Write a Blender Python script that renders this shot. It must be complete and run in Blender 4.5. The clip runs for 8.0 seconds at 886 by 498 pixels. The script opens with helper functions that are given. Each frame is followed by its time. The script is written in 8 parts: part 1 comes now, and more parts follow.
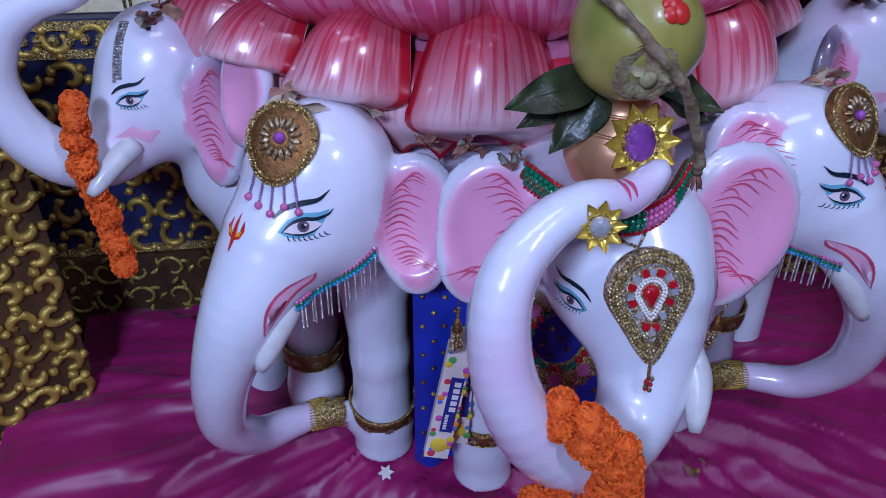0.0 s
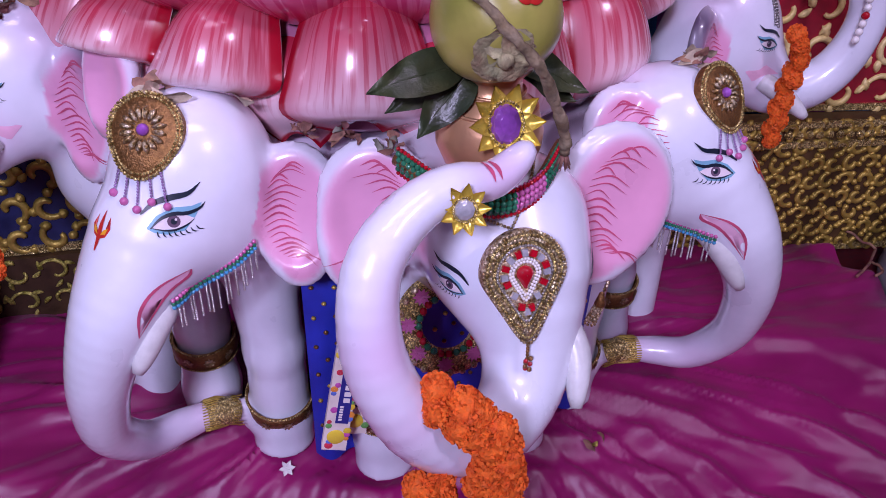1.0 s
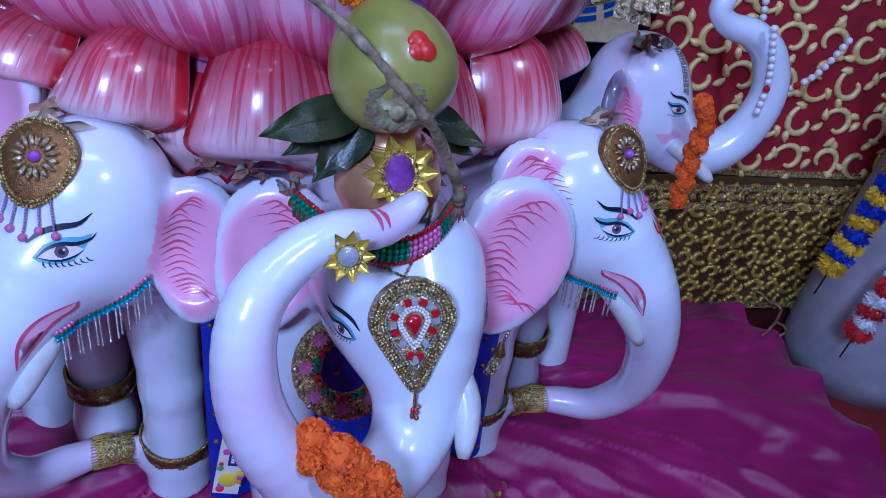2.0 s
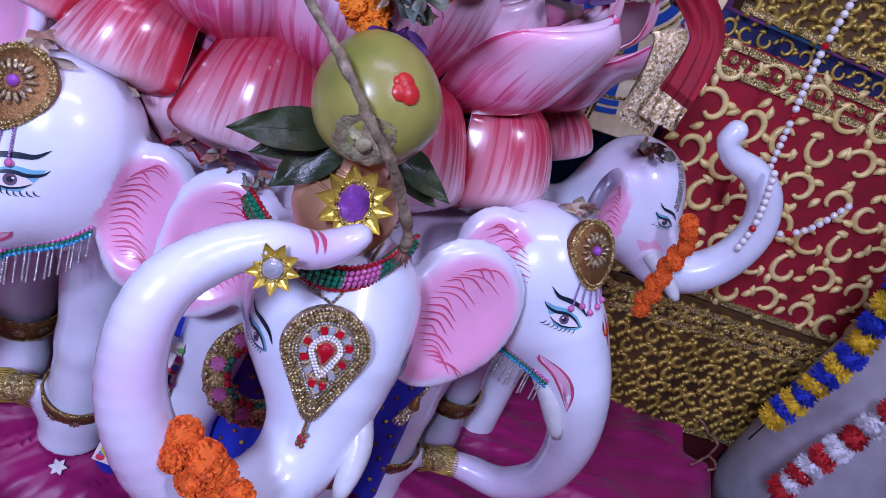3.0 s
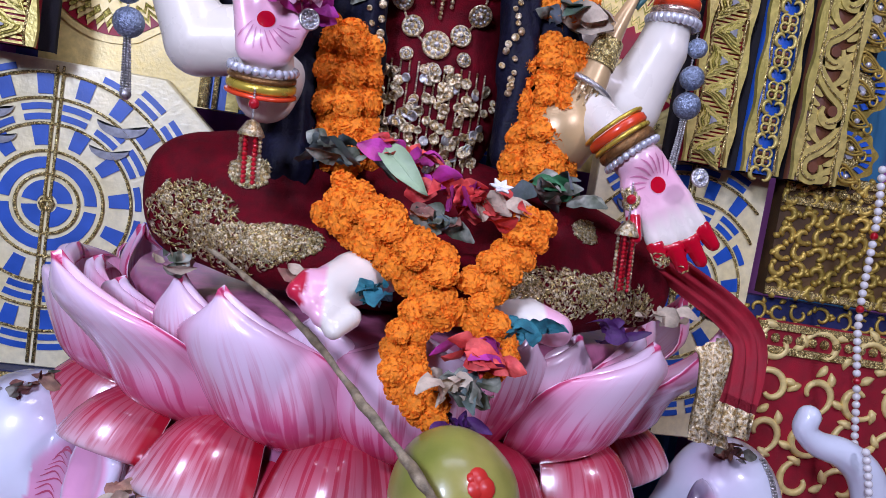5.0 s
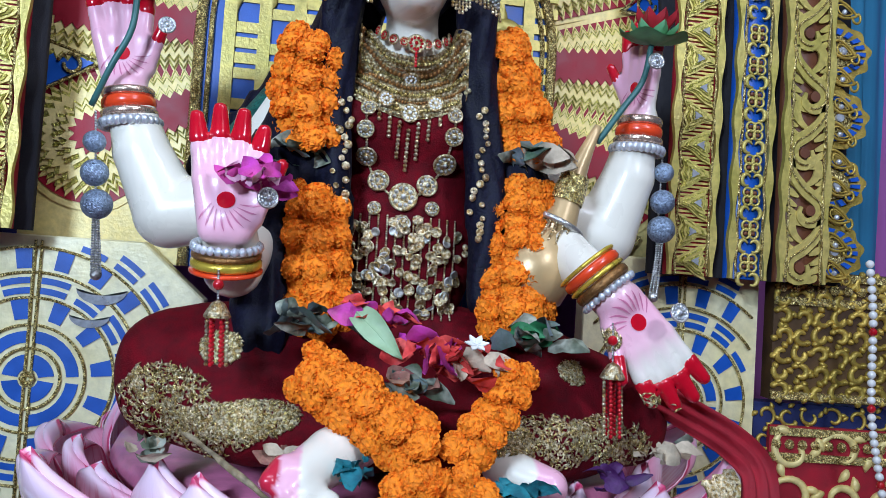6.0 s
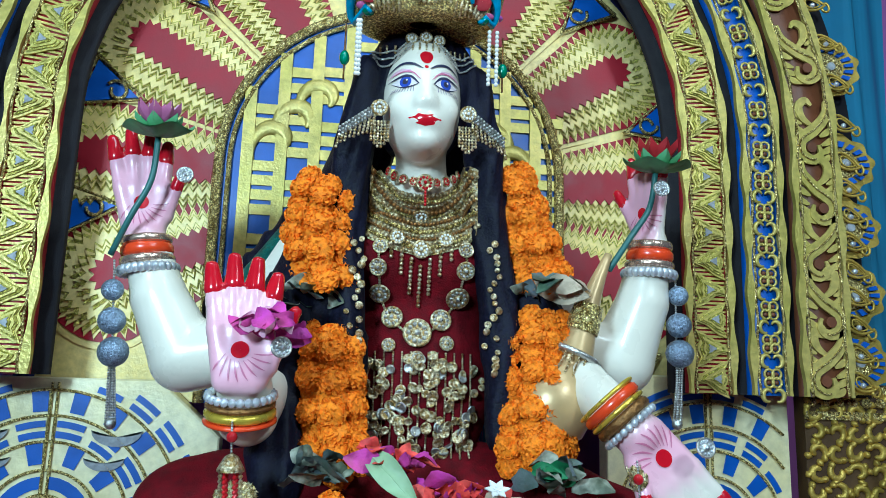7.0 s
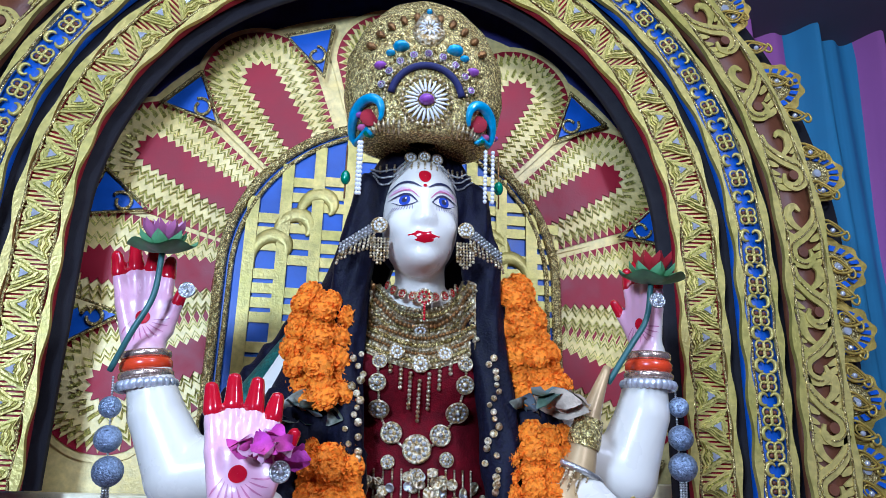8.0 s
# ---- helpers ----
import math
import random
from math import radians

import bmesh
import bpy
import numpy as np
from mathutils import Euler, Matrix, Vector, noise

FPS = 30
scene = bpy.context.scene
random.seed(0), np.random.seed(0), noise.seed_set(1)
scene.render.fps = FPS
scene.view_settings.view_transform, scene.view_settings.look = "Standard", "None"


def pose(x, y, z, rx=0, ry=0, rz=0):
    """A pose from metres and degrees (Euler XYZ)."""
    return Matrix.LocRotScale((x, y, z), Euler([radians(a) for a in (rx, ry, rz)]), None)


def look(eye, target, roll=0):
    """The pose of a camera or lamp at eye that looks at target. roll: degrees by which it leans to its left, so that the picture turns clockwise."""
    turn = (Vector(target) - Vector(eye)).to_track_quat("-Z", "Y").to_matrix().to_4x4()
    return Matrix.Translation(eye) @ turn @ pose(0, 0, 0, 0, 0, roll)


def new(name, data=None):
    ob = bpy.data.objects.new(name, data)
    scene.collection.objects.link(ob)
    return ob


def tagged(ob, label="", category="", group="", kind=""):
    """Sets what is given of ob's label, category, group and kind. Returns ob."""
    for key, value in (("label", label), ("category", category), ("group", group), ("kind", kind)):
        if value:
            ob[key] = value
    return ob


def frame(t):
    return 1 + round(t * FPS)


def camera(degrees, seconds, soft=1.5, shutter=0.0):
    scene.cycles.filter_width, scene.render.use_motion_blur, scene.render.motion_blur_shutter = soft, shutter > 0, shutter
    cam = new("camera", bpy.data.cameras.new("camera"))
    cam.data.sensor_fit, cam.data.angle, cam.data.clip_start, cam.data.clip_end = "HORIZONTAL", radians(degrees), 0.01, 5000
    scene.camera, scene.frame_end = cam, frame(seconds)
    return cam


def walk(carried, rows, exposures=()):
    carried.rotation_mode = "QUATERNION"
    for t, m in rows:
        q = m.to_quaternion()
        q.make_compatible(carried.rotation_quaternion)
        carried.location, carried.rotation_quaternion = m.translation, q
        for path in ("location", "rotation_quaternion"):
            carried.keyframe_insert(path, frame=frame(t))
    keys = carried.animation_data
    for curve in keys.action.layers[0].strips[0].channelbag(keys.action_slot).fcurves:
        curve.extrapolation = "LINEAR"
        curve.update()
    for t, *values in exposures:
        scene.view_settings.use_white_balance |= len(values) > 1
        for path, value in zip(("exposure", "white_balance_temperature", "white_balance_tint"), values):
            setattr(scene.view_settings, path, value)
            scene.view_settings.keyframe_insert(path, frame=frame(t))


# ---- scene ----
cam = camera(62.2, 8.0, soft=0.7)
PATH = [
    (0, (-0.266, 0.056, 1.11), (0.011, 1.724, 0.041), 0.8),
    (0.5, (-0.234, 0.051, 1.104), (0.101, 1.684, -0.001), 1.7),
    (1, (-0.204, 0.051, 1.105), (0.269, 1.658, 0.013), 2.1),
    (1.5, (-0.175, 0.045, 1.109), (0.413, 1.642, 0.058), 2.1),
    (2, (-0.143, 0.034, 1.12), (0.483, 1.655, 0.13), 7.4),
    (2.2, (-0.125, 0.027, 1.125), (0.497, 1.659, 0.15), 11.0),
    (3.3, (-0.076, 0.04, 1.146), (0.534, 1.731, 0.268), 26.5),
    (3.5, (-0.085, 0.049, 1.148), (0.452, 1.785, 0.311), 25.0),
    (4, (-0.112, 0.061, 1.173), (0.263, 1.921, 0.54), 17.1),
    (4.5, (-0.118, 0.06, 1.198), (0.24, 1.983, 0.782), 12.7),
    (5, (-0.121, 0.054, 1.224), (0.237, 2.013, 1.043), 9.0),
    (5.2, (-0.122, 0.053, 1.23), (0.248, 2.016, 1.128), 7.8),
    (6.3, (-0.079, 0.077, 1.33), (0.214, 2.05, 1.477), 2.8),
    (6.5, (-0.082, 0.076, 1.336), (0.191, 2.047, 1.539), 2.7),
    (7, (-0.084, 0.067, 1.353), (0.172, 2.017, 1.716), 1.7),
    (7.5, (-0.085, 0.057, 1.371), (0.17, 1.981, 1.854), 1.5),
    (8, (-0.09, 0.045, 1.388), (0.159, 1.937, 1.986), 1.3),
]
LIGHT = [
    (0.0, -0.74, 5850, 24), (0.5, -0.57, 8100, 28), (1.0, -0.36, 7000, 54), (1.5, -0.56, 5650, 24), (2.0, -0.6, 5050, 22), (2.2, -0.59, 4800, 18),
    (3.3, -0.27, 6500, 48), (3.5, -0.27, 6550, 50), (4.0, -0.52, 4850, 22), (4.5, -0.4, 6700, 22), (5.0, -0.28, 6700, 26), (5.2, -0.26, 6700, 22),
    (6.3, -0.2, 6500, -2), (6.5, -0.2, 6500, 8), (7.0, -0.18, 6300, -22), (7.5, -0.12, 15500, 44), (8.0, -0.2, 5800, 6),
]
walk(cam, [(t, look(eye, target, roll)) for t, eye, target, roll in PATH], LIGHT)

# ---- world and light ----
world = bpy.data.worlds.new("tent_world")
scene.world = world
world.use_nodes = True
world.node_tree.nodes["Background"].inputs[0].default_value = (0.62, 0.72, 1.0, 1)
world.node_tree.nodes["Background"].inputs[1].default_value = 0.006


def area_lamp(name, eye, target, size, watts, colour):
    data = bpy.data.lights.new(name, "AREA")
    data.shape, data.size, data.size_y = "RECTANGLE", size[0], size[1]
    data.energy, data.color = watts, colour
    ob = new(name, data)
    ob.matrix_world = look(eye, target)
    return ob


area_lamp("tent_lamp_key", (1.2, -0.9, 2.75), (-0.1, 1.2, 0.9), (0.30, 0.30), 42, (0.68, 0.74, 1.0))
area_lamp("tent_lamp_cool", (-1.1, -1.1, 2.05), (-0.4, 1.4, 0.95), (0.40, 0.40), 94, (0.56, 0.70, 1.0))
area_lamp("tent_lamp_top", (0.0, 0.3, 3.0), (0.0, 1.5, 1.2), (1.6, 0.4), 22, (0.68, 0.74, 1.0))


# ---- mesh tools ----
V = Vector


class Geo:
    """Collects vertices, faces, material numbers and face-corner coordinates of one mesh."""

    def __init__(self):
        self.v, self.f, self.m, self.uv, self.col = [], [], [], [], []

    def add(self, verts, faces, m=0, uvs=None):
        n = len(self.v)
        self.v.extend(tuple(p) for p in verts)
        self.uv.extend(uvs if uvs is not None else [(0.0, 0.0)] * len(verts))
        self.f.extend(tuple(i + n for i in f) for f in faces)
        self.m.extend([m] * len(faces))
        return self

    def join(self, other, mtx=None, m=None):
        vs = [mtx @ V(p) for p in other.v] if mtx is not None else other.v
        n = len(self.v)
        self.v.extend(tuple(p) for p in vs)
        self.uv.extend(other.uv)
        self.f.extend(tuple(i + n for i in f) for f in other.f)
        self.m.extend(other.m if m is None else [m] * len(other.f))
        return self

    def grid(self, rows, m=0, closed_u=False, closed_v=False, flip=False):
        """rows: equal lists of points."""
        nv, nu = len(rows), len(rows[0])
        verts = [p for r in rows for p in r]
        uvs = [(i / max(nu - 1, 1), j / max(nv - 1, 1)) for j in range(nv) for i in range(nu)]
        faces = []
        for j in range(nv if closed_v else nv - 1):
            for i in range(nu if closed_u else nu - 1):
                a, b = j * nu + i, j * nu + (i + 1) % nu
                c, d = ((j + 1) % nv) * nu + (i + 1) % nu, ((j + 1) % nv) * nu + i
                faces.append((a, d, c, b) if flip else (a, b, c, d))
        return self.add(verts, faces, m, uvs)

    def tube(self, pts, radii, seg=10, m=0, caps=True):
        pts = [V(p) for p in pts]
        if not hasattr(radii, "__len__"):
            radii = [radii] * len(pts)
        rows, side = [], None
        for i, p in enumerate(pts):
            d = (pts[min(i + 1, len(pts) - 1)] - pts[max(i - 1, 0)]).normalized()
            if side is None:
                side = d.orthogonal().normalized()
            side = (side - d * side.dot(d)).normalized()
            up = d.cross(side)
            rows.append([p + (side * math.cos(a) + up * math.sin(a)) * radii[i] for a in (2 * math.pi * k / seg for k in range(seg))])
        if caps:
            rows = [[pts[0]] * seg] + rows + [[pts[-1]] * seg]
        return self.grid(rows, m, closed_u=True)

    def lathe(self, profile, seg=24, m=0, mtx=None):
        """profile: (radius, height) pairs, bottom to top."""
        rows = [[V((r * math.cos(a), r * math.sin(a), z)) for a in (2 * math.pi * k / seg for k in range(seg))] for r, z in profile]
        if mtx is not None:
            rows = [[mtx @ p for p in r] for r in rows]
        return self.grid(rows, m, closed_u=True)

    def ball(self, c, r, seg=8, rings=5, m=0, squash=1.0, mtx=None):
        prof = [(max(1e-4, r * math.sin(math.pi * k / rings)), -r * squash * math.cos(math.pi * k / rings)) for k in range(rings + 1)]
        return self.lathe(prof, seg, m, Matrix.Translation(c) @ (mtx or Matrix()))

    def box(self, c, size, m=0, mtx=None):
        x, y, z = (s / 2 for s in size)
        vs = [V((sx * x, sy * y, sz * z)) for sz in (-1, 1) for sy in (-1, 1) for sx in (-1, 1)]
        vs = [(mtx @ p if mtx is not None else p) + V(c) for p in vs]
        return self.add(vs, [(0, 2, 3, 1), (4, 5, 7, 6), (0, 1, 5, 4), (2, 6, 7, 3), (0, 4, 6, 2), (1, 3, 7, 5)], m)

    def plate(self, outline, y, thick, m=0, bevel=0.0):
        """A flat plate from an outline (x, z), front face at y, facing -y. Star-shaped about its middle."""
        n = len(outline)
        cx, cz = sum(p[0] for p in outline) / n, sum(p[1] for p in outline) / n
        inner = outline
        if bevel:
            inner = []
            for x, z in outline:
                d = math.hypot(x - cx, z - cz) or 1
                inner.append((x - (x - cx) / d * bevel, z - (z - cz) / d * bevel))
        verts = [(x, y, z) for x, z in inner] * 2 + [(x, y + max(bevel, 1e-4), z) for x, z in outline] + [(x, y + thick, z) for x, z in outline]
        faces = [tuple(range(n - 1, -1, -1))]
        for i in range(n):
            j = (i + 1) % n
            faces += [(n + i, n + j, 2 * n + j, 2 * n + i), (2 * n + i, 2 * n + j, 3 * n + j, 3 * n + i)]
        return self.add(verts, faces, m, [(v[0], v[2]) for v in verts])

    def mesh(self, name, mats, smooth=True):
        me = bpy.data.meshes.new(name)
        me.from_pydata(self.v, [], self.f)
        for mt in mats:
            me.materials.append(mt)
        me.polygons.foreach_set("material_index", self.m)
        me.polygons.foreach_set("use_smooth", [smooth] * len(self.f))
        lay = me.uv_layers.new(name="UVMap")
        idx = np.zeros(len(me.loops), int)
        me.loops.foreach_get("vertex_index", idx)
        lay.data.foreach_set("uv", np.array(self.uv, np.float32)[idx].ravel())
        if len(self.col) == len(self.v) and self.col:
            at = me.color_attributes.new("paint", "FLOAT_COLOR", "POINT")
            at.data.foreach_set("color", np.array(self.col, np.float32).ravel())
        me.validate()
        me.update()
        return me


def thing(name, geo, mats, label, category, group="", kind="", smooth=True):
    mats = mats if isinstance(mats, (list, tuple)) else [mats]
    return tagged(new(name, geo.mesh(name, mats, smooth)), label, category, group, kind)


def empty(name, at, label, category, group="", kind=""):
    ob = new(name)
    ob.location = at
    return tagged(ob, label, category, group, kind)


def part(name, geo, mats, parent, label="", smooth=True, mtx=None):
    """A mesh under a thing or a part; geo may be a ready mesh. World coordinates unless mtx is given."""
    mats = mats if isinstance(mats, (list, tuple)) else [mats]
    ob = new(name, geo if isinstance(geo, bpy.types.Mesh) else geo.mesh(name, mats, smooth))
    ob.parent = parent
    ob.matrix_parent_inverse = Matrix() if parent.parent else Matrix.Translation(parent.location).inverted()
    if mtx is not None:
        ob.matrix_basis = mtx
    return tagged(ob, label) if label else ob


def shell(field, lo, hi, step):
    """Closed surface of field(x, y, z) < 0 as vertices and quads."""
    ax = [np.arange(lo[k], hi[k] + step, step, dtype=np.float32) for k in range(3)]
    X, Y, Z = np.meshgrid(*ax, indexing="ij")
    F = field(X, Y, Z).astype(np.float32)
    F[[0, -1]], F[:, [0, -1]], F[:, :, [0, -1]] = 1, 1, 1
    nx, ny, nz = F.shape
    S = F < 0
    cx, cy, cz = nx - 1, ny - 1, nz - 1
    acc, cnt = np.zeros((cx, cy, cz, 3), np.float32), np.zeros((cx, cy, cz), np.float32)
    for d in range(3):
        o = [k for k in range(3) if k != d]
        for i in (0, 1):
            for j in (0, 1):
                off = [0, 0, 0]
                off[o[0]], off[o[1]] = i, j
                off2 = list(off)
                off2[d] = 1
                a = F[off[0] : off[0] + cx, off[1] : off[1] + cy, off[2] : off[2] + cz]
                b = F[off2[0] : off2[0] + cx, off2[1] : off2[1] + cy, off2[2] : off2[2] + cz]
                hit = (a < 0) != (b < 0)
                t = np.where(hit, a / np.where(hit, a - b, 1), 0)
                for k in range(3):
                    acc[..., k] += np.where(hit, (t if k == d else off[k]), 0)
                cnt += hit
    live = cnt > 0
    ids = -np.ones(live.shape, int)
    ids[live] = np.arange(live.sum())
    cell = np.argwhere(live)
    verts = (cell + acc[live] / cnt[live][:, None]) * step + np.array(lo)
    faces = []
    for d in range(3):
        sl = [slice(1, -1)] * 3
        sl[d] = slice(0, -1)
        sl2 = [slice(1, -1)] * 3
        sl2[d] = slice(1, None)
        a, b = S[tuple(sl)], S[tuple(sl2)]
        o = [(d + 1) % 3, (d + 2) % 3]
        for sign, mask in ((0, a & ~b), (1, b & ~a)):
            p = np.argwhere(mask)
            if not len(p):
                continue
            for k in range(3):
                if k != d:
                    p[:, k] += 1
            q = []
            for du, dv in ((-1, -1), (0, -1), (0, 0), (-1, 0)):
                r = p.copy()
                r[:, o[0]] += du
                r[:, o[1]] += dv
                q.append(ids[r[:, 0], r[:, 1], r[:, 2]])
            q = np.stack(q if not sign else q[::-1], 1)
            faces.append(q)
    return verts, np.concatenate(faces)


def smin(a, b, k):
    h = np.clip(0.5 + 0.5 * (b - a) / k, 0, 1)
    return b * (1 - h) + a * h - k * h * (1 - h)


def window(X, Y, Z, lo, hi):
    """The slices of a grid that cover a box."""
    out = []
    for axis, (l, h) in zip((X[:, 0, 0], Y[0, :, 0], Z[0, 0, :]), zip(lo, hi)):
        i, j = np.searchsorted(axis, (l, h))
        out.append(slice(max(0, i - 1), j + 1))
    return tuple(out)


def chain(X, Y, Z, pts, radii, k=0.01, reach=0.075):
    out = np.full(X.shape, 0.2, np.float32)
    for (a, ra), (b, rb) in zip(zip(pts, radii), zip(pts[1:], radii[1:])):
        far = max(ra, rb) + reach
        w = window(X, Y, Z, np.minimum(a, b) - far, np.maximum(a, b) + far)
        d = np.subtract(b, a).astype(np.float32)
        px, py, pz = X[w] - a[0], Y[w] - a[1], Z[w] - a[2]
        t = np.clip((px * d[0] + py * d[1] + pz * d[2]) / (d @ d + 1e-9), 0, 1)
        s = np.sqrt((px - t * d[0]) ** 2 + (py - t * d[1]) ** 2 + (pz - t * d[2]) ** 2) - (ra + t * (rb - ra))
        out[w] = smin(out[w], s, k)
    return out


def ellip(X, Y, Z, c, r, axes=None):
    """Ellipsoid; axes: three unit vectors."""
    px, py, pz = X - c[0], Y - c[1], Z - c[2]
    if axes is not None:
        px, py, pz = (px * a[0] + py * a[1] + pz * a[2] for a in axes)
    k0 = np.sqrt((px / r[0]) ** 2 + (py / r[1]) ** 2 + (pz / r[2]) ** 2) + 1e-6
    k1 = np.sqrt((px / r[0] ** 2) ** 2 + (py / r[1] ** 2) ** 2 + (pz / r[2] ** 2) ** 2) + 1e-6
    return k0 * (k0 - 1) / k1


def curve(pts, n):
    """Smooth line of n points through pts (Catmull-Rom); works for any tuple length."""
    P = np.array(pts, float)
    P = np.vstack([2 * P[0] - P[1], P, 2 * P[-1] - P[-2]])
    out = []
    for u in np.linspace(0, len(P) - 3 - 1e-6, n):
        i = int(u)
        t = u - i
        a, b, c, d = P[i : i + 4]
        out.append(0.5 * (2 * b + (c - a) * t + (2 * a - 5 * b + 4 * c - d) * t * t + (3 * b - a - 3 * c + d) * t**3))
    return [tuple(float(q) for q in p) for p in out]


# ---- materials ----
def material(name, colour, rough=0.5, metal=0.0, vary=0.12, scale=30.0, bump=0.1, fine=200.0, coat=0.0, second=None, mix_scale=6.0, attr="", sheen=0.0, spread=0.5):
    mt = bpy.data.materials.new(name)
    mt.use_nodes = True
    nt = mt.node_tree
    N, L = nt.nodes, nt.links
    b = N["Principled BSDF"]
    b.inputs["Roughness"].default_value, b.inputs["Metallic"].default_value = rough, metal
    b.inputs["Coat Weight"].default_value, b.inputs["Coat Roughness"].default_value = coat, 0.08
    b.inputs["Sheen Weight"].default_value = sheen
    co = N.new("ShaderNodeTexCoord")
    n1 = N.new("ShaderNodeTexNoise")
    n1.inputs["Scale"].default_value, n1.inputs["Detail"].default_value = scale, 4
    L.new(co.outputs["Object"], n1.inputs["Vector"])
    n2 = N.new("ShaderNodeTexNoise")
    n2.inputs["Scale"].default_value, n2.inputs["Detail"].default_value = mix_scale, 3
    L.new(co.outputs["Object"], n2.inputs["Vector"])
    src = None
    if attr:
        at = N.new("ShaderNodeAttribute")
        at.attribute_name = attr
        src = at.outputs["Color"]
    else:
        mx = N.new("ShaderNodeMix")
        mx.data_type = "RGBA"
        two = second or tuple(c * (1 - vary) for c in colour)
        mx.inputs["A"].default_value, mx.inputs["B"].default_value = (*colour, 1), (*two, 1)
        rp = N.new("ShaderNodeMapRange")
        rp.inputs["From Min"].default_value, rp.inputs["From Max"].default_value = 0.5 - spread / 3, 0.5 + spread / 3
        L.new(n2.outputs["Fac"], rp.inputs["Value"])
        L.new(rp.outputs["Result"], mx.inputs["Factor"])
        src = mx.outputs["Result"]
    hs = N.new("ShaderNodeHueSaturation")
    mr = N.new("ShaderNodeMapRange")
    mr.inputs["From Min"].default_value, mr.inputs["From Max"].default_value = 0.3, 0.7
    mr.inputs["To Min"].default_value, mr.inputs["To Max"].default_value = 1 - vary, 1 + vary
    L.new(n1.outputs["Fac"], mr.inputs["Value"])
    L.new(mr.outputs["Result"], hs.inputs["Value"])
    L.new(src, hs.inputs["Color"])
    L.new(hs.outputs["Color"], b.inputs["Base Color"])
    rr = N.new("ShaderNodeMapRange")
    rr.inputs["To Min"].default_value, rr.inputs["To Max"].default_value = max(0.02, rough * 0.7), min(1, rough * 1.35)
    L.new(n1.outputs["Fac"], rr.inputs["Value"])
    L.new(rr.outputs["Result"], b.inputs["Roughness"])
    if bump:
        n3 = N.new("ShaderNodeTexNoise")
        n3.inputs["Scale"].default_value, n3.inputs["Detail"].default_value = fine, 3
        L.new(co.outputs["Object"], n3.inputs["Vector"])
        bp = N.new("ShaderNodeBump")
        bp.inputs["Strength"].default_value, bp.inputs["Distance"].default_value = bump, 0.003
        L.new(n3.outputs["Fac"], bp.inputs["Height"])
        L.new(bp.outputs["Normal"], b.inputs["Normal"])
    return mt


PAINT = material("elephant_enamel", (0.8, 0.8, 0.8), 0.30, attr="paint", vary=0.05, scale=14, bump=0.07, fine=45, coat=1.0)
EYE_DARK = material("eye_line", (0.01, 0.02, 0.035), 0.35, bump=0)
EYE_TEAL = material("eye_shadow_teal", (0.16, 0.45, 0.58), 0.35, bump=0)
EYE_WHITE = material("eye_white", (0.82, 0.74, 0.76), 0.25, bump=0)
IRIS = material("iris", (0.16, 0.10, 0.15), 0.2, bump=0)
STROKE = material("stroke_red", (0.66, 0.10, 0.19), 0.3, bump=0, vary=0.2)
PINKP = material("pink_paint", (0.82, 0.46, 0.60), 0.3, bump=0, vary=0.1)
ORANGE = material("tilak_orange", (0.85, 0.35, 0.02), 0.35, bump=0)
REDP = material("tilak_red", (0.6, 0.03, 0.02), 0.35, bump=0)
TUSK = material("tusk_grey", (0.66, 0.68, 0.66), 0.3, vary=0.12, scale=40, coat=0.3)
GOLD = material("gold_foil", (0.63, 0.43, 0.09), 0.42, 0.55, 0.25, 45, 0.5, 260, second=(0.45, 0.32, 0.06))
PALE = material("pale_gold_card", (0.88, 0.71, 0.30), 0.40, 0.08, 0.16, 60, 0.3, 150, second=(0.76, 0.58, 0.19), mix_scale=9)
CREAMCARD = material("cream_foil_card", (0.92, 0.84, 0.55), 0.36, 0.05, 0.12, 50, 0.3, 120, second=(0.82, 0.70, 0.36), mix_scale=7)
BANDFOIL = material("arch_gold_foil", (0.64, 0.50, 0.15), 0.36, 0.3, 0.2, 60, 0.4, 170, second=(0.48, 0.40, 0.09), mix_scale=8)
# olive glitter, also used for the shade between the lobes' teeth
OLIVE = material("olive_glitter_and_shade", (0.30, 0.27, 0.035), 0.32, 0.5, 0.55, 190, 1.0, 420, second=(0.66, 0.56, 0.14), mix_scale=70)
GLITTER = material("gold_glitter", (0.84, 0.68, 0.28), 0.26, 0.65, 0.55, 330, 1.0, 520, second=(0.26, 0.17, 0.04), mix_scale=170, spread=0.3)
SILVER = material("silver_bead", (0.60, 0.58, 0.55), 0.3, 0.85, 0.35, 200, 0.4, 500)
ANTIQUE = material("antique_gold", (0.36, 0.23, 0.08), 0.3, 0.85, 0.5, 220, 0.8, 420, second=(0.72, 0.62, 0.42), mix_scale=190, spread=0.3)
BRONZE = material("bronze_bead", (0.34, 0.16, 0.05), 0.35, 0.7, 0.4, 180, 0.6, 420)
MAGENTA = material("magenta_satin", (0.33, 0.008, 0.115), 0.33, 0.0, 0.14, 8, 0.16, 700, second=(0.25, 0.006, 0.085), mix_scale=3, sheen=0.08)
CARPET = material("red_carpet", (0.22, 0.012, 0.01), 0.95, 0, 0.25, 60, 0.5, 500)
REDVELVET = material("red_velvet", (0.34, 0.005, 0.018), 0.8, 0, 0.2, 30, 0.4, 600)
REDBOARD = material("red_board", (0.32, 0.004, 0.018), 0.5, 0, 0.12, 20, 0.1, 200)
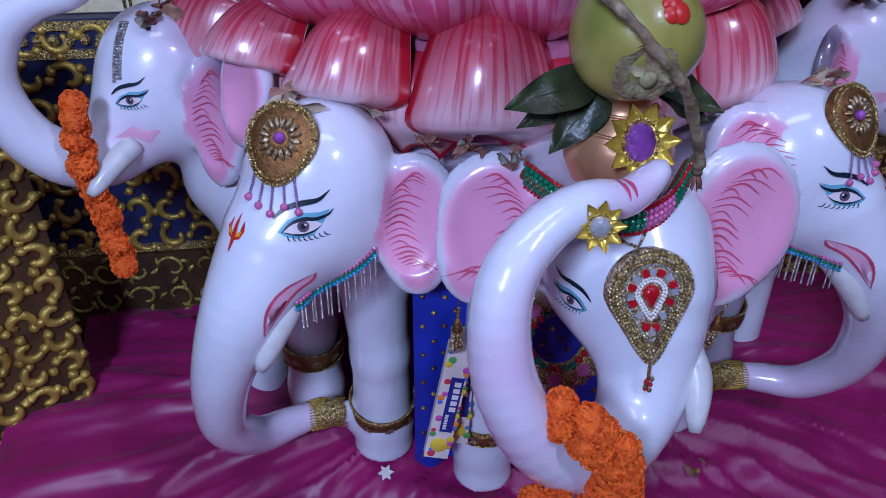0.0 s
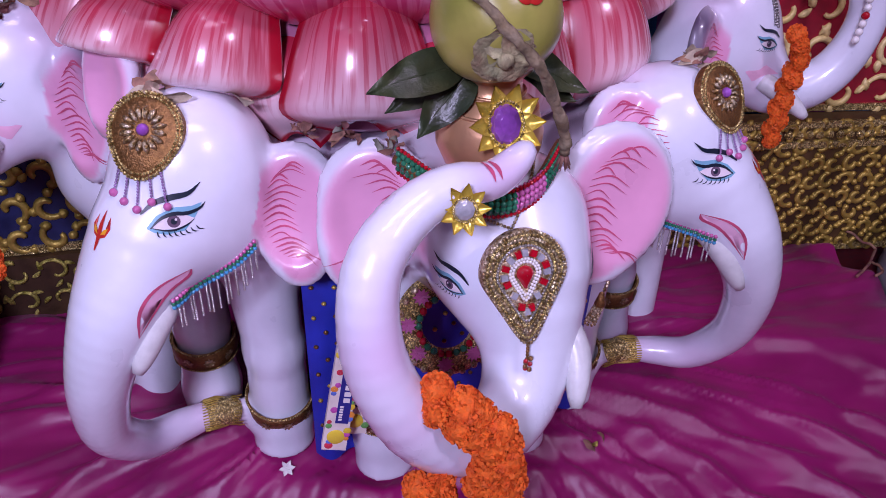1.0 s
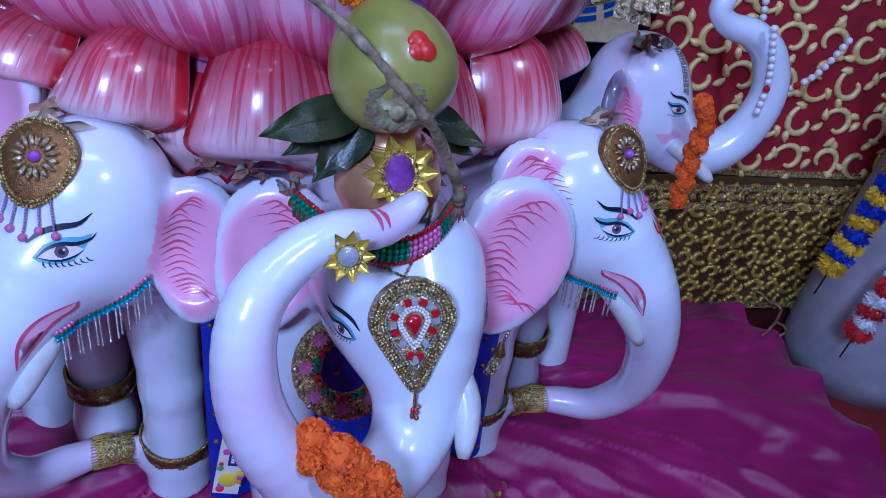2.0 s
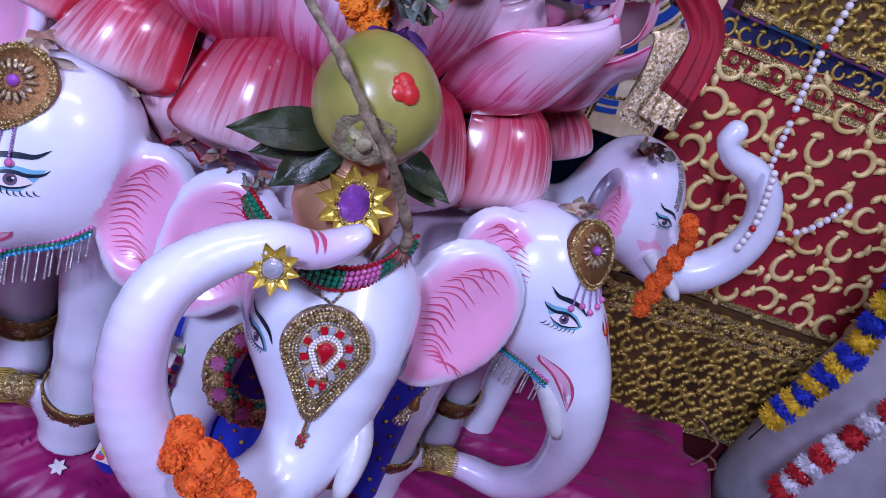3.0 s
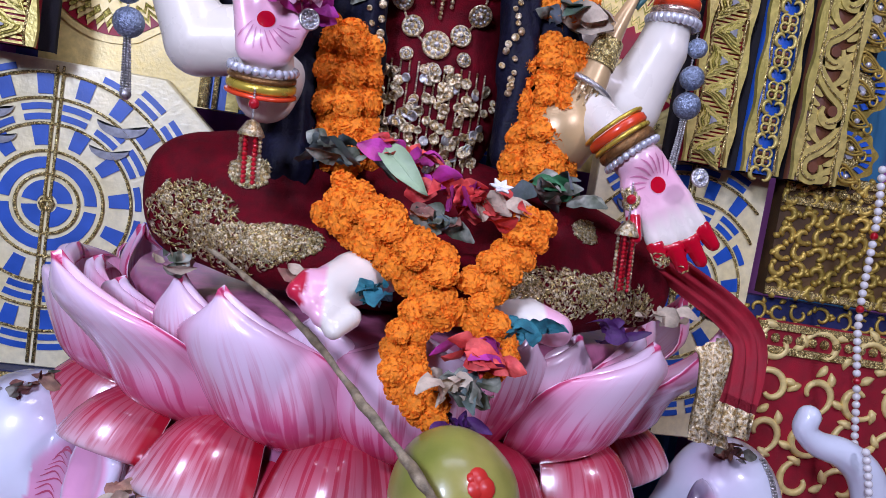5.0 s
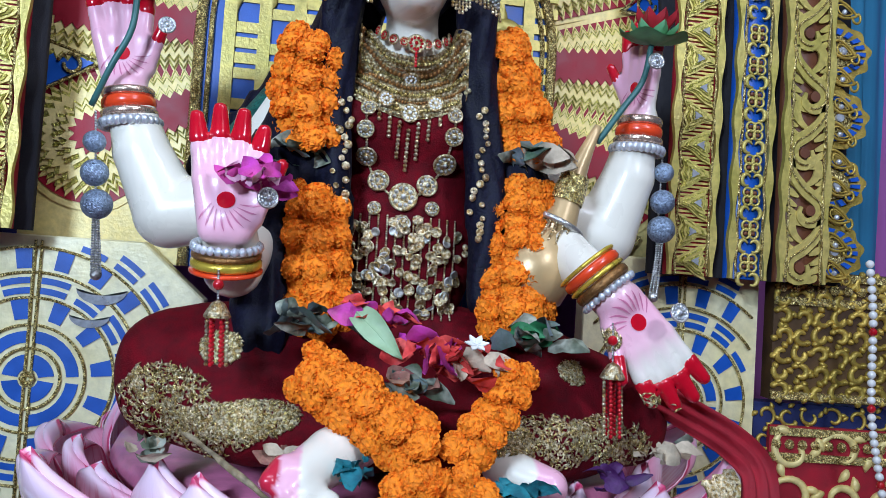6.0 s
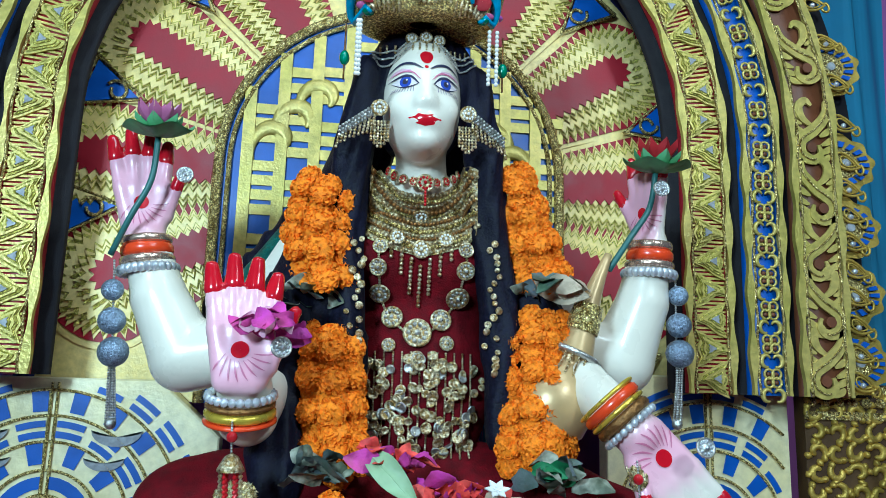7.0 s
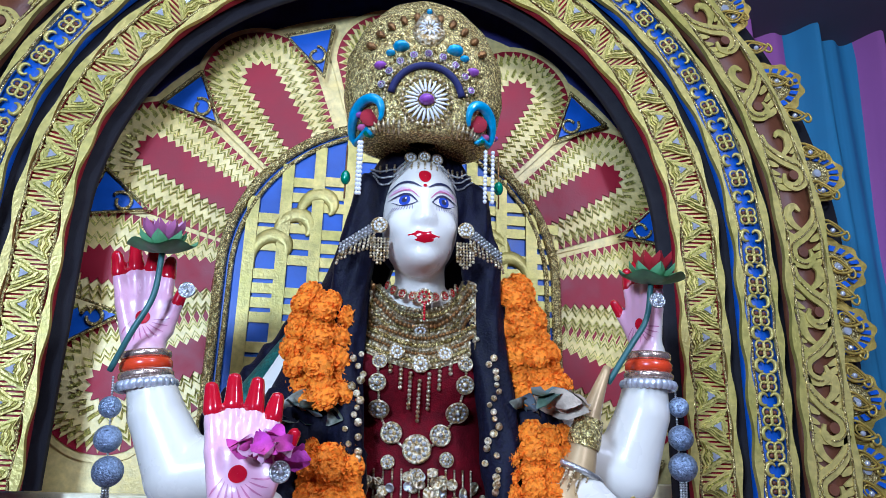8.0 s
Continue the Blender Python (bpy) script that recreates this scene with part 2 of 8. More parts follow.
BLUEBOARD = material("blue_board", (0.012, 0.10, 0.48), 0.4, 0, 0.15, 20, 0.1, 200)
BROWNBOARD = material("brown_board", (0.16, 0.05, 0.02), 0.5, 0, 0.2, 25, 0.2, 200)
BLACK = material("black_cloth", (0.010, 0.008, 0.012), 0.8, 0, 0.2, 40, 0.3, 300)
SKIN = material("idol_skin", (0.80, 0.72, 0.62), 0.28, attr="paint", vary=0.03, scale=14, bump=0.02, coat=0.4)
HAIR = material("idol_hair", (0.003, 0.003, 0.008), 0.55, 0, 0.4, 150, 0.35, 300, second=(0.007, 0.007, 0.02))
HAIR.node_tree.nodes["Principled BSDF"].inputs["Specular IOR Level"].default_value = 0.15
NAIL = material("red_lacquer", (0.55, 0.005, 0.02), 0.15, bump=0, coat=0.5)
MARIGOLD = material("marigold_orange", (0.90, 0.25, 0.006), 0.8, 0, 0.25, 160, 0.5, 600, second=(0.84, 0.20, 0.004), mix_scale=35)
MARIDEEP = material("marigold_deep", (0.86, 0.15, 0.006), 0.8, 0, 0.25, 160, 0.5, 600, second=(0.66, 0.08, 0.004), mix_scale=35)
LEAF = material("mango_leaf", (0.022, 0.045, 0.02), 0.35, 0, 0.35, 40, 0.3, 160, second=(0.05, 0.05, 0.018), mix_scale=12)
GREEN = material("green_leaf", (0.03, 0.16, 0.06), 0.45, 0, 0.25, 40, 0.2, 160)
DRY = material("dried_flower", (0.40, 0.22, 0.13), 0.8, 0, 0.4, 60, 0.5, 300, second=(0.20, 0.06, 0.06), mix_scale=25)
GREYLEAF = material("grey_green_leaf", (0.17, 0.20, 0.22), 0.55, 0, 0.3, 50, 0.4, 200, second=(0.06, 0.10, 0.06), mix_scale=20)
COCO = material("green_coconut", (0.22, 0.24, 0.04), 0.33, 0, 0.28, 12, 0.12, 90, second=(0.34, 0.30, 0.07), mix_scale=9, coat=0.2)
BARK = material("twig_bark", (0.17, 0.12, 0.06), 0.85, 0, 0.45, 70, 0.9, 160, second=(0.30, 0.24, 0.15), mix_scale=45)
BRASS = material("brass_pot", (0.66, 0.40, 0.17), 0.36, 0.55, 0.2, 14, 0.15, 80, second=(0.60, 0.30, 0.16))
FOIL = material("gold_mirror_foil", (0.80, 0.58, 0.08), 0.28, 0.6, 0.2, 40, 0.3, 120)
GEMR = material("red_gem", (0.55, 0.01, 0.02), 0.1, 0.1, 0.2, 60, 0, coat=0.6)
GEMG = material("green_gem", (0.0, 0.20, 0.10), 0.1, 0.1, 0.2, 60, 0, coat=0.6)
GEMP = material("purple_gem", (0.38, 0.10, 0.48), 0.12, 0.1, 0.35, 60, 0.6, 60, coat=0.6)
GEMB = material("turquoise_gem", (0.02, 0.36, 0.62), 0.15, 0.1, 0.3, 60, 0.2, coat=0.5)
PEARL = material("pearl", (0.80, 0.78, 0.74), 0.2, 0, 0.05, 30, 0, coat=0.4)
CRYSTAL = material("crystal", (0.72, 0.74, 0.78), 0.12, 0.5, 0.2, 90, 0.1, coat=0.6)

# ---- setting ----
def slab(name, c, size, mt, label, category, seg=1):
    return thing(name, Geo().box(c, size), mt, label, category, kind="structure", smooth=False)


TENT = material("tent_cloth", (0.07, 0.10, 0.16), 0.9, 0, 0.2, 6, 0.2, 300, second=(0.14, 0.06, 0.14), mix_scale=1.6)
CEIL = material("ceiling_cloth", (0.14, 0.12, 0.13), 0.9, 0, 0.1, 6, 0.2, 300)
slab("floor", (0, 0.0, -0.55), (6.2, 6.6, 0.1), CARPET, "dark red carpet on the tent floor", "floor")
slab("platform", (0.1, 1.65, -0.33), (3.6, 2.4, 0.30), CARPET, "low stage covered with dark red carpet", "stage")
slab("wall_west", (-3.05, 0, 1.3), (0.1, 6.6, 3.6), TENT, "plain tent wall of draped cloth", "wall")
slab("wall_east", (3.05, 0, 1.3), (0.1, 6.6, 3.6), TENT, "plain tent wall of draped cloth", "wall")
slab("wall_south", (0, -3.25, 1.3), (6.0, 0.1, 3.6), TENT, "plain tent wall of draped cloth", "wall")
slab("ceiling", (0, 0, 3.15), (6.2, 6.6, 0.1), CEIL, "pale cloth tent ceiling", "ceiling")


def curtain():
    blue = material("blue_drape", (0.05, 0.28, 0.48), 0.8, 0, 0.15, 6, 0.1, 300)
    pink = material("pink_drape", (0.48, 0.14, 0.42), 0.8, 0, 0.15, 6, 0.1, 300)
    th = empty("wall_north", (0, 2.35, -0.5), "blue and pink draped cloth behind the throne", "curtain", kind="structure")
    for k in range(20):
        x0 = -3 + 0.3 * k + 0.06
        g = Geo()
        rows = [[V((x, 2.35 + 0.05 * math.sin(x * 21 + 0.6 * z) + 0.03 * math.sin(x * 47 + z), z)) for x in np.linspace(x0 - 0.01, x0 + 0.30, 22)] for z in (-0.5, 0.4, 1.4, 2.2, 3.1)]
        g.grid(rows)
        g.grid([[p + V((0, 0.012, 0)) for p in r] for r in rows], flip=True)
        part("drape", g, blue if k % 2 else pink, th)
    return th


curtain()


# ---- magenta cloth ----
def cloth_height(x, y):
    base = -0.03 - 0.10 * min(1, max(0, (1.14 - y) / 0.3)) - 0.02 * max(0, 0.7 - y)
    # long folds that fan out from under the elephants, finer creases across them
    ang, far = math.atan2(1.32 - y, x - 0.12), math.hypot(x - 0.12, y - 1.32)
    f = 0.010 * noise.noise((x * 3.0, y * 2.2, 0.3)) + 0.004 * noise.noise((x * 13 + y * 5, y * 9 - x * 4, 1.7))
    for rate, depth, seed in ((4.2, 0.024, 5.0), (9.0, 0.014, 9.0), (19.0, 0.006, 2.0)):
        ridge = abs(noise.noise((ang * rate + 0.5 * noise.noise((x * 3, y * 3, seed)), far * 1.6, seed)))
        f += depth * min(1, far / 0.5) * max(0, 0.2 - ridge) / 0.2
    edge = math.exp(-((y - 0.99) / 0.05) ** 2) * (1 if -0.5 < x < 0.55 else 0.3)
    f += edge * 0.013 * math.sin(62 * (y + 0.16 * math.sin(3 * (x - 0.05))) + 2 * noise.noise((x * 2, 0, 2)))
    return base + f


def satin_cloth():
    g = Geo()
    rows = []
    for j in range(150):
        y = 0.36 + j * 0.0092
        k = (j / 149)
        x0, x1 = -1.08 + 0.16 * k + 0.03 * math.sin(9 * k), 1.56 - 0.24 * k + 0.03 * math.sin(9 * k)
        row = []
        for i in range(230):
            x = x0 + (x1 - x0) * i / 229
            z = cloth_height(x, y)
            e = min(i, 229 - i)
            if e < 14:
                z -= 0.05 * (1 - e / 14) ** 2 * (0.6 + 0.4 * math.sin(y * 37))
            row.append((x, y, z))
        rows.append(row)
    g.grid(rows)
    g.grid([[(p[0], p[1], p[2] - 0.004) for p in r] for r in rows], flip=True)
    return thing("satin_cloth", g, MAGENTA, "magenta satin cloth spread in folds over the stage", "cloth")


satin_cloth()


# ---- elephants ----
def unit(v):
    v = np.array(v, float)
    return v / np.linalg.norm(v)


from mathutils.bvhtree import BVHTree


class Decals:
    """Paint strokes that lie on a surface, joined into the statue's mesh."""

    def __init__(self, geo, away=0.0009):
        self.geo, self.away = geo, away
        self.tree = BVHTree.FromPolygons([V(p) for p in geo.v], geo.f)

    def aim(self, at, normal, up):
        self.c, self.n = V(at), V(normal).normalized()
        self.r = V(up).cross(self.n).normalized()
        self.u = self.n.cross(self.r)
        return self

    def drop(self, x, y, lift=1.0):
        p = self.c + self.r * x + self.u * y
        hit, nor, _, _ = self.tree.ray_cast(p + self.n * 0.12, -self.n)
        if hit is None or (hit - p).length > 0.09:
            hit, nor, _, _ = self.tree.find_nearest(p)
        if nor.dot(self.n) < 0:
            nor = -nor
        return hit + nor * self.away * lift

    def stroke(self, pts, width, m, lift=1.0, n=14):
        """pts: 2D line; width: half width in the middle, thin at both ends; or a pair (start, end)."""
        line = curve(pts, n)
        left, right = [], []
        for i, (x, y) in enumerate(line):
            a, b = line[max(i - 1, 0)], line[min(i + 1, n - 1)]
            dx, dy = b[0] - a[0], b[1] - a[1]
            d = math.hypot(dx, dy) or 1
            s = i / (n - 1)
            w = width * math.sin(math.pi * min(1, s * 0.9 + 0.08)) if not hasattr(width, "__len__") else width[0] + (width[1] - width[0]) * s
            left.append(self.drop(x - dy / d * w, y + dx / d * w, lift))
            right.append(self.drop(x + dy / d * w, y - dx / d * w, lift))
        self.geo.grid([right, left], m)

    def fill(self, outline, m, lift=1.0, rings=4):
        cx, cy = (sum(p[k] for p in outline) / len(outline) for k in (0, 1))
        rows = [[self.drop(cx + (x - cx) * s, cy + (y - cy) * s, lift) for x, y in outline] for s in (np.arange(rings) + 0.02) / (rings - 0.98)]
        self.geo.grid(rows, m, closed_u=True)

    def disc(self, x, y, r, m, lift=1.0, k=18, squash=1.0):
        self.fill([(x + r * math.cos(a), y + r * squash * math.sin(a)) for a in (2 * math.pi * i / k for i in range(k))], m, lift, 3)

    def eye(self, s, side):
        """A painted long-lashed eye; side: +1 when the outer corner points to +x."""
        S = lambda pts: [(side * s * x, s * y) for x, y in pts]  # noqa: E731
        self.fill(S([(-1.25, -0.3), (-0.8, 0.3), (0, 0.72), (0.8, 0.8), (1.3, 1.0), (1.0, 0.3), (0.5, -0.42), (-0.3, -0.6), (-0.9, -0.5)]), 2, 0.6)
        self.fill(S([(-1.0, -0.28), (-0.6, 0.12), (0, 0.36), (0.55, 0.36), (0.95, 0.2), (0.5, -0.2), (0, -0.34), (-0.5, -0.36)]), 3, 1.0)
        self.disc(0, s * 0.04, s * 0.30, 4, 1.5)
        self.disc(0, s * 0.04, s * 0.15, 1, 1.9)
        self.disc(side * s * 0.1, s * 0.14, s * 0.06, 3, 2.3)
        self.stroke(S([(-1.05, -0.32), (-0.6, 0.16), (0, 0.42), (0.6, 0.45), (1.2, 0.72), (1.45, 1.05)]), s * 0.10, 1, 2.0)
        self.stroke(S([(-1.0, -0.3), (-0.4, -0.4), (0.1, -0.36), (0.6, -0.12), (0.95, 0.2)]), s * 0.05, 1, 2.0)
        self.stroke(S([(-1.5, 0.35), (-0.9, 0.9), (-0.1, 1.22), (0.7, 1.45), (1.25, 2.0)]), s * 0.15, 1, 2.0)
        for k in range(8):
            x = -0.75 + k * 0.25
            y = -0.44 + 0.28 * max(0, x) ** 1.5
            self.stroke(S([(x, y), (x + 0.03 + 0.12 * k / 8, y - 0.18), (x + 0.14 + 0.3 * k / 8, y - 0.32 + 0.02 * k)]), s * 0.032, 1, 2.0, 6)


def ear_axes(normal, up):
    n = unit(normal)
    u = unit(np.array(up) - n * np.dot(up, n))
    return np.cross(u, n), u, n


def elephant(spec, shift=None):
    """One enamelled plaster elephant: body, legs, head, ears, trunk and tusks in one skin."""
    f = unit(spec["face"])
    hc = np.array(spec["head"], float)
    side = unit(np.cross((0, 0, 1), f))
    up = np.array((0.0, 0, 1))
    ears = [(e, ear_axes(e["n"], e["up"])) for e in spec["ears"]]

    def head_field(X, Y, Z):
        d = ellip(X, Y, Z, hc, spec["dome"], (f, side, up))
        d = smin(d, ellip(X, Y, Z, hc + f * spec["dome"][0] * 0.35 - up * spec["dome"][2] * 0.5, (spec["dome"][0] * 0.75, spec["dome"][1] * 0.82, spec["dome"][2] * 0.75), (f, side, up)), 0.05)
        d = smin(d, ellip(X, Y, Z, hc - f * spec["dome"][0] * 0.3 - up * spec["dome"][2] * 0.6, (0.10, 0.095, 0.09), (f, side, up)), 0.05)
        return d

    def field(X, Y, Z):
        d = head_field(X, Y, Z)
        tr = curve([(*p, r) for p, r in spec["trunk"]], 44)
        d = smin(d, chain(X, Y, Z, [t[:3] for t in tr], [t[3] for t in tr], 0.002), 0.035)
        for b in spec["body"]:
            d = smin(d, ellip(X, Y, Z, *b), 0.06)
        for leg in spec["legs"]:
            d = smin(d, chain(X, Y, Z, [p for p, r in leg], [r for p, r in leg], 0.02), 0.03)
        for e, ax in ears:
            a = ellip(X, Y, Z, e["c"], (e["r"][0], e["r"][1], 0.016), ax)
            a = smin(a, ellip(X, Y, Z, np.array(e["c"]) - ax[1] * e["r"][1] * 0.55 + ax[0] * e.get("skew", 0), (e["r"][0] * 0.62, e["r"][1] * 0.62, 0.014), ax), 0.03)
            a = smin(a, ellip(X, Y, Z, np.array(e["c"]) - ax[2] * 0.012 + ax[1] * e["r"][1] * 0.25, (e["r"][0] * 1.04, e["r"][1] * 0.84, 0.016), ax), 0.01)
            cut = ellip(X, Y, Z, np.array(e["c"]) + ax[2] * 0.020 + ax[1] * e["r"][1] * 0.05, (e["r"][0] * 0.86, e["r"][1] * 0.86, 0.019), ax)
            a = -smin(-a, cut, 0.008)
            d = smin(d, a, 0.012)
        return d

    pts = [hc + 0.17, hc - 0.17] + [np.array(p) for p, r in spec["trunk"]] + [np.array(p) for leg in spec["legs"] for p, r in leg] + [np.array(e["c"]) + s * 0.14 for e, _ in ears for s in (-1, 1)] + [np.array(b[0]) + q * np.array(b[1]) for b in spec["body"] for q in (-1, 1)]
    lo, hi = np.min(pts, 0) - 0.07, np.max(pts, 0) + 0.07
    lo[2] = spec.get("floor", -0.035)
    vs, fs = shell(field, lo, hi, 0.0065)
    g = Geo()
    g.add(vs.tolist(), fs.tolist(), 0)
    # enamel colours: blue-white body, pink ears, pink bloom along the trunk and under the body
    P = np.array(vs)
    white, pink, bloom = np.array((0.75, 0.80, 0.87)), np.array((0.86, 0.38, 0.56)), np.array((0.74, 0.44, 0.66))
    col = np.tile(white, (len(P), 1))
    sl = np.array(spec["bloom"])
    for c, r, amount in ((row[:3], row[3], row[4]) for row in sl):
        w = amount * np.exp(-((np.linalg.norm(P - np.array(c), axis=1) / r) ** 2))[:, None]
        col = col * (1 - w) + bloom * w
    for e, ax in ears:
        q = P - np.array(e["c"])
        a, b, c = q @ ax[0] / e["r"][0], q @ ax[1] / e["r"][1], q @ ax[2]
        low = (q + ax[1] * e["r"][1] * 0.55 - ax[0] * e.get("skew", 0))
        a2, b2 = low @ ax[0] / (e["r"][0] * 0.62), low @ ax[1] / (e["r"][1] * 0.62)
        rad = np.minimum(np.hypot(a, b), np.hypot(a2, b2) + 0.04)
        w = (1 / (1 + np.exp((rad - 0.9) * 30)) * (c > -0.004) * (np.abs(c) < 0.03))[:, None]
        col = col * (1 - w) + pink * w
    # dark purple blots that fade outward from each centre
    for row in spec.get("dark_blots", ()):
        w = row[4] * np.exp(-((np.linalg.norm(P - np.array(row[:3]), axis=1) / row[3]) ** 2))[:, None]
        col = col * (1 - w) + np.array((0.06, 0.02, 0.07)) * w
    D = Decals(g)
    nv = len(g.v)
    for e in spec["eyes"]:
        D.aim(e["at"], e["n"], e["up"]).eye(e["s"], e["side"])
    for e, ax in ears:
        if e.get("plain"):
            continue
        D.aim(e["c"], ax[2], ax[1])
        rng = random.Random(e["seed"])
        w, h = e["r"]
        for k in range(20):
            t = (k + 0.5) / 20
            a0 = math.radians(105 + 170 * t) if e["stroke"] < 0 else math.radians(75 - 170 * t)
            x0, y0 = 0.66 * w * math.cos(a0), 0.70 * h * math.sin(a0)
            ln = rng.uniform(0.4, 0.9) * w
            sgn = -1 if e["stroke"] < 0 else 1
            D.stroke([(x0, y0), (x0 - sgn * ln * 0.5, y0 + 0.13 * h - 0.10 * h * t), (x0 - sgn * ln, y0 + 0.04 * h - 0.16 * h * t)], rng.uniform(0.0009, 0.0019), 5, 1.2, 9)
    if "tilak" in spec:
        t = spec["tilak"]
        D.aim(t["at"], t["n"], t["up"])
        s = t["s"]
        for sx in (-1, 1):
            D.fill([(0, -0.5 * s), (sx * 0.5 * s, -0.3 * s), (sx * 0.75 * s, 0.25 * s), (sx * 0.5 * s, 0.9 * s), (sx * 0.5 * s, 0.2 * s), (sx * 0.15 * s, -0.1 * s)][:: sx], 8, 1.0)
            D.fill([(sx * 0.12 * s, -0.25 * s), (sx * 0.5 * s, -0.12 * s), (sx * 0.6 * s, 0.25 * s), (sx * 0.3 * s, 0.1 * s)][:: sx], 7, 1.8)
        D.stroke([(0, -1.2 * s), (0, 0), (0, 1.2 * s)], 0.16 * s, 8, 1.6)
    for m in spec.get("marks", ()):
        D.aim(m["at"], m["n"], m["up"])
        if "fill" in m:
            D.fill(m["fill"], m["m"], m.get("lift", 1.0))
        else:
            D.stroke(m["line"], m["w"], m["m"], 1.4)
    for tk in spec["tusks"]:
        g.tube([t[:3] for t in curve(tk["pts"], 12)], [0.003 + tk["r"] * math.sqrt(max(0, 1 - (i / 11.3) ** 2.6)) for i in range(12)], 14, 6)
    pad = [(*white, 1)] * (len(g.v) - nv)
    g.col = [(*c, 1) for c in col.tolist()] + pad
    if shift:
        flip(g, shift)
    return thing("elephant_statue", g, [PAINT, EYE_DARK, EYE_TEAL, EYE_WHITE, IRIS, STROKE, TUSK, ORANGE, REDP, PINKP], spec["label"], "elephant statue", group="elephants round the lotus")


MIRROR = 0.190
EAST_FRONT, EAST_BACK = (0.008, -0.012), (0.036, 0.004)


def flip(g, shift):
    """Mirror a mesh to the other side of the lotus; shift: metres along x and z."""
    g.v = [(MIRROR - x + shift[0], y, z + shift[1]) for x, y, z in g.v]
    g.f = [tuple(reversed(q)) for q in g.f]
    return g


FRONT_SIDE = dict(
    label="glossy blue-white painted elephant statue with pink ears",
    face=(-0.83, -0.56, 0), head=(-0.285, 1.075, 0.60), dome=(0.118, 0.112, 0.128),
    trunk=[((-0.36, 1.01, 0.53), 0.082), ((-0.412, 0.965, 0.45), 0.064), ((-0.452, 0.955, 0.36), 0.050), ((-0.474, 0.97, 0.27), 0.043),
           ((-0.478, 1.0, 0.18), 0.038), ((-0.44, 1.045, 0.105), 0.034), ((-0.38, 1.085, 0.088), 0.030), ((-0.325, 1.105, 0.085), 0.023), ((-0.285, 1.125, 0.062), 0.020), ((-0.262, 1.13, 0.03), 0.015)],
    body=[((-0.16, 1.24, 0.47), (0.20, 0.17, 0.16), (unit((-0.83, -0.56, 0)), unit((0.56, -0.83, 0)), (0, 0, 1))), ((0.0, 1.36, 0.45), (0.2, 0.2, 0.16))],
    legs=[[((-0.215, 1.14, 0.42), 0.066), ((-0.205, 1.135, 0.20), 0.054), ((-0.205, 1.135, 0.03), 0.058), ((-0.205, 1.125, -0.03), 0.06)],
          [((-0.325, 1.235, 0.42), 0.06), ((-0.335, 1.235, 0.20), 0.05), ((-0.335, 1.23, 0.05), 0.055), ((-0.335, 1.23, -0.03), 0.058)]],
    ears=[dict(c=(-0.153, 1.012, 0.550), r=(0.066, 0.097), n=(-0.16, -1, 0.30), up=(0, 0, 1), stroke=-1, seed=3, skew=0.008),
          dict(c=(-0.395, 1.185, 0.705), r=(0.046, 0.078), n=(-0.6, -0.8, 0.1), up=(0.1, 0, 1), stroke=1, seed=4, plain=True)],
    eyes=[dict(at=(-0.314, 0.955, 0.588), n=(-0.02, -0.93, 0.35), up=(0.1, 0, 1), s=0.0275, side=1)],
    tilak=dict(at=(-0.395, 0.985, 0.572), n=(-0.6, -0.75, 0.3), up=(0.05, 0, 1), s=0.022),
    tusks=[dict(pts=[(-0.335, 0.972, 0.475), (-0.362, 0.938, 0.435), (-0.397, 0.912, 0.372)], r=0.020)],
    bloom=[(-0.44, 1.03, 0.12, 0.08, 0.5), (-0.33, 1.1, 0.09, 0.06, 0.6), (-0.21, 1.12, 0.69, 0.06, 0.35), (-0.30, 1.17, 0.73, 0.07, 0.5), (-0.1, 1.2, 0.6, 0.12, 0.5)],
    marks=[dict(at=(-0.338, 0.955, 0.478), n=(-0.25, -0.93, 0.25), up=(0, 0, 1), fill=[(-0.030, -0.048), (-0.022, -0.010), (0.0, 0.018), (0.034, 0.035), (0.030, 0.026), (0.006, 0.006), (-0.013, -0.020)], m=9, lift=0.8),
           dict(at=(-0.338, 0.955, 0.478), n=(-0.25, -0.93, 0.25), up=(0, 0, 1), line=[(-0.032, -0.054), (-0.023, -0.010), (-0.001, 0.019), (0.036, 0.037)], w=0.0022, m=5),
           dict(at=(-0.338, 0.955, 0.478), n=(-0.25, -0.93, 0.25), up=(0, 0, 1), line=[(0.036, 0.037), (0.030, 0.025), (0.005, 0.004), (-0.032, -0.054)], w=0.0020, m=5)],
    dark_blots=[(-0.235, 1.20, 0.10, 0.05, 0.5)],
)
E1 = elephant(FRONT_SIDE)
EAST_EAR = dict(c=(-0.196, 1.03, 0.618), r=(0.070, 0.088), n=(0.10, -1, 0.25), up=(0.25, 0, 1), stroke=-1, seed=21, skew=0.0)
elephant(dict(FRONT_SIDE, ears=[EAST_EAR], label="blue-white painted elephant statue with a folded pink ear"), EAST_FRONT)

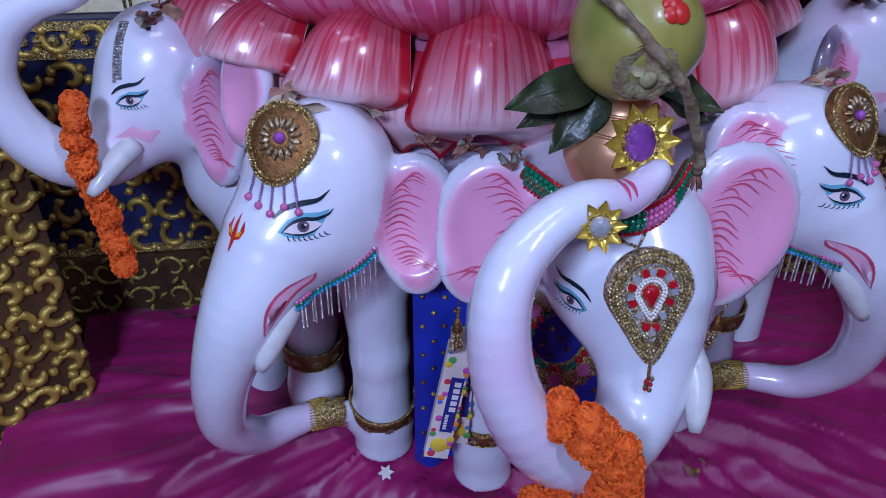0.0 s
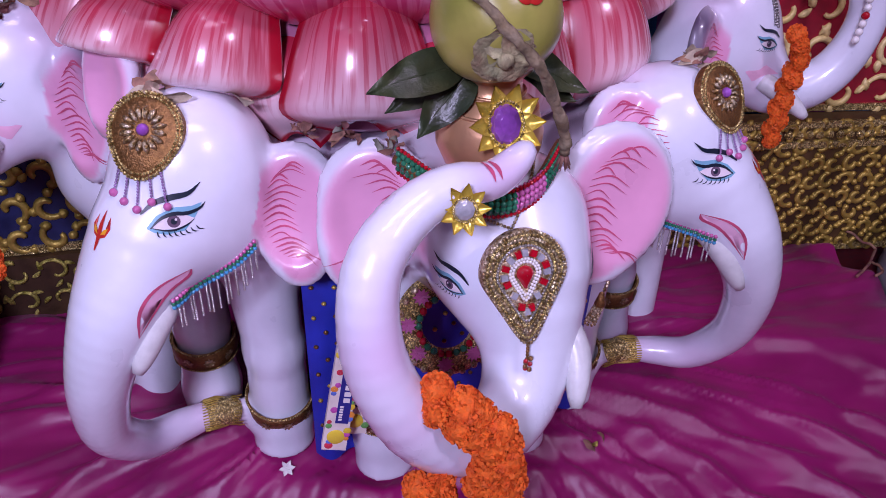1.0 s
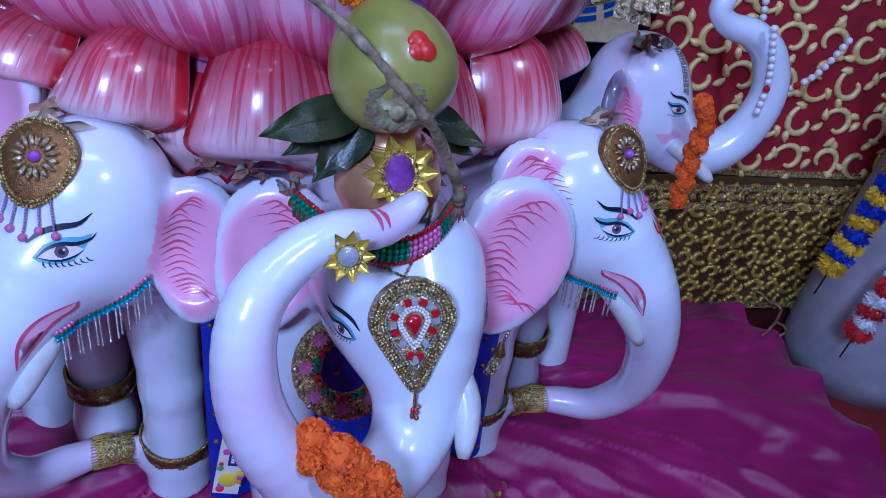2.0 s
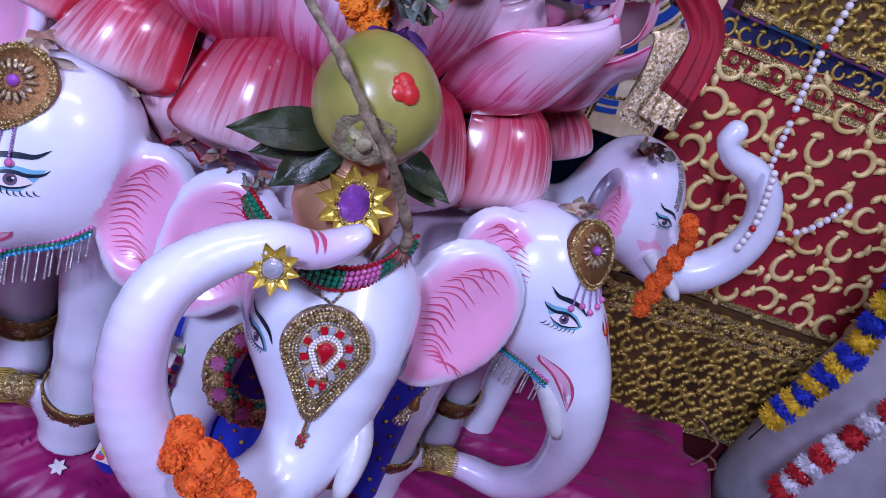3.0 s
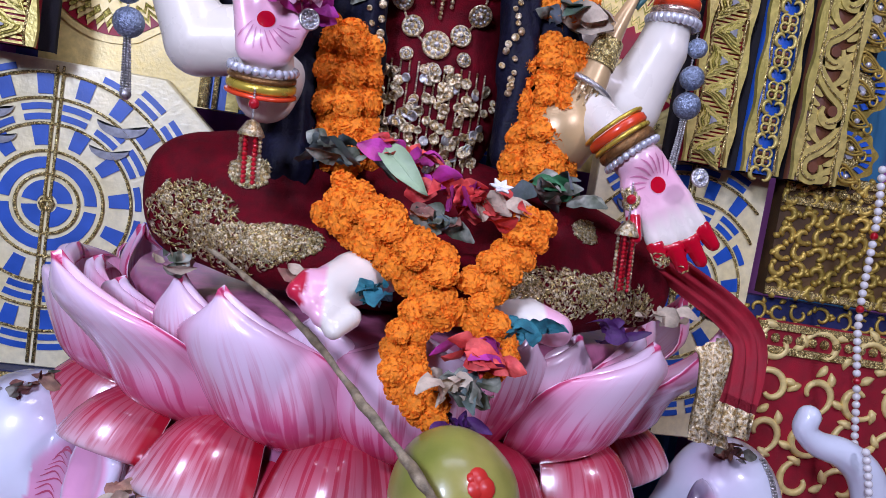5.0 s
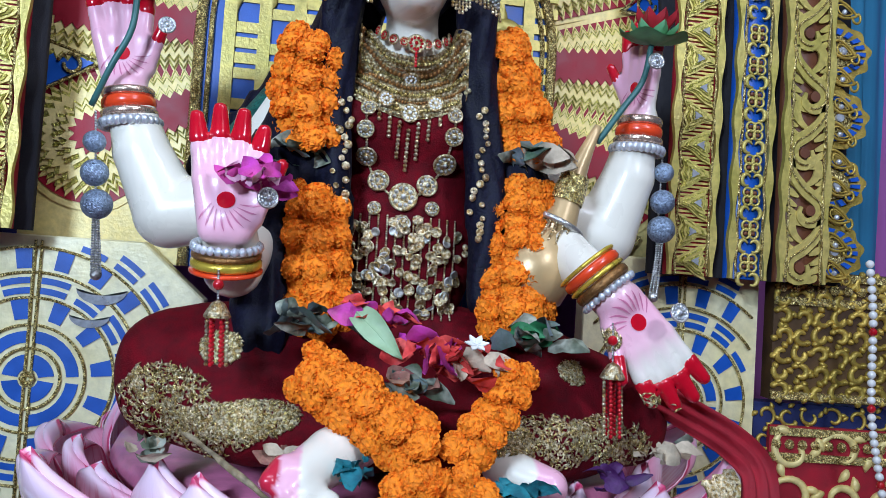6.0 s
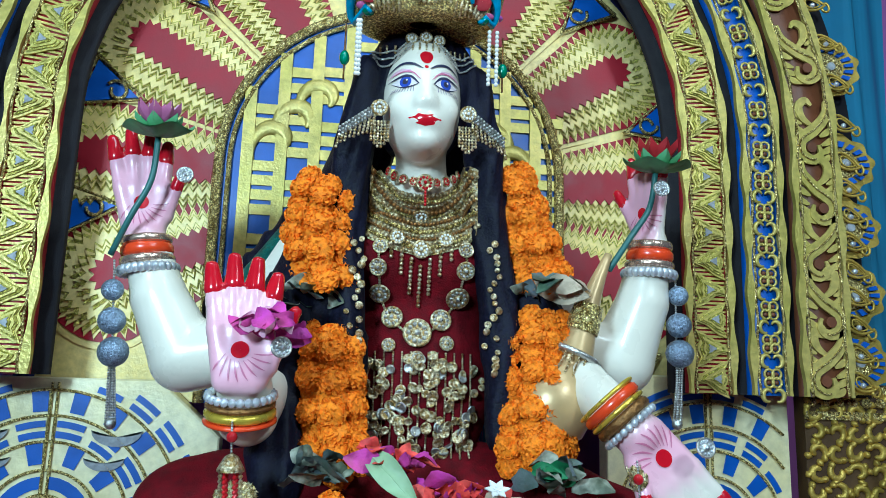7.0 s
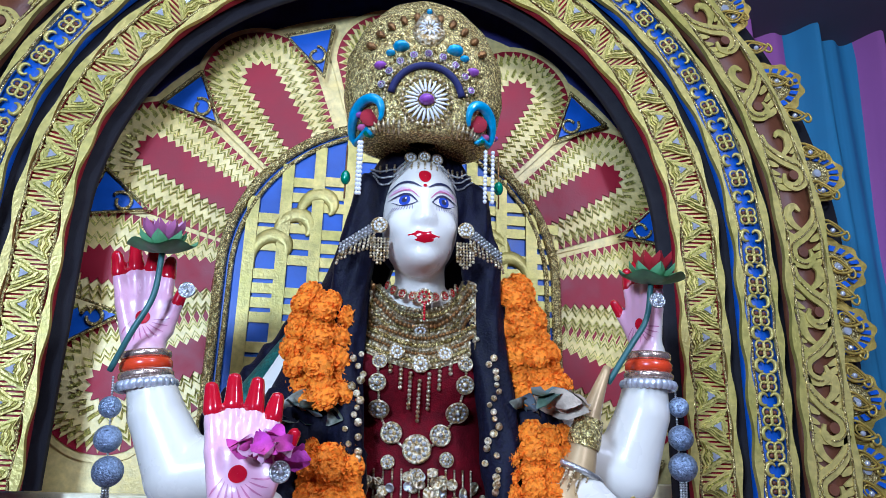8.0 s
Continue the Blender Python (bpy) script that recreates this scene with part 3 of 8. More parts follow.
E2 = elephant(dict(
    label="blue-white painted elephant statue with its trunk curled upward",
    face=(-0.05, -1, 0), head=(0.120, 0.865, 0.585), dome=(0.105, 0.118, 0.105),
    trunk=[((0.128, 0.80, 0.53), 0.090), ((0.128, 0.755, 0.455), 0.066), ((0.105, 0.715, 0.405), 0.054), ((0.055, 0.672, 0.392), 0.047), ((0.0, 0.645, 0.415), 0.043), ((-0.055, 0.63, 0.468), 0.040),
           ((-0.094, 0.63, 0.545), 0.037), ((-0.108, 0.64, 0.615), 0.034), ((-0.098, 0.66, 0.680), 0.031), ((-0.056, 0.69, 0.717), 0.028), ((-0.002, 0.715, 0.732), 0.025), ((0.046, 0.73, 0.726), 0.022), ((0.075, 0.745, 0.733), 0.020), ((0.094, 0.752, 0.746), 0.015)],
    body=[((0.12, 1.10, 0.50), (0.16, 0.22, 0.15), None), ((0.1, 1.32, 0.48), (0.2, 0.2, 0.17), None), ((0.11, 0.98, 0.56), (0.10, 0.12, 0.085), None)],
    legs=[[((-0.0, 1.03, 0.40), 0.06), ((-0.018, 1.03, 0.2), 0.05), ((-0.022, 1.03, 0.04), 0.055), ((-0.022, 1.02, -0.03), 0.057)],
          [((0.24, 1.03, 0.40), 0.06), ((0.25, 1.03, 0.2), 0.05), ((0.25, 1.03, 0.04), 0.055), ((0.25, 1.02, -0.03), 0.057)]],
    ears=[dict(c=(-0.046, 0.955, 0.565), r=(0.080, 0.102), n=(-0.22, -1, 0.3), up=(0.1, 0, 1), stroke=1, seed=8, skew=-0.015),
          dict(c=(0.322, 0.912, 0.566), r=(0.100, 0.112), n=(0.12, -1, 0.28), up=(0.30, 0, 1), stroke=-1, seed=9, skew=-0.025)],
    eyes=[dict(at=(0.028, 0.79, 0.548), n=(-0.72, -0.66, 0.15), up=(-0.25, 0, 1), s=0.021, side=-1), dict(at=(0.222, 0.79, 0.548), n=(0.75, -0.62, 0.15), up=(0.25, 0, 1), s=0.021, side=1)],
    tusks=[dict(pts=[(0.168, 0.76, 0.50), (0.182, 0.715, 0.46), (0.170, 0.672, 0.405)], r=0.018)],
    bloom=[(-0.10, 0.625, 0.6, 0.05, 0.75), (-0.06, 0.63, 0.66, 0.05, 0.5), (-0.08, 0.62, 0.5, 0.05, 0.7), (-0.01, 0.63, 0.42, 0.05, 0.5), (0.06, 0.72, 0.73, 0.05, 0.6), (0.03, 0.8, 0.43, 0.05, 0.5), (0.1, 0.98, 0.65, 0.1, 0.3)],
    marks=[dict(at=(0.045, 0.72, 0.745), n=(0, -0.5, 0.9), up=(0.8, 0.3, 0.2), line=[(-0.014, 0.004), (0, 0.006), (0.014, 0.004)], w=0.003, m=5),
           dict(at=(0.045, 0.72, 0.745), n=(0, -0.5, 0.9), up=(0.8, 0.3, 0.2), line=[(-0.014, -0.006), (0, -0.004), (0.014, -0.006)], w=0.003, m=5)],
))

SIDE_BACK = dict(
    label="blue-white painted elephant statue lifting its trunk high",
    face=(-0.94, -0.35, 0), head=(-0.545, 1.375, 0.682), dome=(0.11, 0.098, 0.115),
    trunk=[((-0.61, 1.34, 0.592), 0.072), ((-0.66, 1.305, 0.557), 0.056), ((-0.715, 1.27, 0.572), 0.046), ((-0.760, 1.25, 0.632), 0.041), ((-0.775, 1.24, 0.717), 0.037), ((-0.745, 1.24, 0.792), 0.034), ((-0.69, 1.24, 0.832), 0.029), ((-0.63, 1.24, 0.847), 0.024), ((-0.595, 1.24, 0.872), 0.020), ((-0.60, 1.24, 0.897), 0.022)],
    body=[((-0.34, 1.42, 0.46), (0.22, 0.17, 0.15), None), ((-0.15, 1.45, 0.44), (0.2, 0.2, 0.15), None)],
    legs=[[((-0.43, 1.34, 0.45), 0.06), ((-0.45, 1.34, 0.2), 0.05), ((-0.45, 1.34, -0.03), 0.056)], [((-0.45, 1.50, 0.45), 0.06), ((-0.46, 1.50, 0.2), 0.05), ((-0.46, 1.50, -0.03), 0.056)]],
    ears=[dict(c=(-0.455, 1.275, 0.627), r=(0.058, 0.105), n=(-0.62, -0.85, 0.1), up=(0.0, 0, 1), stroke=-1, seed=13, skew=0.0)],
    eyes=[dict(at=(-0.585, 1.285, 0.662), n=(-0.3, -0.93, 0.15), up=(0.05, 0, 1), s=0.021, side=1)],
    tusks=[dict(pts=[(-0.60, 1.275, 0.587), (-0.63, 1.235, 0.567), (-0.665, 1.20, 0.532)], r=0.017)],
    bloom=[(-0.45, 1.3, 0.78, 0.09, 0.6), (-0.6, 1.28, 0.6, 0.04, 0.5)],
    marks=[dict(at=(-0.59, 1.275, 0.602), n=(-0.3, -0.93, 0.1), up=(0, 0, 1), fill=[(-0.03, 0.0), (0, 0.02), (0.04, 0.01), (0.02, -0.012)], m=9)],
    dark_blots=[(-0.415, 1.26, 0.72, 0.045, 0.95), (-0.405, 1.25, 0.66, 0.035, 0.8)],
)
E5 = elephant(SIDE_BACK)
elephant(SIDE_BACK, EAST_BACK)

# ---- lotus throne ----
def petal_material(name, rim, base, mid, high, streak, rim_at):
    mt = bpy.data.materials.new(name)
    mt.use_nodes = True
    nt = mt.node_tree
    N, L = nt.nodes, nt.links
    b = N["Principled BSDF"]
    b.inputs["Roughness"].default_value, b.inputs["Coat Weight"].default_value, b.inputs["Coat Roughness"].default_value = 0.25, 0.5, 0.1

    def math_node(op, a, c=None, clamp=False):
        n = N.new("ShaderNodeMath")
        n.operation, n.use_clamp = op, clamp
        for k, s in enumerate((a, c)):
            if s is None:
                continue
            if isinstance(s, (int, float)):
                n.inputs[k].default_value = s
            else:
                L.new(s, n.inputs[k])
        return n.outputs[0]

    def ramp(src, lo, hi, to0=0.0, to1=1.0):
        n = N.new("ShaderNodeMapRange")
        n.interpolation_type = "SMOOTHSTEP"
        n.inputs["From Min"].default_value, n.inputs["From Max"].default_value = lo, hi
        n.inputs["To Min"].default_value, n.inputs["To Max"].default_value = to0, to1
        L.new(src, n.inputs["Value"])
        return n.outputs["Result"]

    def mix(fac, a, c):
        n = N.new("ShaderNodeMix")
        n.data_type = "RGBA"
        L.new(fac, n.inputs["Factor"])
        for key, s in (("A", a), ("B", c)):
            if isinstance(s, tuple):
                n.inputs[key].default_value = (*s, 1)
            else:
                L.new(s, n.inputs[key])
        return n.outputs["Result"]

    uv = N.new("ShaderNodeUVMap")
    uv.uv_map = "UVMap"
    sp = N.new("ShaderNodeSeparateXYZ")
    L.new(uv.outputs["UV"], sp.inputs[0])
    u, v = sp.outputs["X"], sp.outputs["Y"]
    info = N.new("ShaderNodeObjectInfo")
    across = math_node("ABSOLUTE", math_node("SUBTRACT", math_node("MULTIPLY", u, 2.0), 1.0))
    cb = N.new("ShaderNodeCombineXYZ")
    L.new(math_node("MULTIPLY", u, 27.0), cb.inputs[0])
    L.new(math_node("ADD", math_node("MULTIPLY", v, 1.6), math_node("MULTIPLY", across, 0.7)), cb.inputs[1])
    L.new(math_node("MULTIPLY", info.outputs["Random"], 40.0), cb.inputs[2])
    ns = N.new("ShaderNodeTexNoise")
    ns.inputs["Scale"].default_value, ns.inputs["Detail"].default_value = 1.0, 3.0
    L.new(cb.outputs[0], ns.inputs["Vector"])
    lines = ramp(ns.outputs["Fac"], 0.46, 0.58)
    soft = N.new("ShaderNodeTexNoise")
    soft.inputs["Scale"].default_value = 3.0
    L.new(cb.outputs[0], soft.inputs["Vector"])
    fade = ramp(math_node("ADD", v, math_node("MULTIPLY", soft.outputs["Fac"], 0.35)), 0.42, 0.98, 1.0, 0.0)
    body = mix(ramp(v, 0.05, 0.50), base, mid)
    glow = math_node("MULTIPLY", ramp(v, 0.30, 0.65), ramp(across, 0.35, 0.95, 1.0, 0.2))
    body = mix(glow, body, high)
    body = mix(math_node("MULTIPLY", math_node("MULTIPLY", lines, fade), 0.85), body, streak)
    edge = math_node("MAXIMUM", ramp(across, rim_at, rim_at + 0.05), ramp(v, 0.945, 0.975))
    body = mix(edge, body, rim)
    L.new(body, b.inputs["Base Color"])
    bp = N.new("ShaderNodeBump")
    bp.inputs["Strength"].default_value, bp.inputs["Distance"].default_value = 0.12, 0.004
    L.new(ns.outputs["Fac"], bp.inputs["Height"])
    L.new(bp.outputs["Normal"], b.inputs["Normal"])
    return mt


PETAL_UP = petal_material("upper_petal_paint", (0.60, 0.06, 0.15), (0.70, 0.07, 0.17), (0.82, 0.26, 0.41), (0.88, 0.64, 0.75), (0.64, 0.04, 0.14), 0.92)
# redder paint below, darkened as well for the shade under the upper petals
PETAL_LOW = petal_material("lower_petal_paint_and_shade", (0.46, 0.010, 0.025), (0.46, 0.02, 0.045), (0.66, 0.17, 0.22), (0.82, 0.56, 0.60), (0.50, 0.02, 0.05), 0.86)
LOTUS = V((0.04, 1.50, 0.0))


def petal(angle, half, profile, shape, bulge, tilt=0.0, thick=0.012, nu=23, nv=20, twist=0.0):
    """profile: (radius, height) along the petal; shape: share of the half angle along it."""
    prof, wide = curve(profile, nv), curve([(w,) for w in shape], nv)
    outer, inner = [], []
    for j in range(nv):
        r, z = prof[j]
        w = wide[j][0] * half
        ro, ri = [], []
        for i in range(nu):
            s = 2 * i / (nu - 1) - 1
            a = math.radians(angle + s * w + twist * (j / nv) ** 2)
            k = bulge * (1 - s * s) * math.sin(math.pi * min(1, 0.25 + 0.7 * j / nv))
            rr = r + k - bulge * 0.5
            zz = z - 0.03 * s * s * (j / nv) + tilt * s
            t = thick * (1 - 0.75 * abs(s) ** 6)
            ro.append(LOTUS + V((1.15 * rr * math.sin(a), -rr * math.cos(a), zz)))
            ri.append(LOTUS + V((1.15 * (rr - t) * math.sin(a), -(rr - t) * math.cos(a), zz + t * 0.4)))
        outer.append(ro)
        inner.append(ri)
    g = Geo()
    g.grid(outer)
    g.grid(inner, flip=True)
    n = nv - 1
    g.grid([outer[n], inner[n]])
    g.grid([[r[0] for r in outer], [r[0] for r in inner]], flip=True)
    g.grid([[r[-1] for r in outer], [r[-1] for r in inner]])
    return g


lotus = empty("lotus_throne", (LOTUS.x, LOTUS.y, 0.62), "pink and red painted plaster lotus throne", "lotus throne")
g = Geo()
g.lathe([(0.02, 0.60), (0.34, 0.60), (0.42, 0.64), (0.43, 0.72), (0.40, 0.80), (0.42, 0.90), (0.47, 0.98), (0.46, 1.0), (0.02, 1.0)], 64, 0, Matrix.Translation(LOTUS))
part("core", g, material("lotus_core_paint", (0.55, 0.16, 0.28), 0.35, vary=0.2, coat=0.3), lotus)
# outer petals: angle at the foot, lean of the tip, half width, reach and height of the tip
OUTER = [(-41, -10, 13.5, 0.59, 1.045), (-19.5, -8, 12.5, 0.535, 1.040), (2, -3, 12.5, 0.505, 1.025), (34, 7, 14.5, 0.545, 1.025), (58, 2, 13.5, 0.61, 1.085),
         (-68, -3, 14, 0.53, 0.985), (-94, 0, 14, 0.54, 1.0), (-122, 0, 14, 0.56, 1.05), (-150, 0, 14, 0.55, 1.05), (180, 0, 14, 0.55, 1.05), (152, 0, 14, 0.55, 1.05), (122, 0, 14, 0.57, 1.05), (92, 0, 14, 0.59, 1.06)]
for a, lean, hw, reach, top in OUTER:
    part("petal", petal(a, hw, [(0.395, 0.795), (0.455, 0.845), (0.485, 0.91), (0.60 * reach + 0.20, 0.985), (reach, top)], [0.60, 0.94, 1.06, 0.95, 0.06], 0.07, twist=lean), PETAL_UP, lotus)
for a, lean, hw, top in ((17, 3, 9, 1.022), (-36, -4, 11, 1.035), (-12, -3, 11, 1.025), (26, 4, 11, 1.025), (48, 4, 11, 1.03), (-56, 0, 12, 1.0), (-80, 0, 12, 1.0), (77, 0, 12, 1.05), (107, 0, 12, 1.04), (-108, 0, 12, 1.04), (140, 0, 12, 1.04), (-140, 0, 12, 1.04)):
    part("inner_petal", petal(a, hw, [(0.40, 0.83), (0.442, 0.91), (0.462, 0.98), (0.475, top)], [0.8, 1.0, 0.92, 0.10], 0.045, twist=lean), PETAL_UP, lotus)
for a, hw, low in ((-9, 11.5, 0.675), (18, 12, 0.650), (42, 12.5, 0.655), (67, 11, 0.735), (-31, 10.5, 0.715), (-51, 10, 0.745), (-74, 11, 0.70), (-98, 11, 0.68), (94, 11, 0.68), (120, 12, 0.68), (148, 12, 0.68), (176, 12, 0.68), (-124, 12, 0.68), (-152, 12, 0.68)):
    part("lower_petal", petal(a, hw, [(0.36, 0.85), (0.445, 0.825), (0.49, 0.55 * 0.80 + 0.45 * low), (0.50, 0.2 * 0.80 + 0.8 * low), (0.485, low)], [0.42, 0.80, 1.04, 1.06, 0.30], 0.075, twist=-5 if a < -20 else 0), PETAL_LOW, lotus)
for k in range(14):
    a = 5 + k * 25.7
    part("lower_petal", petal(a, 10.5, [(0.385, 0.78), (0.425, 0.74), (0.44, 0.68), (0.425, 0.63)], [0.75, 1.0, 0.9, 0.35], 0.04), PETAL_LOW, lotus)


# ---- goddess idol: skin, robe and hair in one mesh ----
def palm(c, up, normal, s, spread=0.16, thumb=1, curl=(0, 0, 0, 0)):
    """Chains of a plaster palm with straight fingers; thumb: side of the thumb along up x normal."""
    c, up, normal = np.array(c, float), unit(up), unit(normal)
    side = np.cross(up, normal)
    lines, nails = [], []
    for k in range(4):
        x = (k - 1.5) * 0.24
        d = unit(up + side * (k - 1.5) * spread + normal * curl[k])
        ln = (0.92, 1.05, 1.0, 0.78)[k] * s
        a = c + up * 0.35 * s + side * x * s
        lines.append(([c - up * 0.42 * s + side * x * 0.6 * s, a, a + d * ln * 0.5, a + d * ln], [0.18 * s, 0.16 * s, 0.135 * s, 0.10 * s]))
        nails.append(([a + d * ln * 0.66, a + d * ln * 1.04], [0.150 * s, 0.112 * s]))
    b = c + side * thumb * 0.38 * s - up * 0.2 * s
    d = unit(up * 0.85 + side * thumb * 0.42 + normal * 0.25)
    lines.append(([c - up * 0.4 * s + side * thumb * 0.15 * s, b, b + d * 0.5 * s, b + d * 0.85 * s], [0.2 * s, 0.16 * s, 0.12 * s, 0.09 * s]))
    nails.append(([b + d * 0.55 * s, b + d * 0.90 * s], [0.128 * s, 0.10 * s]))
    return lines, nails


def union(parts, k):
    def field(X, Y, Z):
        d = None
        for kind, *a in parts:
            e = chain(X, Y, Z, *a, 0.004) if kind == "c" else ellip(X, Y, Z, *a)
            d = e if d is None else smin(d, e, k)
        return d

    return field


PALMS = [
    ((-0.212, 1.035, 1.385), (-0.03, 0.12, 1), (0.05, -1, 0.1), 0.086, 1),
    ((-0.425, 1.31, 1.63), (-0.12, 0.0, 1), (0.1, -1, 0.1), 0.088, 1),
    ((0.345, 1.035, 1.262), (0.55, -0.15, -0.8), (-0.2, -0.9, 0.35), 0.086, 1),
    ((0.428, 1.25, 1.65), (-0.05, -0.1, 1), (-0.9, -0.35, 0.1), 0.078, -1),
]


def goddess():
    g = Geo()
    cols = []
    skin = np.array((0.80, 0.74, 0.62))
    blush = np.array((0.82, 0.42, 0.52))

    def put(field, lo, hi, step, m, tint=None):
        vs, fs = shell(field, lo, hi, step)
        n = len(g.v)
        g.add(vs.tolist(), fs.tolist(), m)
        c = np.tile(skin, (len(vs), 1)) if tint is None else tint(np.array(vs))
        cols.extend([(*q, 1) for q in c.tolist()])

    # head and neck
    hx = 0.020
    face = [("e", (hx, 1.185, 1.80), (0.064, 0.075, 0.102)), ("e", (hx, 1.165, 1.755), (0.052, 0.062, 0.062)), ("e", (hx, 1.130, 1.716), (0.022, 0.022, 0.016)),
            ("c", [(hx, 1.118, 1.815), (hx, 1.103, 1.774)], [0.007, 0.0095]), ("c", [(hx - 0.009, 1.108, 1.768), (hx + 0.009, 1.110, 1.770)], [0.0065, 0.0065]),
            ("e", (hx - 0.031, 1.135, 1.768), (0.022, 0.018, 0.02)), ("e", (hx + 0.031, 1.135, 1.768), (0.022, 0.018, 0.02)),
            ("e", (hx, 1.112, 1.742), (0.017, 0.010, 0.008)),
            ("c", [(hx + 0.005, 1.215, 1.74), (hx + 0.01, 1.235, 1.665)], [0.040, 0.043]), ("c", [(hx - 0.055, 1.255, 1.655), (hx + 0.075, 1.255, 1.655)], [0.04, 0.04])]
    put(union(face, 0.014), (-0.11, 1.07, 1.58), (0.15, 1.30, 1.92), 0.0042, 0)
    D = Decals(g, 0.0007)
    n0 = len(g.v)
    for sd in (-1, 1):
        D.aim((hx + sd * 0.031, 1.115, 1.803), (sd * 0.12, -1, 0), (0, 0, 1))
        s = 0.0215
        S = lambda pts: [(sd * s * x, s * y) for x, y in pts]  # noqa: E731
        D.fill(S([(-0.95, -0.2), (-0.5, 0.3), (0, 0.46), (0.5, 0.36), (1.05, 0.1), (0.5, -0.25), (0, -0.36), (-0.5, -0.34)]), 3, 1.0)
        D.disc(0, 0.05 * s, 0.42 * s, 4, 1.5)
        D.disc(0, 0.05 * s, 0.2 * s, 5, 2.0)
        D.disc(0.1 * s, 0.17 * s, 0.07 * s, 3, 2.4)
        D.stroke(S([(-1.0, -0.24), (-0.5, 0.32), (0, 0.5), (0.6, 0.4), (1.3, 0.25)]), 0.10 * s, 5, 2.0)
        D.stroke(S([(-0.95, -0.22), (-0.3, -0.38), (0.3, -0.36), (1.05, 0.1)]), 0.05 * s, 5, 2.0)
        D.stroke(S([(-1.1, 0.1), (-0.5, 0.72), (0.2, 0.85), (1.3, 0.6)]), 0.06 * s, 6, 1.6)
        D.fill(S([(-0.7, 0.62), (-0.3, 1.0), (0.3, 1.15), (0.9, 1.0), (1.25, 0.7), (0.7, 0.74), (0.2, 0.84), (-0.3, 0.76)]), 11, 0.8)
        D.stroke(S([(-1.2, 1.0), (-0.5, 1.42), (0.4, 1.5), (1.5, 0.85)]), 0.10 * s, 5, 2.0)
        for k in range(9):
            x = -0.6 + k * 0.18
            D.stroke(S([(x, -0.36), (x + 0.02 * k, -0.6), (x + 0.05 * k, -0.8)]), 0.025 * s, 7, 1.6, 5)
    D.aim((hx, 1.10, 1.742), (0, -1, 0), (0, 0, 1))
    D.fill([(-0.025, 0.002), (-0.010, 0.007), (-0.003, 0.005), (0.003, 0.005), (0.010, 0.007), (0.025, 0.002), (0.012, -0.008), (0.0, -0.011), (-0.012, -0.008)], 2, 1.2)
    D.aim((hx, 1.11, 1.85), (0, -1, 0.1), (0, 0, 1))
    D.fill([(0.010 * math.cos(a), 0.009 * math.sin(a) * (1.0 if math.sin(a) > 0 else 1.7)) for a in np.linspace(0, 2 * math.pi, 20)[:-1]], 2, 1.3)
    D.disc(0, -0.022, 0.003, 2, 1.3)
    cols.extend([(*skin, 1)] * (len(g.v) - n0))

    # arms and palms
    arms = [("c", [(-0.13, 1.30, 1.60), (-0.25, 1.30, 1.40), (-0.335, 1.31, 1.385), (-0.385, 1.31, 1.48), (-0.415, 1.31, 1.575)], [0.055, 0.055, 0.056, 0.044, 0.032]),
            ("c", [(-0.13, 1.30, 1.55), (-0.19, 1.24, 1.36), (-0.206, 1.10, 1.305), (-0.209, 1.045, 1.365)], [0.040, 0.040, 0.040, 0.033]),
            ("c", [(0.20, 1.29, 1.60), (0.31, 1.30, 1.42), (0.385, 1.28, 1.40), (0.418, 1.26, 1.50), (0.43, 1.25, 1.60)], [0.055, 0.055, 0.056, 0.044, 0.030]),
            ("c", [(0.20, 1.31, 1.56), (0.268, 1.27, 1.42), (0.283, 1.165, 1.36), (0.318, 1.045, 1.295)], [0.036, 0.038, 0.036, 0.033])]
    nails = []
    for c, u, nrm, s, th in PALMS:
        ln, nl = palm(c, u, nrm, s, 0.10, th)
        arms += [("c", a, b) for a, b in ln]
        nails += [("c", a, b) for a, b in nl]

    def pink_palm(P):
        col = np.tile(skin, (len(P), 1))
        for c, u, nrm, s, th in PALMS:
            q = P - np.array(c)
            d = np.linalg.norm(q - unit(u) * 0.35 * s, axis=1)
            w = (1 / (1 + np.exp((d - 1.05 * s) / (0.05 * s)))) * (1 / (1 + np.exp(-(q @ unit(nrm) - 0.02 * s) / (0.04 * s))))
            col = col * (1 - w[:, None]) + blush * w[:, None]
        return col

    for x0, x1 in ((-0.58, 0.03), (0.04, 0.6)):
        inside = lambda prims: [p for p in prims if x0 < np.mean([q[0] for q in p[1]]) < x1]  # noqa: E731
        put(union(inside(arms), 0.007), (x0, 0.93, 1.05), (x1, 1.40, 1.84), 0.0055, 0, pink_palm)
        put(union(inside(nails), 0.002), (x0, 0.93, 1.05), (x1, 1.40, 1.84), 0.0045, 2)
    D = Decals(g, 0.0007)
    n0 = len(g.v)
    for c, u, nrm, s, th in PALMS:
        D.aim(c, nrm, u)
        D.disc(0, 0.02 * s, 0.13 * s, 2, 1.6)
        for k in range(9):
            a = math.radians(205 + 16 * k)
            D.stroke([(0.22 * s * math.cos(a), 0.05 * s + 0.2 * s * math.sin(a)), (0.38 * s * math.cos(a + 0.2), 0.05 * s + 0.38 * s * math.sin(a + 0.2)), (0.5 * s * math.cos(a + 0.3), 0.05 * s + 0.5 * s * math.sin(a + 0.3))], 0.014 * s, 6, 1.3, 6)
    cols.extend([(*skin, 1)] * (len(g.v) - n0))

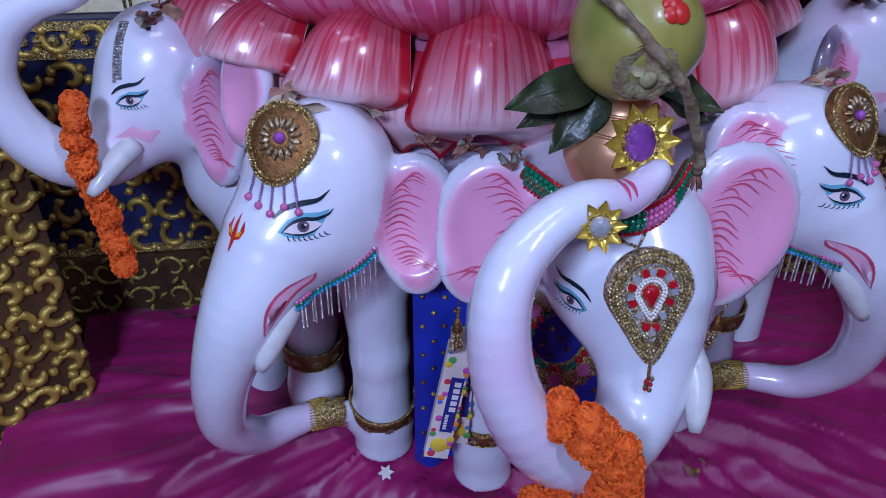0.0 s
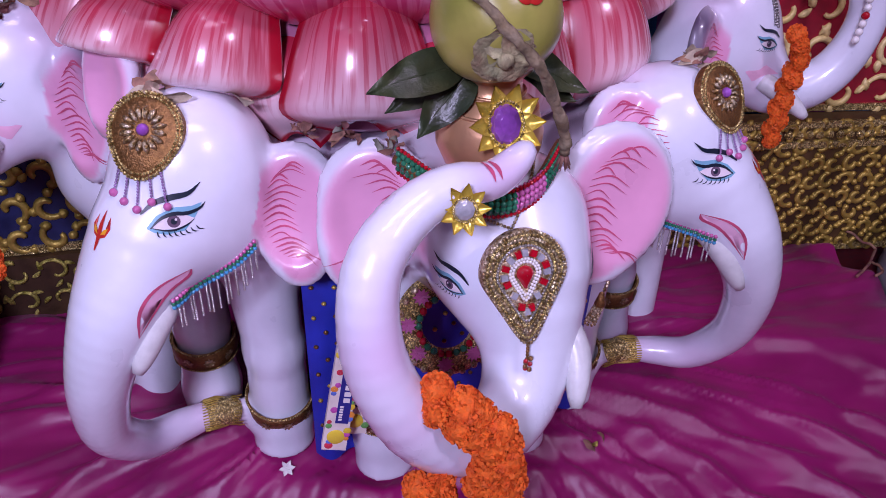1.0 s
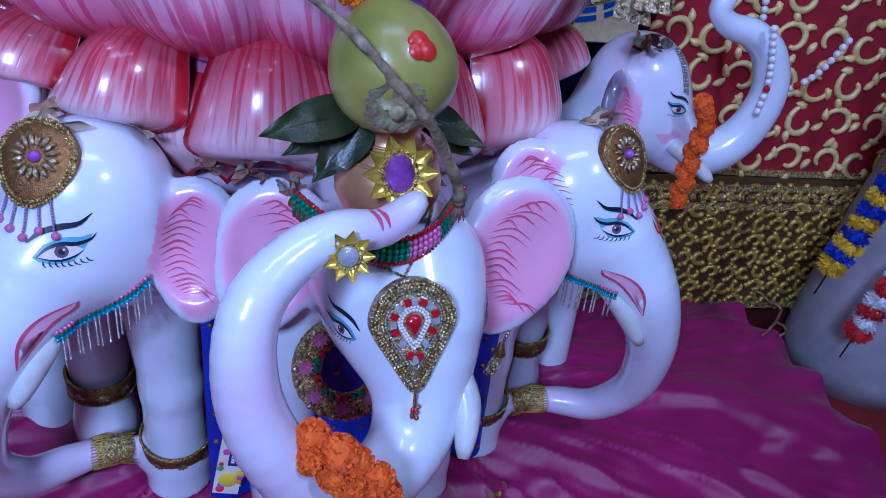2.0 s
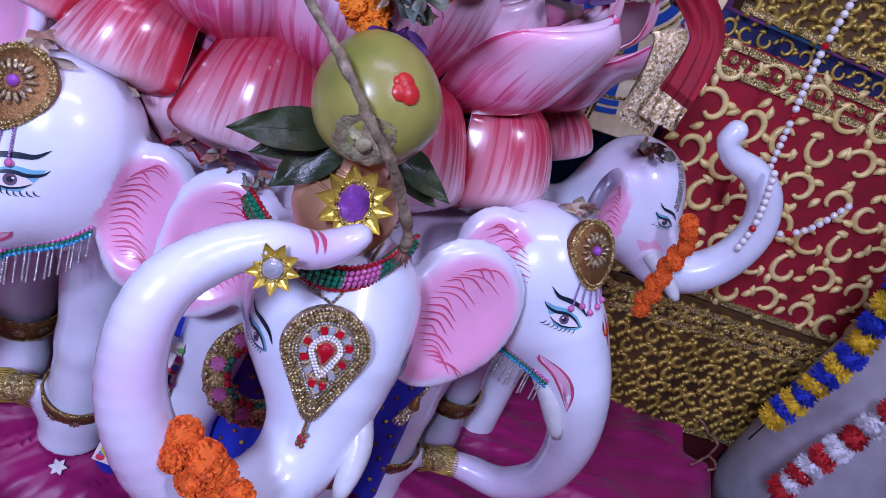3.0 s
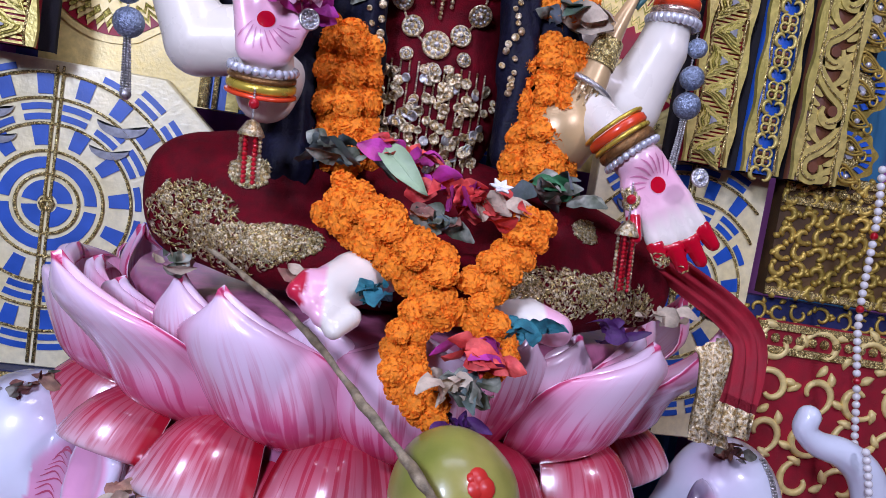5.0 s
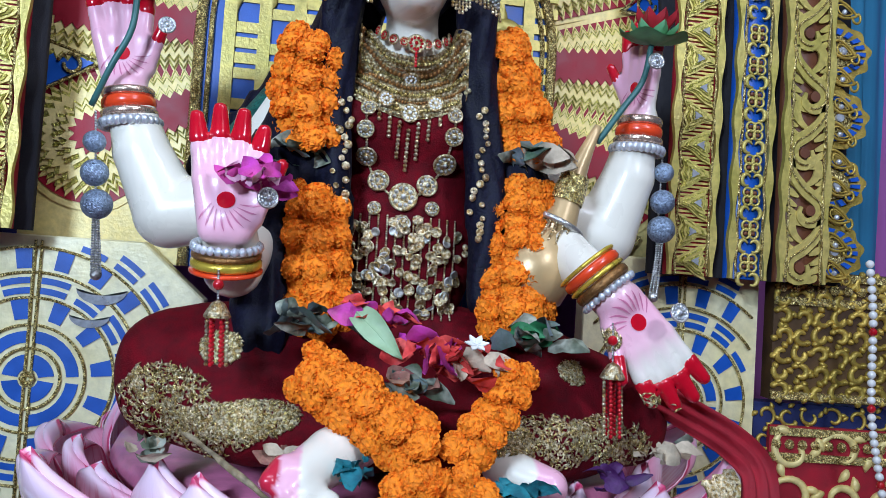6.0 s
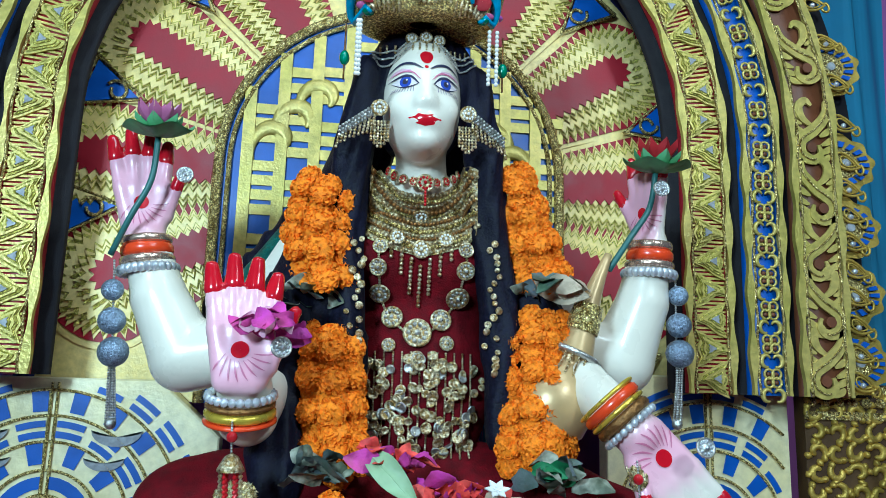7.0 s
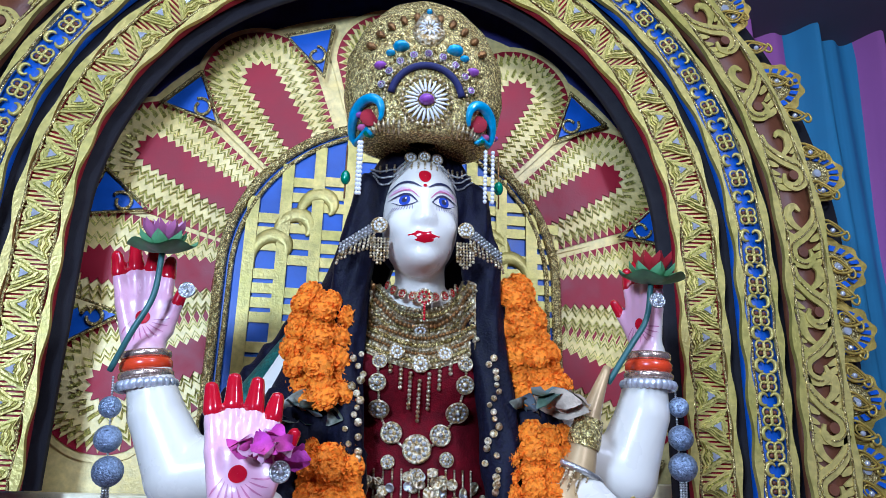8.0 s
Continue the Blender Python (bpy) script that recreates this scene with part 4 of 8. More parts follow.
    # feet of the folded legs
    toes = [("c", [(0.0, 1.06, 1.10), (-0.06, 0.98, 1.085), (-0.10, 0.925, 1.07)], [0.034, 0.034, 0.028])]
    toes += [("c", [(-0.115 + 0.018 * k, 0.925 - 0.004 * k, 1.085 - 0.012 * k), (-0.128 + 0.016 * k, 0.90 - 0.003 * k, 1.075 - 0.013 * k)], [0.014, 0.012]) for k in range(4)]
    toes += [("c", [(0.17, 1.03, 1.06), (0.22, 0.99, 1.05)], [0.03, 0.024])]
    put(union(toes, 0.008), (-0.2, 0.83, 0.98), (0.28, 1.15, 1.18), 0.0055, 0, lambda P: np.where(P[:, :1] < -0.120, np.array((0.55, 0.02, 0.05)), np.where((P[:, :1] < -0.095) | (P[:, :1] > 0.2), blush, skin)))

    # robe: blouse, waist and lap
    robe = [("e", (0.035, 1.30, 1.56), (0.15, 0.075, 0.16)), ("e", (0.04, 1.285, 1.35), (0.12, 0.075, 0.16)),
            ("e", (-0.025, 1.245, 1.555), (0.062, 0.05, 0.06)), ("e", (0.095, 1.245, 1.555), (0.062, 0.05, 0.06))]
    put(union(robe, 0.04), (-0.2, 1.14, 1.15), (0.26, 1.42, 1.76), 0.008, 8)
    lap = [("c", [(-0.03, 1.30, 1.16), (-0.18, 1.21, 1.16), (-0.285, 1.19, 1.16)], [0.11, 0.10, 0.082]), ("c", [(-0.285, 1.18, 1.12), (-0.16, 1.12, 1.09), (-0.02, 1.07, 1.09)], [0.07, 0.055, 0.045]),
           ("c", [(0.09, 1.30, 1.16), (0.26, 1.20, 1.14), (0.385, 1.18, 1.12)], [0.11, 0.10, 0.072]), ("c", [(0.385, 1.17, 1.10), (0.27, 1.11, 1.08), (0.10, 1.07, 1.08)], [0.066, 0.055, 0.045]),
           ("e", (0.04, 1.26, 1.08), (0.33, 0.16, 0.08))]
    base = union(lap, 0.03)
    put(lambda X, Y, Z: base(X, Y, Z) + 0.003 * np.sin(38 * X + 9 * Z) * np.sin(30 * Y + 20 * Z), (-0.46, 0.92, 0.96), (0.53, 1.46, 1.33), 0.008, 8)
    # teal sleeves and the dark veil at the back
    put(union([("c", [(-0.13, 1.31, 1.60), (-0.235, 1.32, 1.46)], [0.060, 0.060]), ("c", [(0.19, 1.31, 1.60), (0.275, 1.33, 1.47)], [0.055, 0.052])], 0.01), (-0.34, 1.10, 1.32), (0.40, 1.43, 1.72), 0.007, 9)

    # hair and veil
    def wavy(f):
        return lambda X, Y, Z: f(X, Y, Z) + 0.0028 * np.sin(150 * X + 3 * np.sin(16 * Z)) + 0.0022 * np.sin(230 * X + 160 * Y + 4 * np.sin(13 * Z))

    hair = [("e", (hx, 1.225, 1.83), (0.098, 0.085, 0.115)), ("c", [(-0.062, 1.19, 1.84), (-0.082, 1.20, 1.72), (-0.092, 1.205, 1.58), (-0.078, 1.19, 1.42), (-0.070, 1.175, 1.27)], [0.030, 0.032, 0.031, 0.030, 0.022]),
            ("c", [(0.102, 1.19, 1.84), (0.128, 1.20, 1.72), (0.142, 1.205, 1.58), (0.158, 1.19, 1.42), (0.158, 1.175, 1.28)], [0.030, 0.032, 0.031, 0.030, 0.022]),
            ("c", [(-0.05, 1.30, 1.8), (-0.12, 1.34, 1.6), (-0.16, 1.34, 1.35), (-0.17, 1.34, 1.18)], [0.05, 0.06, 0.06, 0.06]), ("c", [(0.09, 1.30, 1.8), (0.16, 1.34, 1.6), (0.22, 1.34, 1.35), (0.24, 1.34, 1.18)], [0.05, 0.06, 0.06, 0.06]),
            ("c", [(-0.12, 1.25, 1.59), (-0.175, 1.20, 1.42)], [0.050, 0.054]), ("c", [(0.18, 1.26, 1.58), (0.225, 1.22, 1.45)], [0.046, 0.044]), ("c", [(-0.15, 1.25, 1.46), (-0.172, 1.20, 1.32), (-0.168, 1.16, 1.21)], [0.045, 0.045, 0.05]), ("c", [(-0.14, 1.36, 1.66), (-0.30, 1.39, 1.47)], [0.035, 0.03]), ("c", [(0.22, 1.36, 1.66), (0.34, 1.39, 1.47)], [0.035, 0.03])]
    hf = wavy(union(hair, 0.012))
    cut = union([("e", (hx, 1.13, 1.782), (0.062, 0.085, 0.105))], 0.01)
    put(lambda X, Y, Z: -smin(-hf(X, Y, Z), cut(X, Y, Z), 0.008), (-0.38, 1.09, 1.08), (0.42, 1.46, 1.98), 0.0062, 10)
    g.col = cols + [(0, 0, 0, 1)] * (len(g.v) - len(cols))
    BLUEIRIS = material("blue_iris", (0.04, 0.08, 0.42), 0.2, bump=0)
    LINE = material("brow_line", (0.03, 0.03, 0.07), 0.35, bump=0)
    ROSE = material("rose_line", (0.60, 0.18, 0.30), 0.35, bump=0)
    LID = material("lid_pink", (0.72, 0.46, 0.56), 0.35, bump=0)
    LASH = material("lash_line", (0.28, 0.22, 0.34), 0.4, bump=0)
    TEAL = material("teal_brocade", (0.0, 0.055, 0.045), 0.5, 0.1, 0.5, 220, 0.6, 320, second=(0.015, 0.13, 0.10), mix_scale=60)
    return thing("goddess_statue", g, [SKIN, SKIN, NAIL, EYE_WHITE, BLUEIRIS, LINE, ROSE, LASH, ROBE, TEAL, HAIR, LID], "painted seated goddess statue in a dark red robe", "statue")


ROBE = material("embroidered_red_robe", (0.13, 0.001, 0.006), 0.8, 0.0, 0.3, 60, 0.5, 420, second=(0.085, 0.001, 0.005), mix_scale=10)
ROBE.node_tree.nodes["Principled BSDF"].inputs["Specular IOR Level"].default_value = 0.15
IDOL = goddess()

# ---- throne backdrop ----
def lobe_outline(r0, r1, half, d, zig, pitch, taper=0.60):
    """Horseshoe outline in (along, across), with saw teeth along its sides and round end."""
    h, end = half - d, r1 - d
    path = []
    straight = end - h
    n1 = max(2, int((straight - r0) / pitch) * 2)
    n2 = max(4, int(math.pi * h / pitch) * 2)
    path += [(r0 + (straight - r0) * k / n1, -h * (taper + (1 - taper) * k / n1)) for k in range(n1)]
    path += [(straight + h * math.cos(a), h * math.sin(a)) for a in np.linspace(-math.pi / 2, math.pi / 2, n2 + 1)]
    path += [(r0 + (straight - r0) * k / n1, h * (taper + (1 - taper) * k / n1)) for k in reversed(range(n1))]
    out = []
    for i, (p, q) in enumerate(path):
        if zig and 0 < i < len(path) - 1:
            a, b = path[i - 1], path[i + 1]
            dx, dy = b[0] - a[0], b[1] - a[1]
            ln = math.hypot(dx, dy) or 1
            s = zig if i % 2 else -zig * 0.25
            p, q = p + dy / ln * s, q - dx / ln * s
        out.append((p, q))
    return out


def polar(cx, cz, ang, pts):
    c, s = math.cos(math.radians(ang)), math.sin(math.radians(ang))
    return [(cx + p * c - q * s, cz + p * s + q * c) for p, q in pts]


BACK_Y = 1.75
CX, CZ = 0.012, 1.80
backdrop = empty("throne_backdrop", (CX, BACK_Y, 0.7), "tall gold foil throne back with petal shaped lobes", "throne back")
g = Geo()
arch = [(-0.78, 1.30)] + [(CX + 0.80 * math.cos(a), 1.86 + 0.86 * math.sin(a)) for a in np.linspace(math.pi, 0, 40)] + [(0.80, 1.30)]
g.plate(arch, BACK_Y + 0.022, 0.03)
PURPLE = material("purple_satin", (0.045, 0.03, 0.14), 0.45, 0, 0.3, 10, 0.3, 60, second=(0.02, 0.05, 0.20), mix_scale=5)
part("backing", g, PURPLE, backdrop, "dark purple cloth backing")
g = Geo()
g.plate([(CX - 0.745, 1.30)] + [(CX + 0.765 * math.cos(a), 1.82 + 0.765 * math.sin(a)) for a in np.linspace(math.pi, 0, 40)] + [(CX + 0.745, 1.30)], BACK_Y + 0.0165, 0.006)
part("gold_field", g, PALE, backdrop)
# olive layers put the shade between the raised pale teeth into colour
LAYERS = [(-0.012, PALE, 0.0), (0.004, REDBOARD, 0.0), (0.026, PALE, 0.019), (0.031, OLIVE, 0.014), (0.040, PALE, 0.015), (0.046, OLIVE, 0.010), (0.055, PALE, 0.012), (0.080, OLIVE, 0.013), (0.087, PALE, 0.014), (0.093, OLIVE, 0.010), (0.100, PALE, 0.012)]
for k, ang in enumerate((201, 177, 151, 123, 92, 61, 32, 4, -20)):
    lobe = None
    r1 = (0.80, 0.825, 0.815, 0.80, 0.79, 0.79, 0.79, 0.79, 0.76)[k]
    for j, (d, mt, zig) in enumerate(LAYERS):
        g = Geo()
        out = polar(CX, CZ, ang, lobe_outline(0.40, r1, 0.150, d, zig, 0.019))
        g.plate(out, BACK_Y + 0.012 - 0.0032 * j - 0.0009 * (k % 2), 0.004)
        if lobe is None:
            lobe = part("lobe", g, mt, backdrop, smooth=False)
        else:
            part("toothed_ring", g, mt, lobe, smooth=False)
    g = Geo()
    g.plate(polar(CX, CZ, ang, lobe_outline(0.41, r1 - 0.005, 0.044 + 0.105, 0.105, -0.011, 0.022, 0.9)), BACK_Y + 0.012 - 0.0032 * 11.4, 0.004)
    part("red_heart", g, REDBOARD, lobe, smooth=False)
    # blue corner piece between two lobes
    g = Geo()
    a2 = ang - 14
    g.plate(polar(CX, CZ, a2, [(0.735, -0.055), (0.735, 0.055), (0.62, 0.0)]), BACK_Y - 0.004, 0.01)
    g2 = part("corner_piece", g, BLUEBOARD, backdrop, smooth=False)
    g = Geo()
    ring = polar(CX, CZ, a2, [(0.742, -0.064), (0.742, 0.064), (0.60, 0.0), (0.742, -0.064)])
    g.tube([(x, BACK_Y - 0.006, z) for x, z in ring], 0.0055, 6)
    sc = polar(CX, CZ, a2, [(0.66 + 0.02 * math.cos(t) + 0.012 * t / 6, 0.020 * math.sin(t)) for t in np.linspace(0, 6, 14)])
    g.tube([(x, BACK_Y - 0.008, z) for x, z in sc], 0.004, 6)
    part("gold_edge", g, GLITTER, g2)


def arch_line(half, z0, rise, bottom, n=40, cx=CX):
    pts = [(cx - half, bottom + (z0 - bottom) * k / 8) for k in range(8)]
    pts += [(cx + half * math.cos(a), z0 + rise * math.sin(a)) for a in np.linspace(math.pi, 0, n)]
    return pts + [(cx + half, z0 + (bottom - z0) * k / 8) for k in range(1, 9)]


inner = empty("inner_arch_panel", (CX, BACK_Y, 1.3), "blue panel with gold ladder strips inside the arch", "panel")
g = Geo()
g.plate(arch_line(0.385, 1.84, 0.38, 1.30), BACK_Y - 0.03, 0.03)
part("board", g, BLUEBOARD, inner)
g = Geo()
for half, rad in ((0.395, 0.012), (0.372, 0.006)):
    g.tube([(x, BACK_Y - 0.036, z) for x, z in arch_line(half, 1.84, 0.38 + half - 0.385, 1.30)], rad, 8)
part("rope_border", g, GLITTER, inner, "braided gold rope border")
for col in range(10):
    x = CX - 0.335 + col * 0.0745
    top = 1.84 + 0.36 * math.sqrt(max(0.02, 1 - ((x - CX) / 0.385) ** 2))
    g = Geo()
    g.box((x, BACK_Y - 0.033, (1.3 + top) / 2), (0.027, 0.012, top - 1.3))
    part("upright", g, BANDFOIL, inner, smooth=False)
    g = Geo()
    z = 1.32
    while z < top - 0.03:
        if int(z * 30 + col) % 5:
            g.box((x + 0.037, BACK_Y - 0.031, z), (0.064, 0.008, 0.024))
        z += 0.039 if col % 2 else 0.034
    part("ladder_inlay", g, BANDFOIL, inner, smooth=False)["kind"] = "stuff"
for sx, sz in ((-1, 1.99), (1, 1.97)):
    g = Geo()
    for q in range(3):
        c = (CX + sx * (0.17 + 0.05 * q), sz - 0.055 * q)
        pts = [(c[0] + sx * (0.055 - 0.012 * t) * math.cos(t), BACK_Y - 0.045, c[1] + (0.06 - 0.012 * t) * math.sin(t)) for t in np.linspace(-0.6, 3.6, 22)]
        g.tube(pts, [0.003 + 0.016 * math.sin(math.pi * i / 21) for i in range(22)], 8)
    g.v = [(x, BACK_Y - 0.035 + (y - BACK_Y + 0.045) * 0.35, z) for x, y, z in g.v]
    part("leaf_scroll", g, BANDFOIL, inner, "curled gold leaf scroll")


# ---- arch bands ----
BAND_Y = 1.55
BCX = -0.014


def band_point(s, off):
    """s: 0 at the lower left end, 1 at the lower right; off: metres outward."""
    straight, half, wide = 0.55, 0.66, 0.657
    arc = math.pi * 0.67
    total = 2 * straight + arc
    d = s * total
    if d < straight:
        return V((BCX - wide - off, BAND_Y, 1.35 + d)), V((-1, 0, 0)), V((0, 0, 1))
    if d > straight + arc:
        return V((BCX + half + off, BAND_Y, 1.35 + total - d)), V((1, 0, 0)), V((0, 0, -1))
    a = math.pi - (d - straight) / 0.67
    rise = 0.645 + 0.075 * (1 - a / math.pi)
    half = wide if a > math.pi / 2 else half
    n = V((math.cos(a) * rise, 0, math.sin(a) * half)).normalized()
    return V((BCX + half * math.cos(a), BAND_Y, 1.90 + rise * math.sin(a))) + n * off, n, V((n.z, 0, -n.x))


BAND_LEN = 1.1 + math.pi * 0.67


def band_strip(g, o0, o1, y, thick=0.01, wob=0.0, m=0, n=180):
    rows = [[], [], [], []]
    for k in range(n + 1):
        s = k / n
        w = wob * math.sin(s * 150)
        (a, na, _), (b, nb, _) = band_point(s, o0 - w), band_point(s, o1 + w)
        for r, p, dy in zip(rows, (a, a, b, b), (y + thick, y, y, y + thick)):
            r.append(p + V((0, dy, 0)))
    g.grid(rows, m)


def on_band(s, off, pts, y):
    """2D points (along, outward) laid on the band at s."""
    p, n, t = band_point(s, off)
    return [tuple(p + t * a + n * b + V((0, y, 0))) for a, b in pts]


def flat(g, pts, thick, m=0):
    """A small plate from 3D points in a plane y = const, front towards -y."""
    n = len(pts)
    c = tuple(sum(p[k] for p in pts) / n for k in range(3))
    back = [(p[0], p[1] + thick, p[2]) for p in pts]
    g.add([c] + list(pts) + back, [(0, 1 + i, 1 + (i + 1) % n) for i in range(n)] + [(1 + i, 1 + n + i, 1 + n + (i + 1) % n, 1 + (i + 1) % n) for i in range(n)], m)


def ribbon(g, s, off, line, widths, y, thick=0.005, m=0):
    """A flat strip of cut foil along a 2D line on the band, thinner at its ends."""
    left, right = [], []
    for i, (a, b) in enumerate(line):
        p, q = line[max(i - 1, 0)], line[min(i + 1, len(line) - 1)]
        dx, dy = q[0] - p[0], q[1] - p[1]
        d = math.hypot(dx, dy) or 1
        left.append((a - dy / d * widths[i], b + dx / d * widths[i]))
        right.append((a + dy / d * widths[i], b - dx / d * widths[i]))
    L, R = on_band(s, off, left, y), on_band(s, off, right, y)
    g.grid([on_band(s, off, left, y + thick), L, R, on_band(s, off, right, y + thick)], m)


bands = empty("arch_bands", (BCX, BAND_Y, 1.35), "concentric gold foil arch bands with red and blue inlay", "throne arch")
g = Geo()
band_strip(g, -0.022, 0.45, 0.05, 0.02)
part("backing", g, BLACK, bands, "black cloth between the bands")
for name, mt, o0, o1 in (("red_band", REDBOARD, 0.0, 0.10), ("blue_band", BLUEBOARD, 0.142, 0.228), ("brown_band", BROWNBOARD, 0.262, 0.372)):
    g = Geo()
    band_strip(g, o0, o1, 0.012, 0.02)
    base = part(name, g, mt, bands)
    for e0, e1 in ((o0 - 0.004, o0 + 0.009), (o1 - 0.009, o1 + 0.004)):
        g = Geo()
        band_strip(g, e0, e1, 0.0, 0.012, 0.0035, 0, 300)
        part("gold_edge", g, BANDFOIL, base, smooth=False)
        mid = o0 + 0.013 if e0 < o0 else o1 - 0.013
        part("glitter_line", Geo().tube([band_point(k / 240, mid + 0.0015 * math.sin(k))[0] + V((0, 0.001, 0)) for k in range(241)], 0.0028, 6), GLITTER, base)
    if name == "red_band":
        n = int(BAND_LEN / 0.062)
        for k in range(n):
            s, sg = (k + 0.5) / n, 1 if k % 2 else -1
            g = Geo()
            fan = [(0.040, -0.036), (0.030, -0.012), (0.012, 0.012), (0.004, 0.037), (-0.008, 0.030), (-0.020, 0.006), (-0.034, -0.020), (-0.040, -0.036), (-0.018, -0.026), (0.0, -0.034), (0.018, -0.026)]
            for w, y, m in ((1.0, 0.002, 0), (0.80, -0.001, 1), (0.62, -0.004, 0), (0.40, -0.007, 1), (0.24, -0.010, 3)):
                pts = on_band(s, 0.05, [(w * p, sg * (w * q - 0.006 * (1 - w))) for p, q in fan], y)
                flat(g, pts if sg > 0 else pts[::-1], 0.006, m)
            part("leaf_piece", g, [BANDFOIL, OLIVE, BLUEBOARD, CRYSTAL], base, smooth=False)
        g = Geo()
        for k in range(n * 7):
            flat(g, on_band((k + 0.5) / (n * 7), 0.05, [(-0.0024, -0.036), (0.0024, -0.036), (0.0024, 0.036), (-0.0024, 0.036)], 0.007), 0.006)
        part("striped_inlay", g, BANDFOIL, base, smooth=False)["kind"] = "stuff"
    elif name == "blue_band":
        n = int(BAND_LEN / 0.072)
        for k in range(n):
            s = (k + 0.5) / n
            g = Geo()
            for q in range(4):
                a = math.pi / 4 + q * math.pi / 2
                c = (0.0125 * math.cos(a), 0.0125 * math.sin(a))
                ring = on_band(s, 0.185, [(c[0] + 0.0105 * math.cos(t), c[1] + 0.0105 * math.sin(t)) for t in np.linspace(0, 2 * math.pi, 11)], 0.002)
                g.tube(ring, 0.0030, 6)
                flat(g, on_band(s, 0.185, [(c[0] + 0.0045 * math.cos(t), c[1] + 0.0045 * math.sin(t)) for t in np.linspace(0, 2 * math.pi, 8)[:-1]], 0.001), 0.01, 1)
            for sg in (-1, 1):
                lf = on_band(s + 0.5 / n, 0.185 + sg * 0.013, [(0.013 * math.cos(t), sg * 0.011 * math.sin(t)) for t in np.linspace(-0.5, 4.2, 12)], 0.003)
                g.tube(lf, [0.002 + 0.0035 * math.sin(math.pi * i / 11) for i in range(12)], 6)
            part("quatrefoil", g, [BANDFOIL, BROWNBOARD], base)
    else:
        n = int(BAND_LEN / 0.128)
        for k in range(n):
            s, sg = (k + 0.5) / n, 1 if k % 2 else -1
            g = Geo()
            comma = curve([(-0.084, -0.040), (-0.050, -0.034), (-0.016, -0.004), (0.012, 0.034), (0.044, 0.034), (0.058, 0.008), (0.044, -0.014), (0.022, -0.010)], 34)
            ribbon(g, s, 0.317, [(a, sg * b) for a, b in comma], [0.004 + 0.011 * math.sin(math.pi * min(1, 0.12 + 0.9 * i / 33)) for i in range(34)], 0.001)
            tail = curve([(-0.020, -0.006), (-0.042, 0.022), (-0.070, 0.030), (-0.086, 0.012), (-0.074, -0.002)], 18)
            ribbon(g, s, 0.317, [(a, sg * b) for a, b in tail], [0.003 + 0.007 * math.sin(math.pi * i / 17) for i in range(18)], 0.003)
            for q in range(5):
                x0, y0 = -0.030 + 0.021 * q, -0.040 + 0.006 * abs(q - 2)
                lf = curve([(x0 - 0.010, y0 - 0.008), (x0, y0), (x0 + 0.010, y0 + 0.015 + 0.003 * q)], 7)
                ribbon(g, s, 0.317, [(a, sg * b) for a, b in lf], [0.001 + 0.0065 * math.sin(math.pi * (0.08 + 0.86 * i / 6)) for i in range(7)], 0.004)
            for q in range(4):
                x0, y0 = -0.052 + 0.017 * q, 0.048 - 0.004 * q
                lf = curve([(x0 - 0.012, y0), (x0, y0 - 0.004), (x0 + 0.006, y0 - 0.020)], 6)
                ribbon(g, s, 0.317, [(a, sg * b) for a, b in lf], [0.001 + 0.005 * math.sin(math.pi * (0.08 + 0.86 * i / 5)) for i in range(6)], 0.005)
            part("scroll", g, BANDFOIL, base, "flat cut gold foil acanthus scroll", smooth=False)
            g = Geo()
            line = on_band(s, 0.317, [(a, sg * b) for a, b in comma], -0.001)
            g.tube(line[:26], 0.0022, 5)
            part("glitter_vein", g, GLITTER, base)
            g = Geo()
            disc = on_band(s, 0.317, [(0.030 + 0.012 * math.cos(t), sg * (0.010 + 0.012 * math.sin(t))) for t in np.linspace(0, 2 * math.pi, 15)[:-1]], -0.003)
            flat(g, disc if sg > 0 else disc[::-1], 0.006, 0)
            part("brown_disc", g, BROWNBOARD, base, smooth=False)
# scalloped outer border
n = int(BAND_LEN / 0.15)
for k in range(n):
    s = (k + 0.5) / n
    g = Geo()
    rim = [(0.076 * math.cos(a) * (1 + 0.05 * math.cos(11 * a)), 0.115 * math.sin(a) * (1 + 0.05 * math.cos(11 * a)) - 0.01) for a in np.linspace(0, math.pi, 44)]
    flat(g, on_band(s, 0.375, rim, 0.022 + 0.002 * (k % 2)), 0.01, 0)
    for a0 in np.linspace(0.25, math.pi - 0.25, 9):
        flat(g, on_band(s, 0.375, [(r * 0.62 * math.cos(a), r * math.sin(a)) for r, a in ((0.066, a0 - 0.09), (0.066, a0 + 0.09), (0.088, a0 + 0.09), (0.088, a0 - 0.09))], 0.016), 0.006, 1)
    flat(g, on_band(s, 0.375, [(0.036 * math.cos(a), 0.056 * math.sin(a)) for a in np.linspace(0, math.pi, 14)], 0.015), 0.007, 2)
    flat(g, on_band(s, 0.40, [(0.010 * math.cos(a), 0.010 * math.sin(a)) for a in np.linspace(0, 2 * math.pi, 11)[:-1]], 0.009), 0.006, 3)
    part("scallop", g, [GOLD, BLUEBOARD, GLITTER, CRYSTAL], bands, smooth=False)
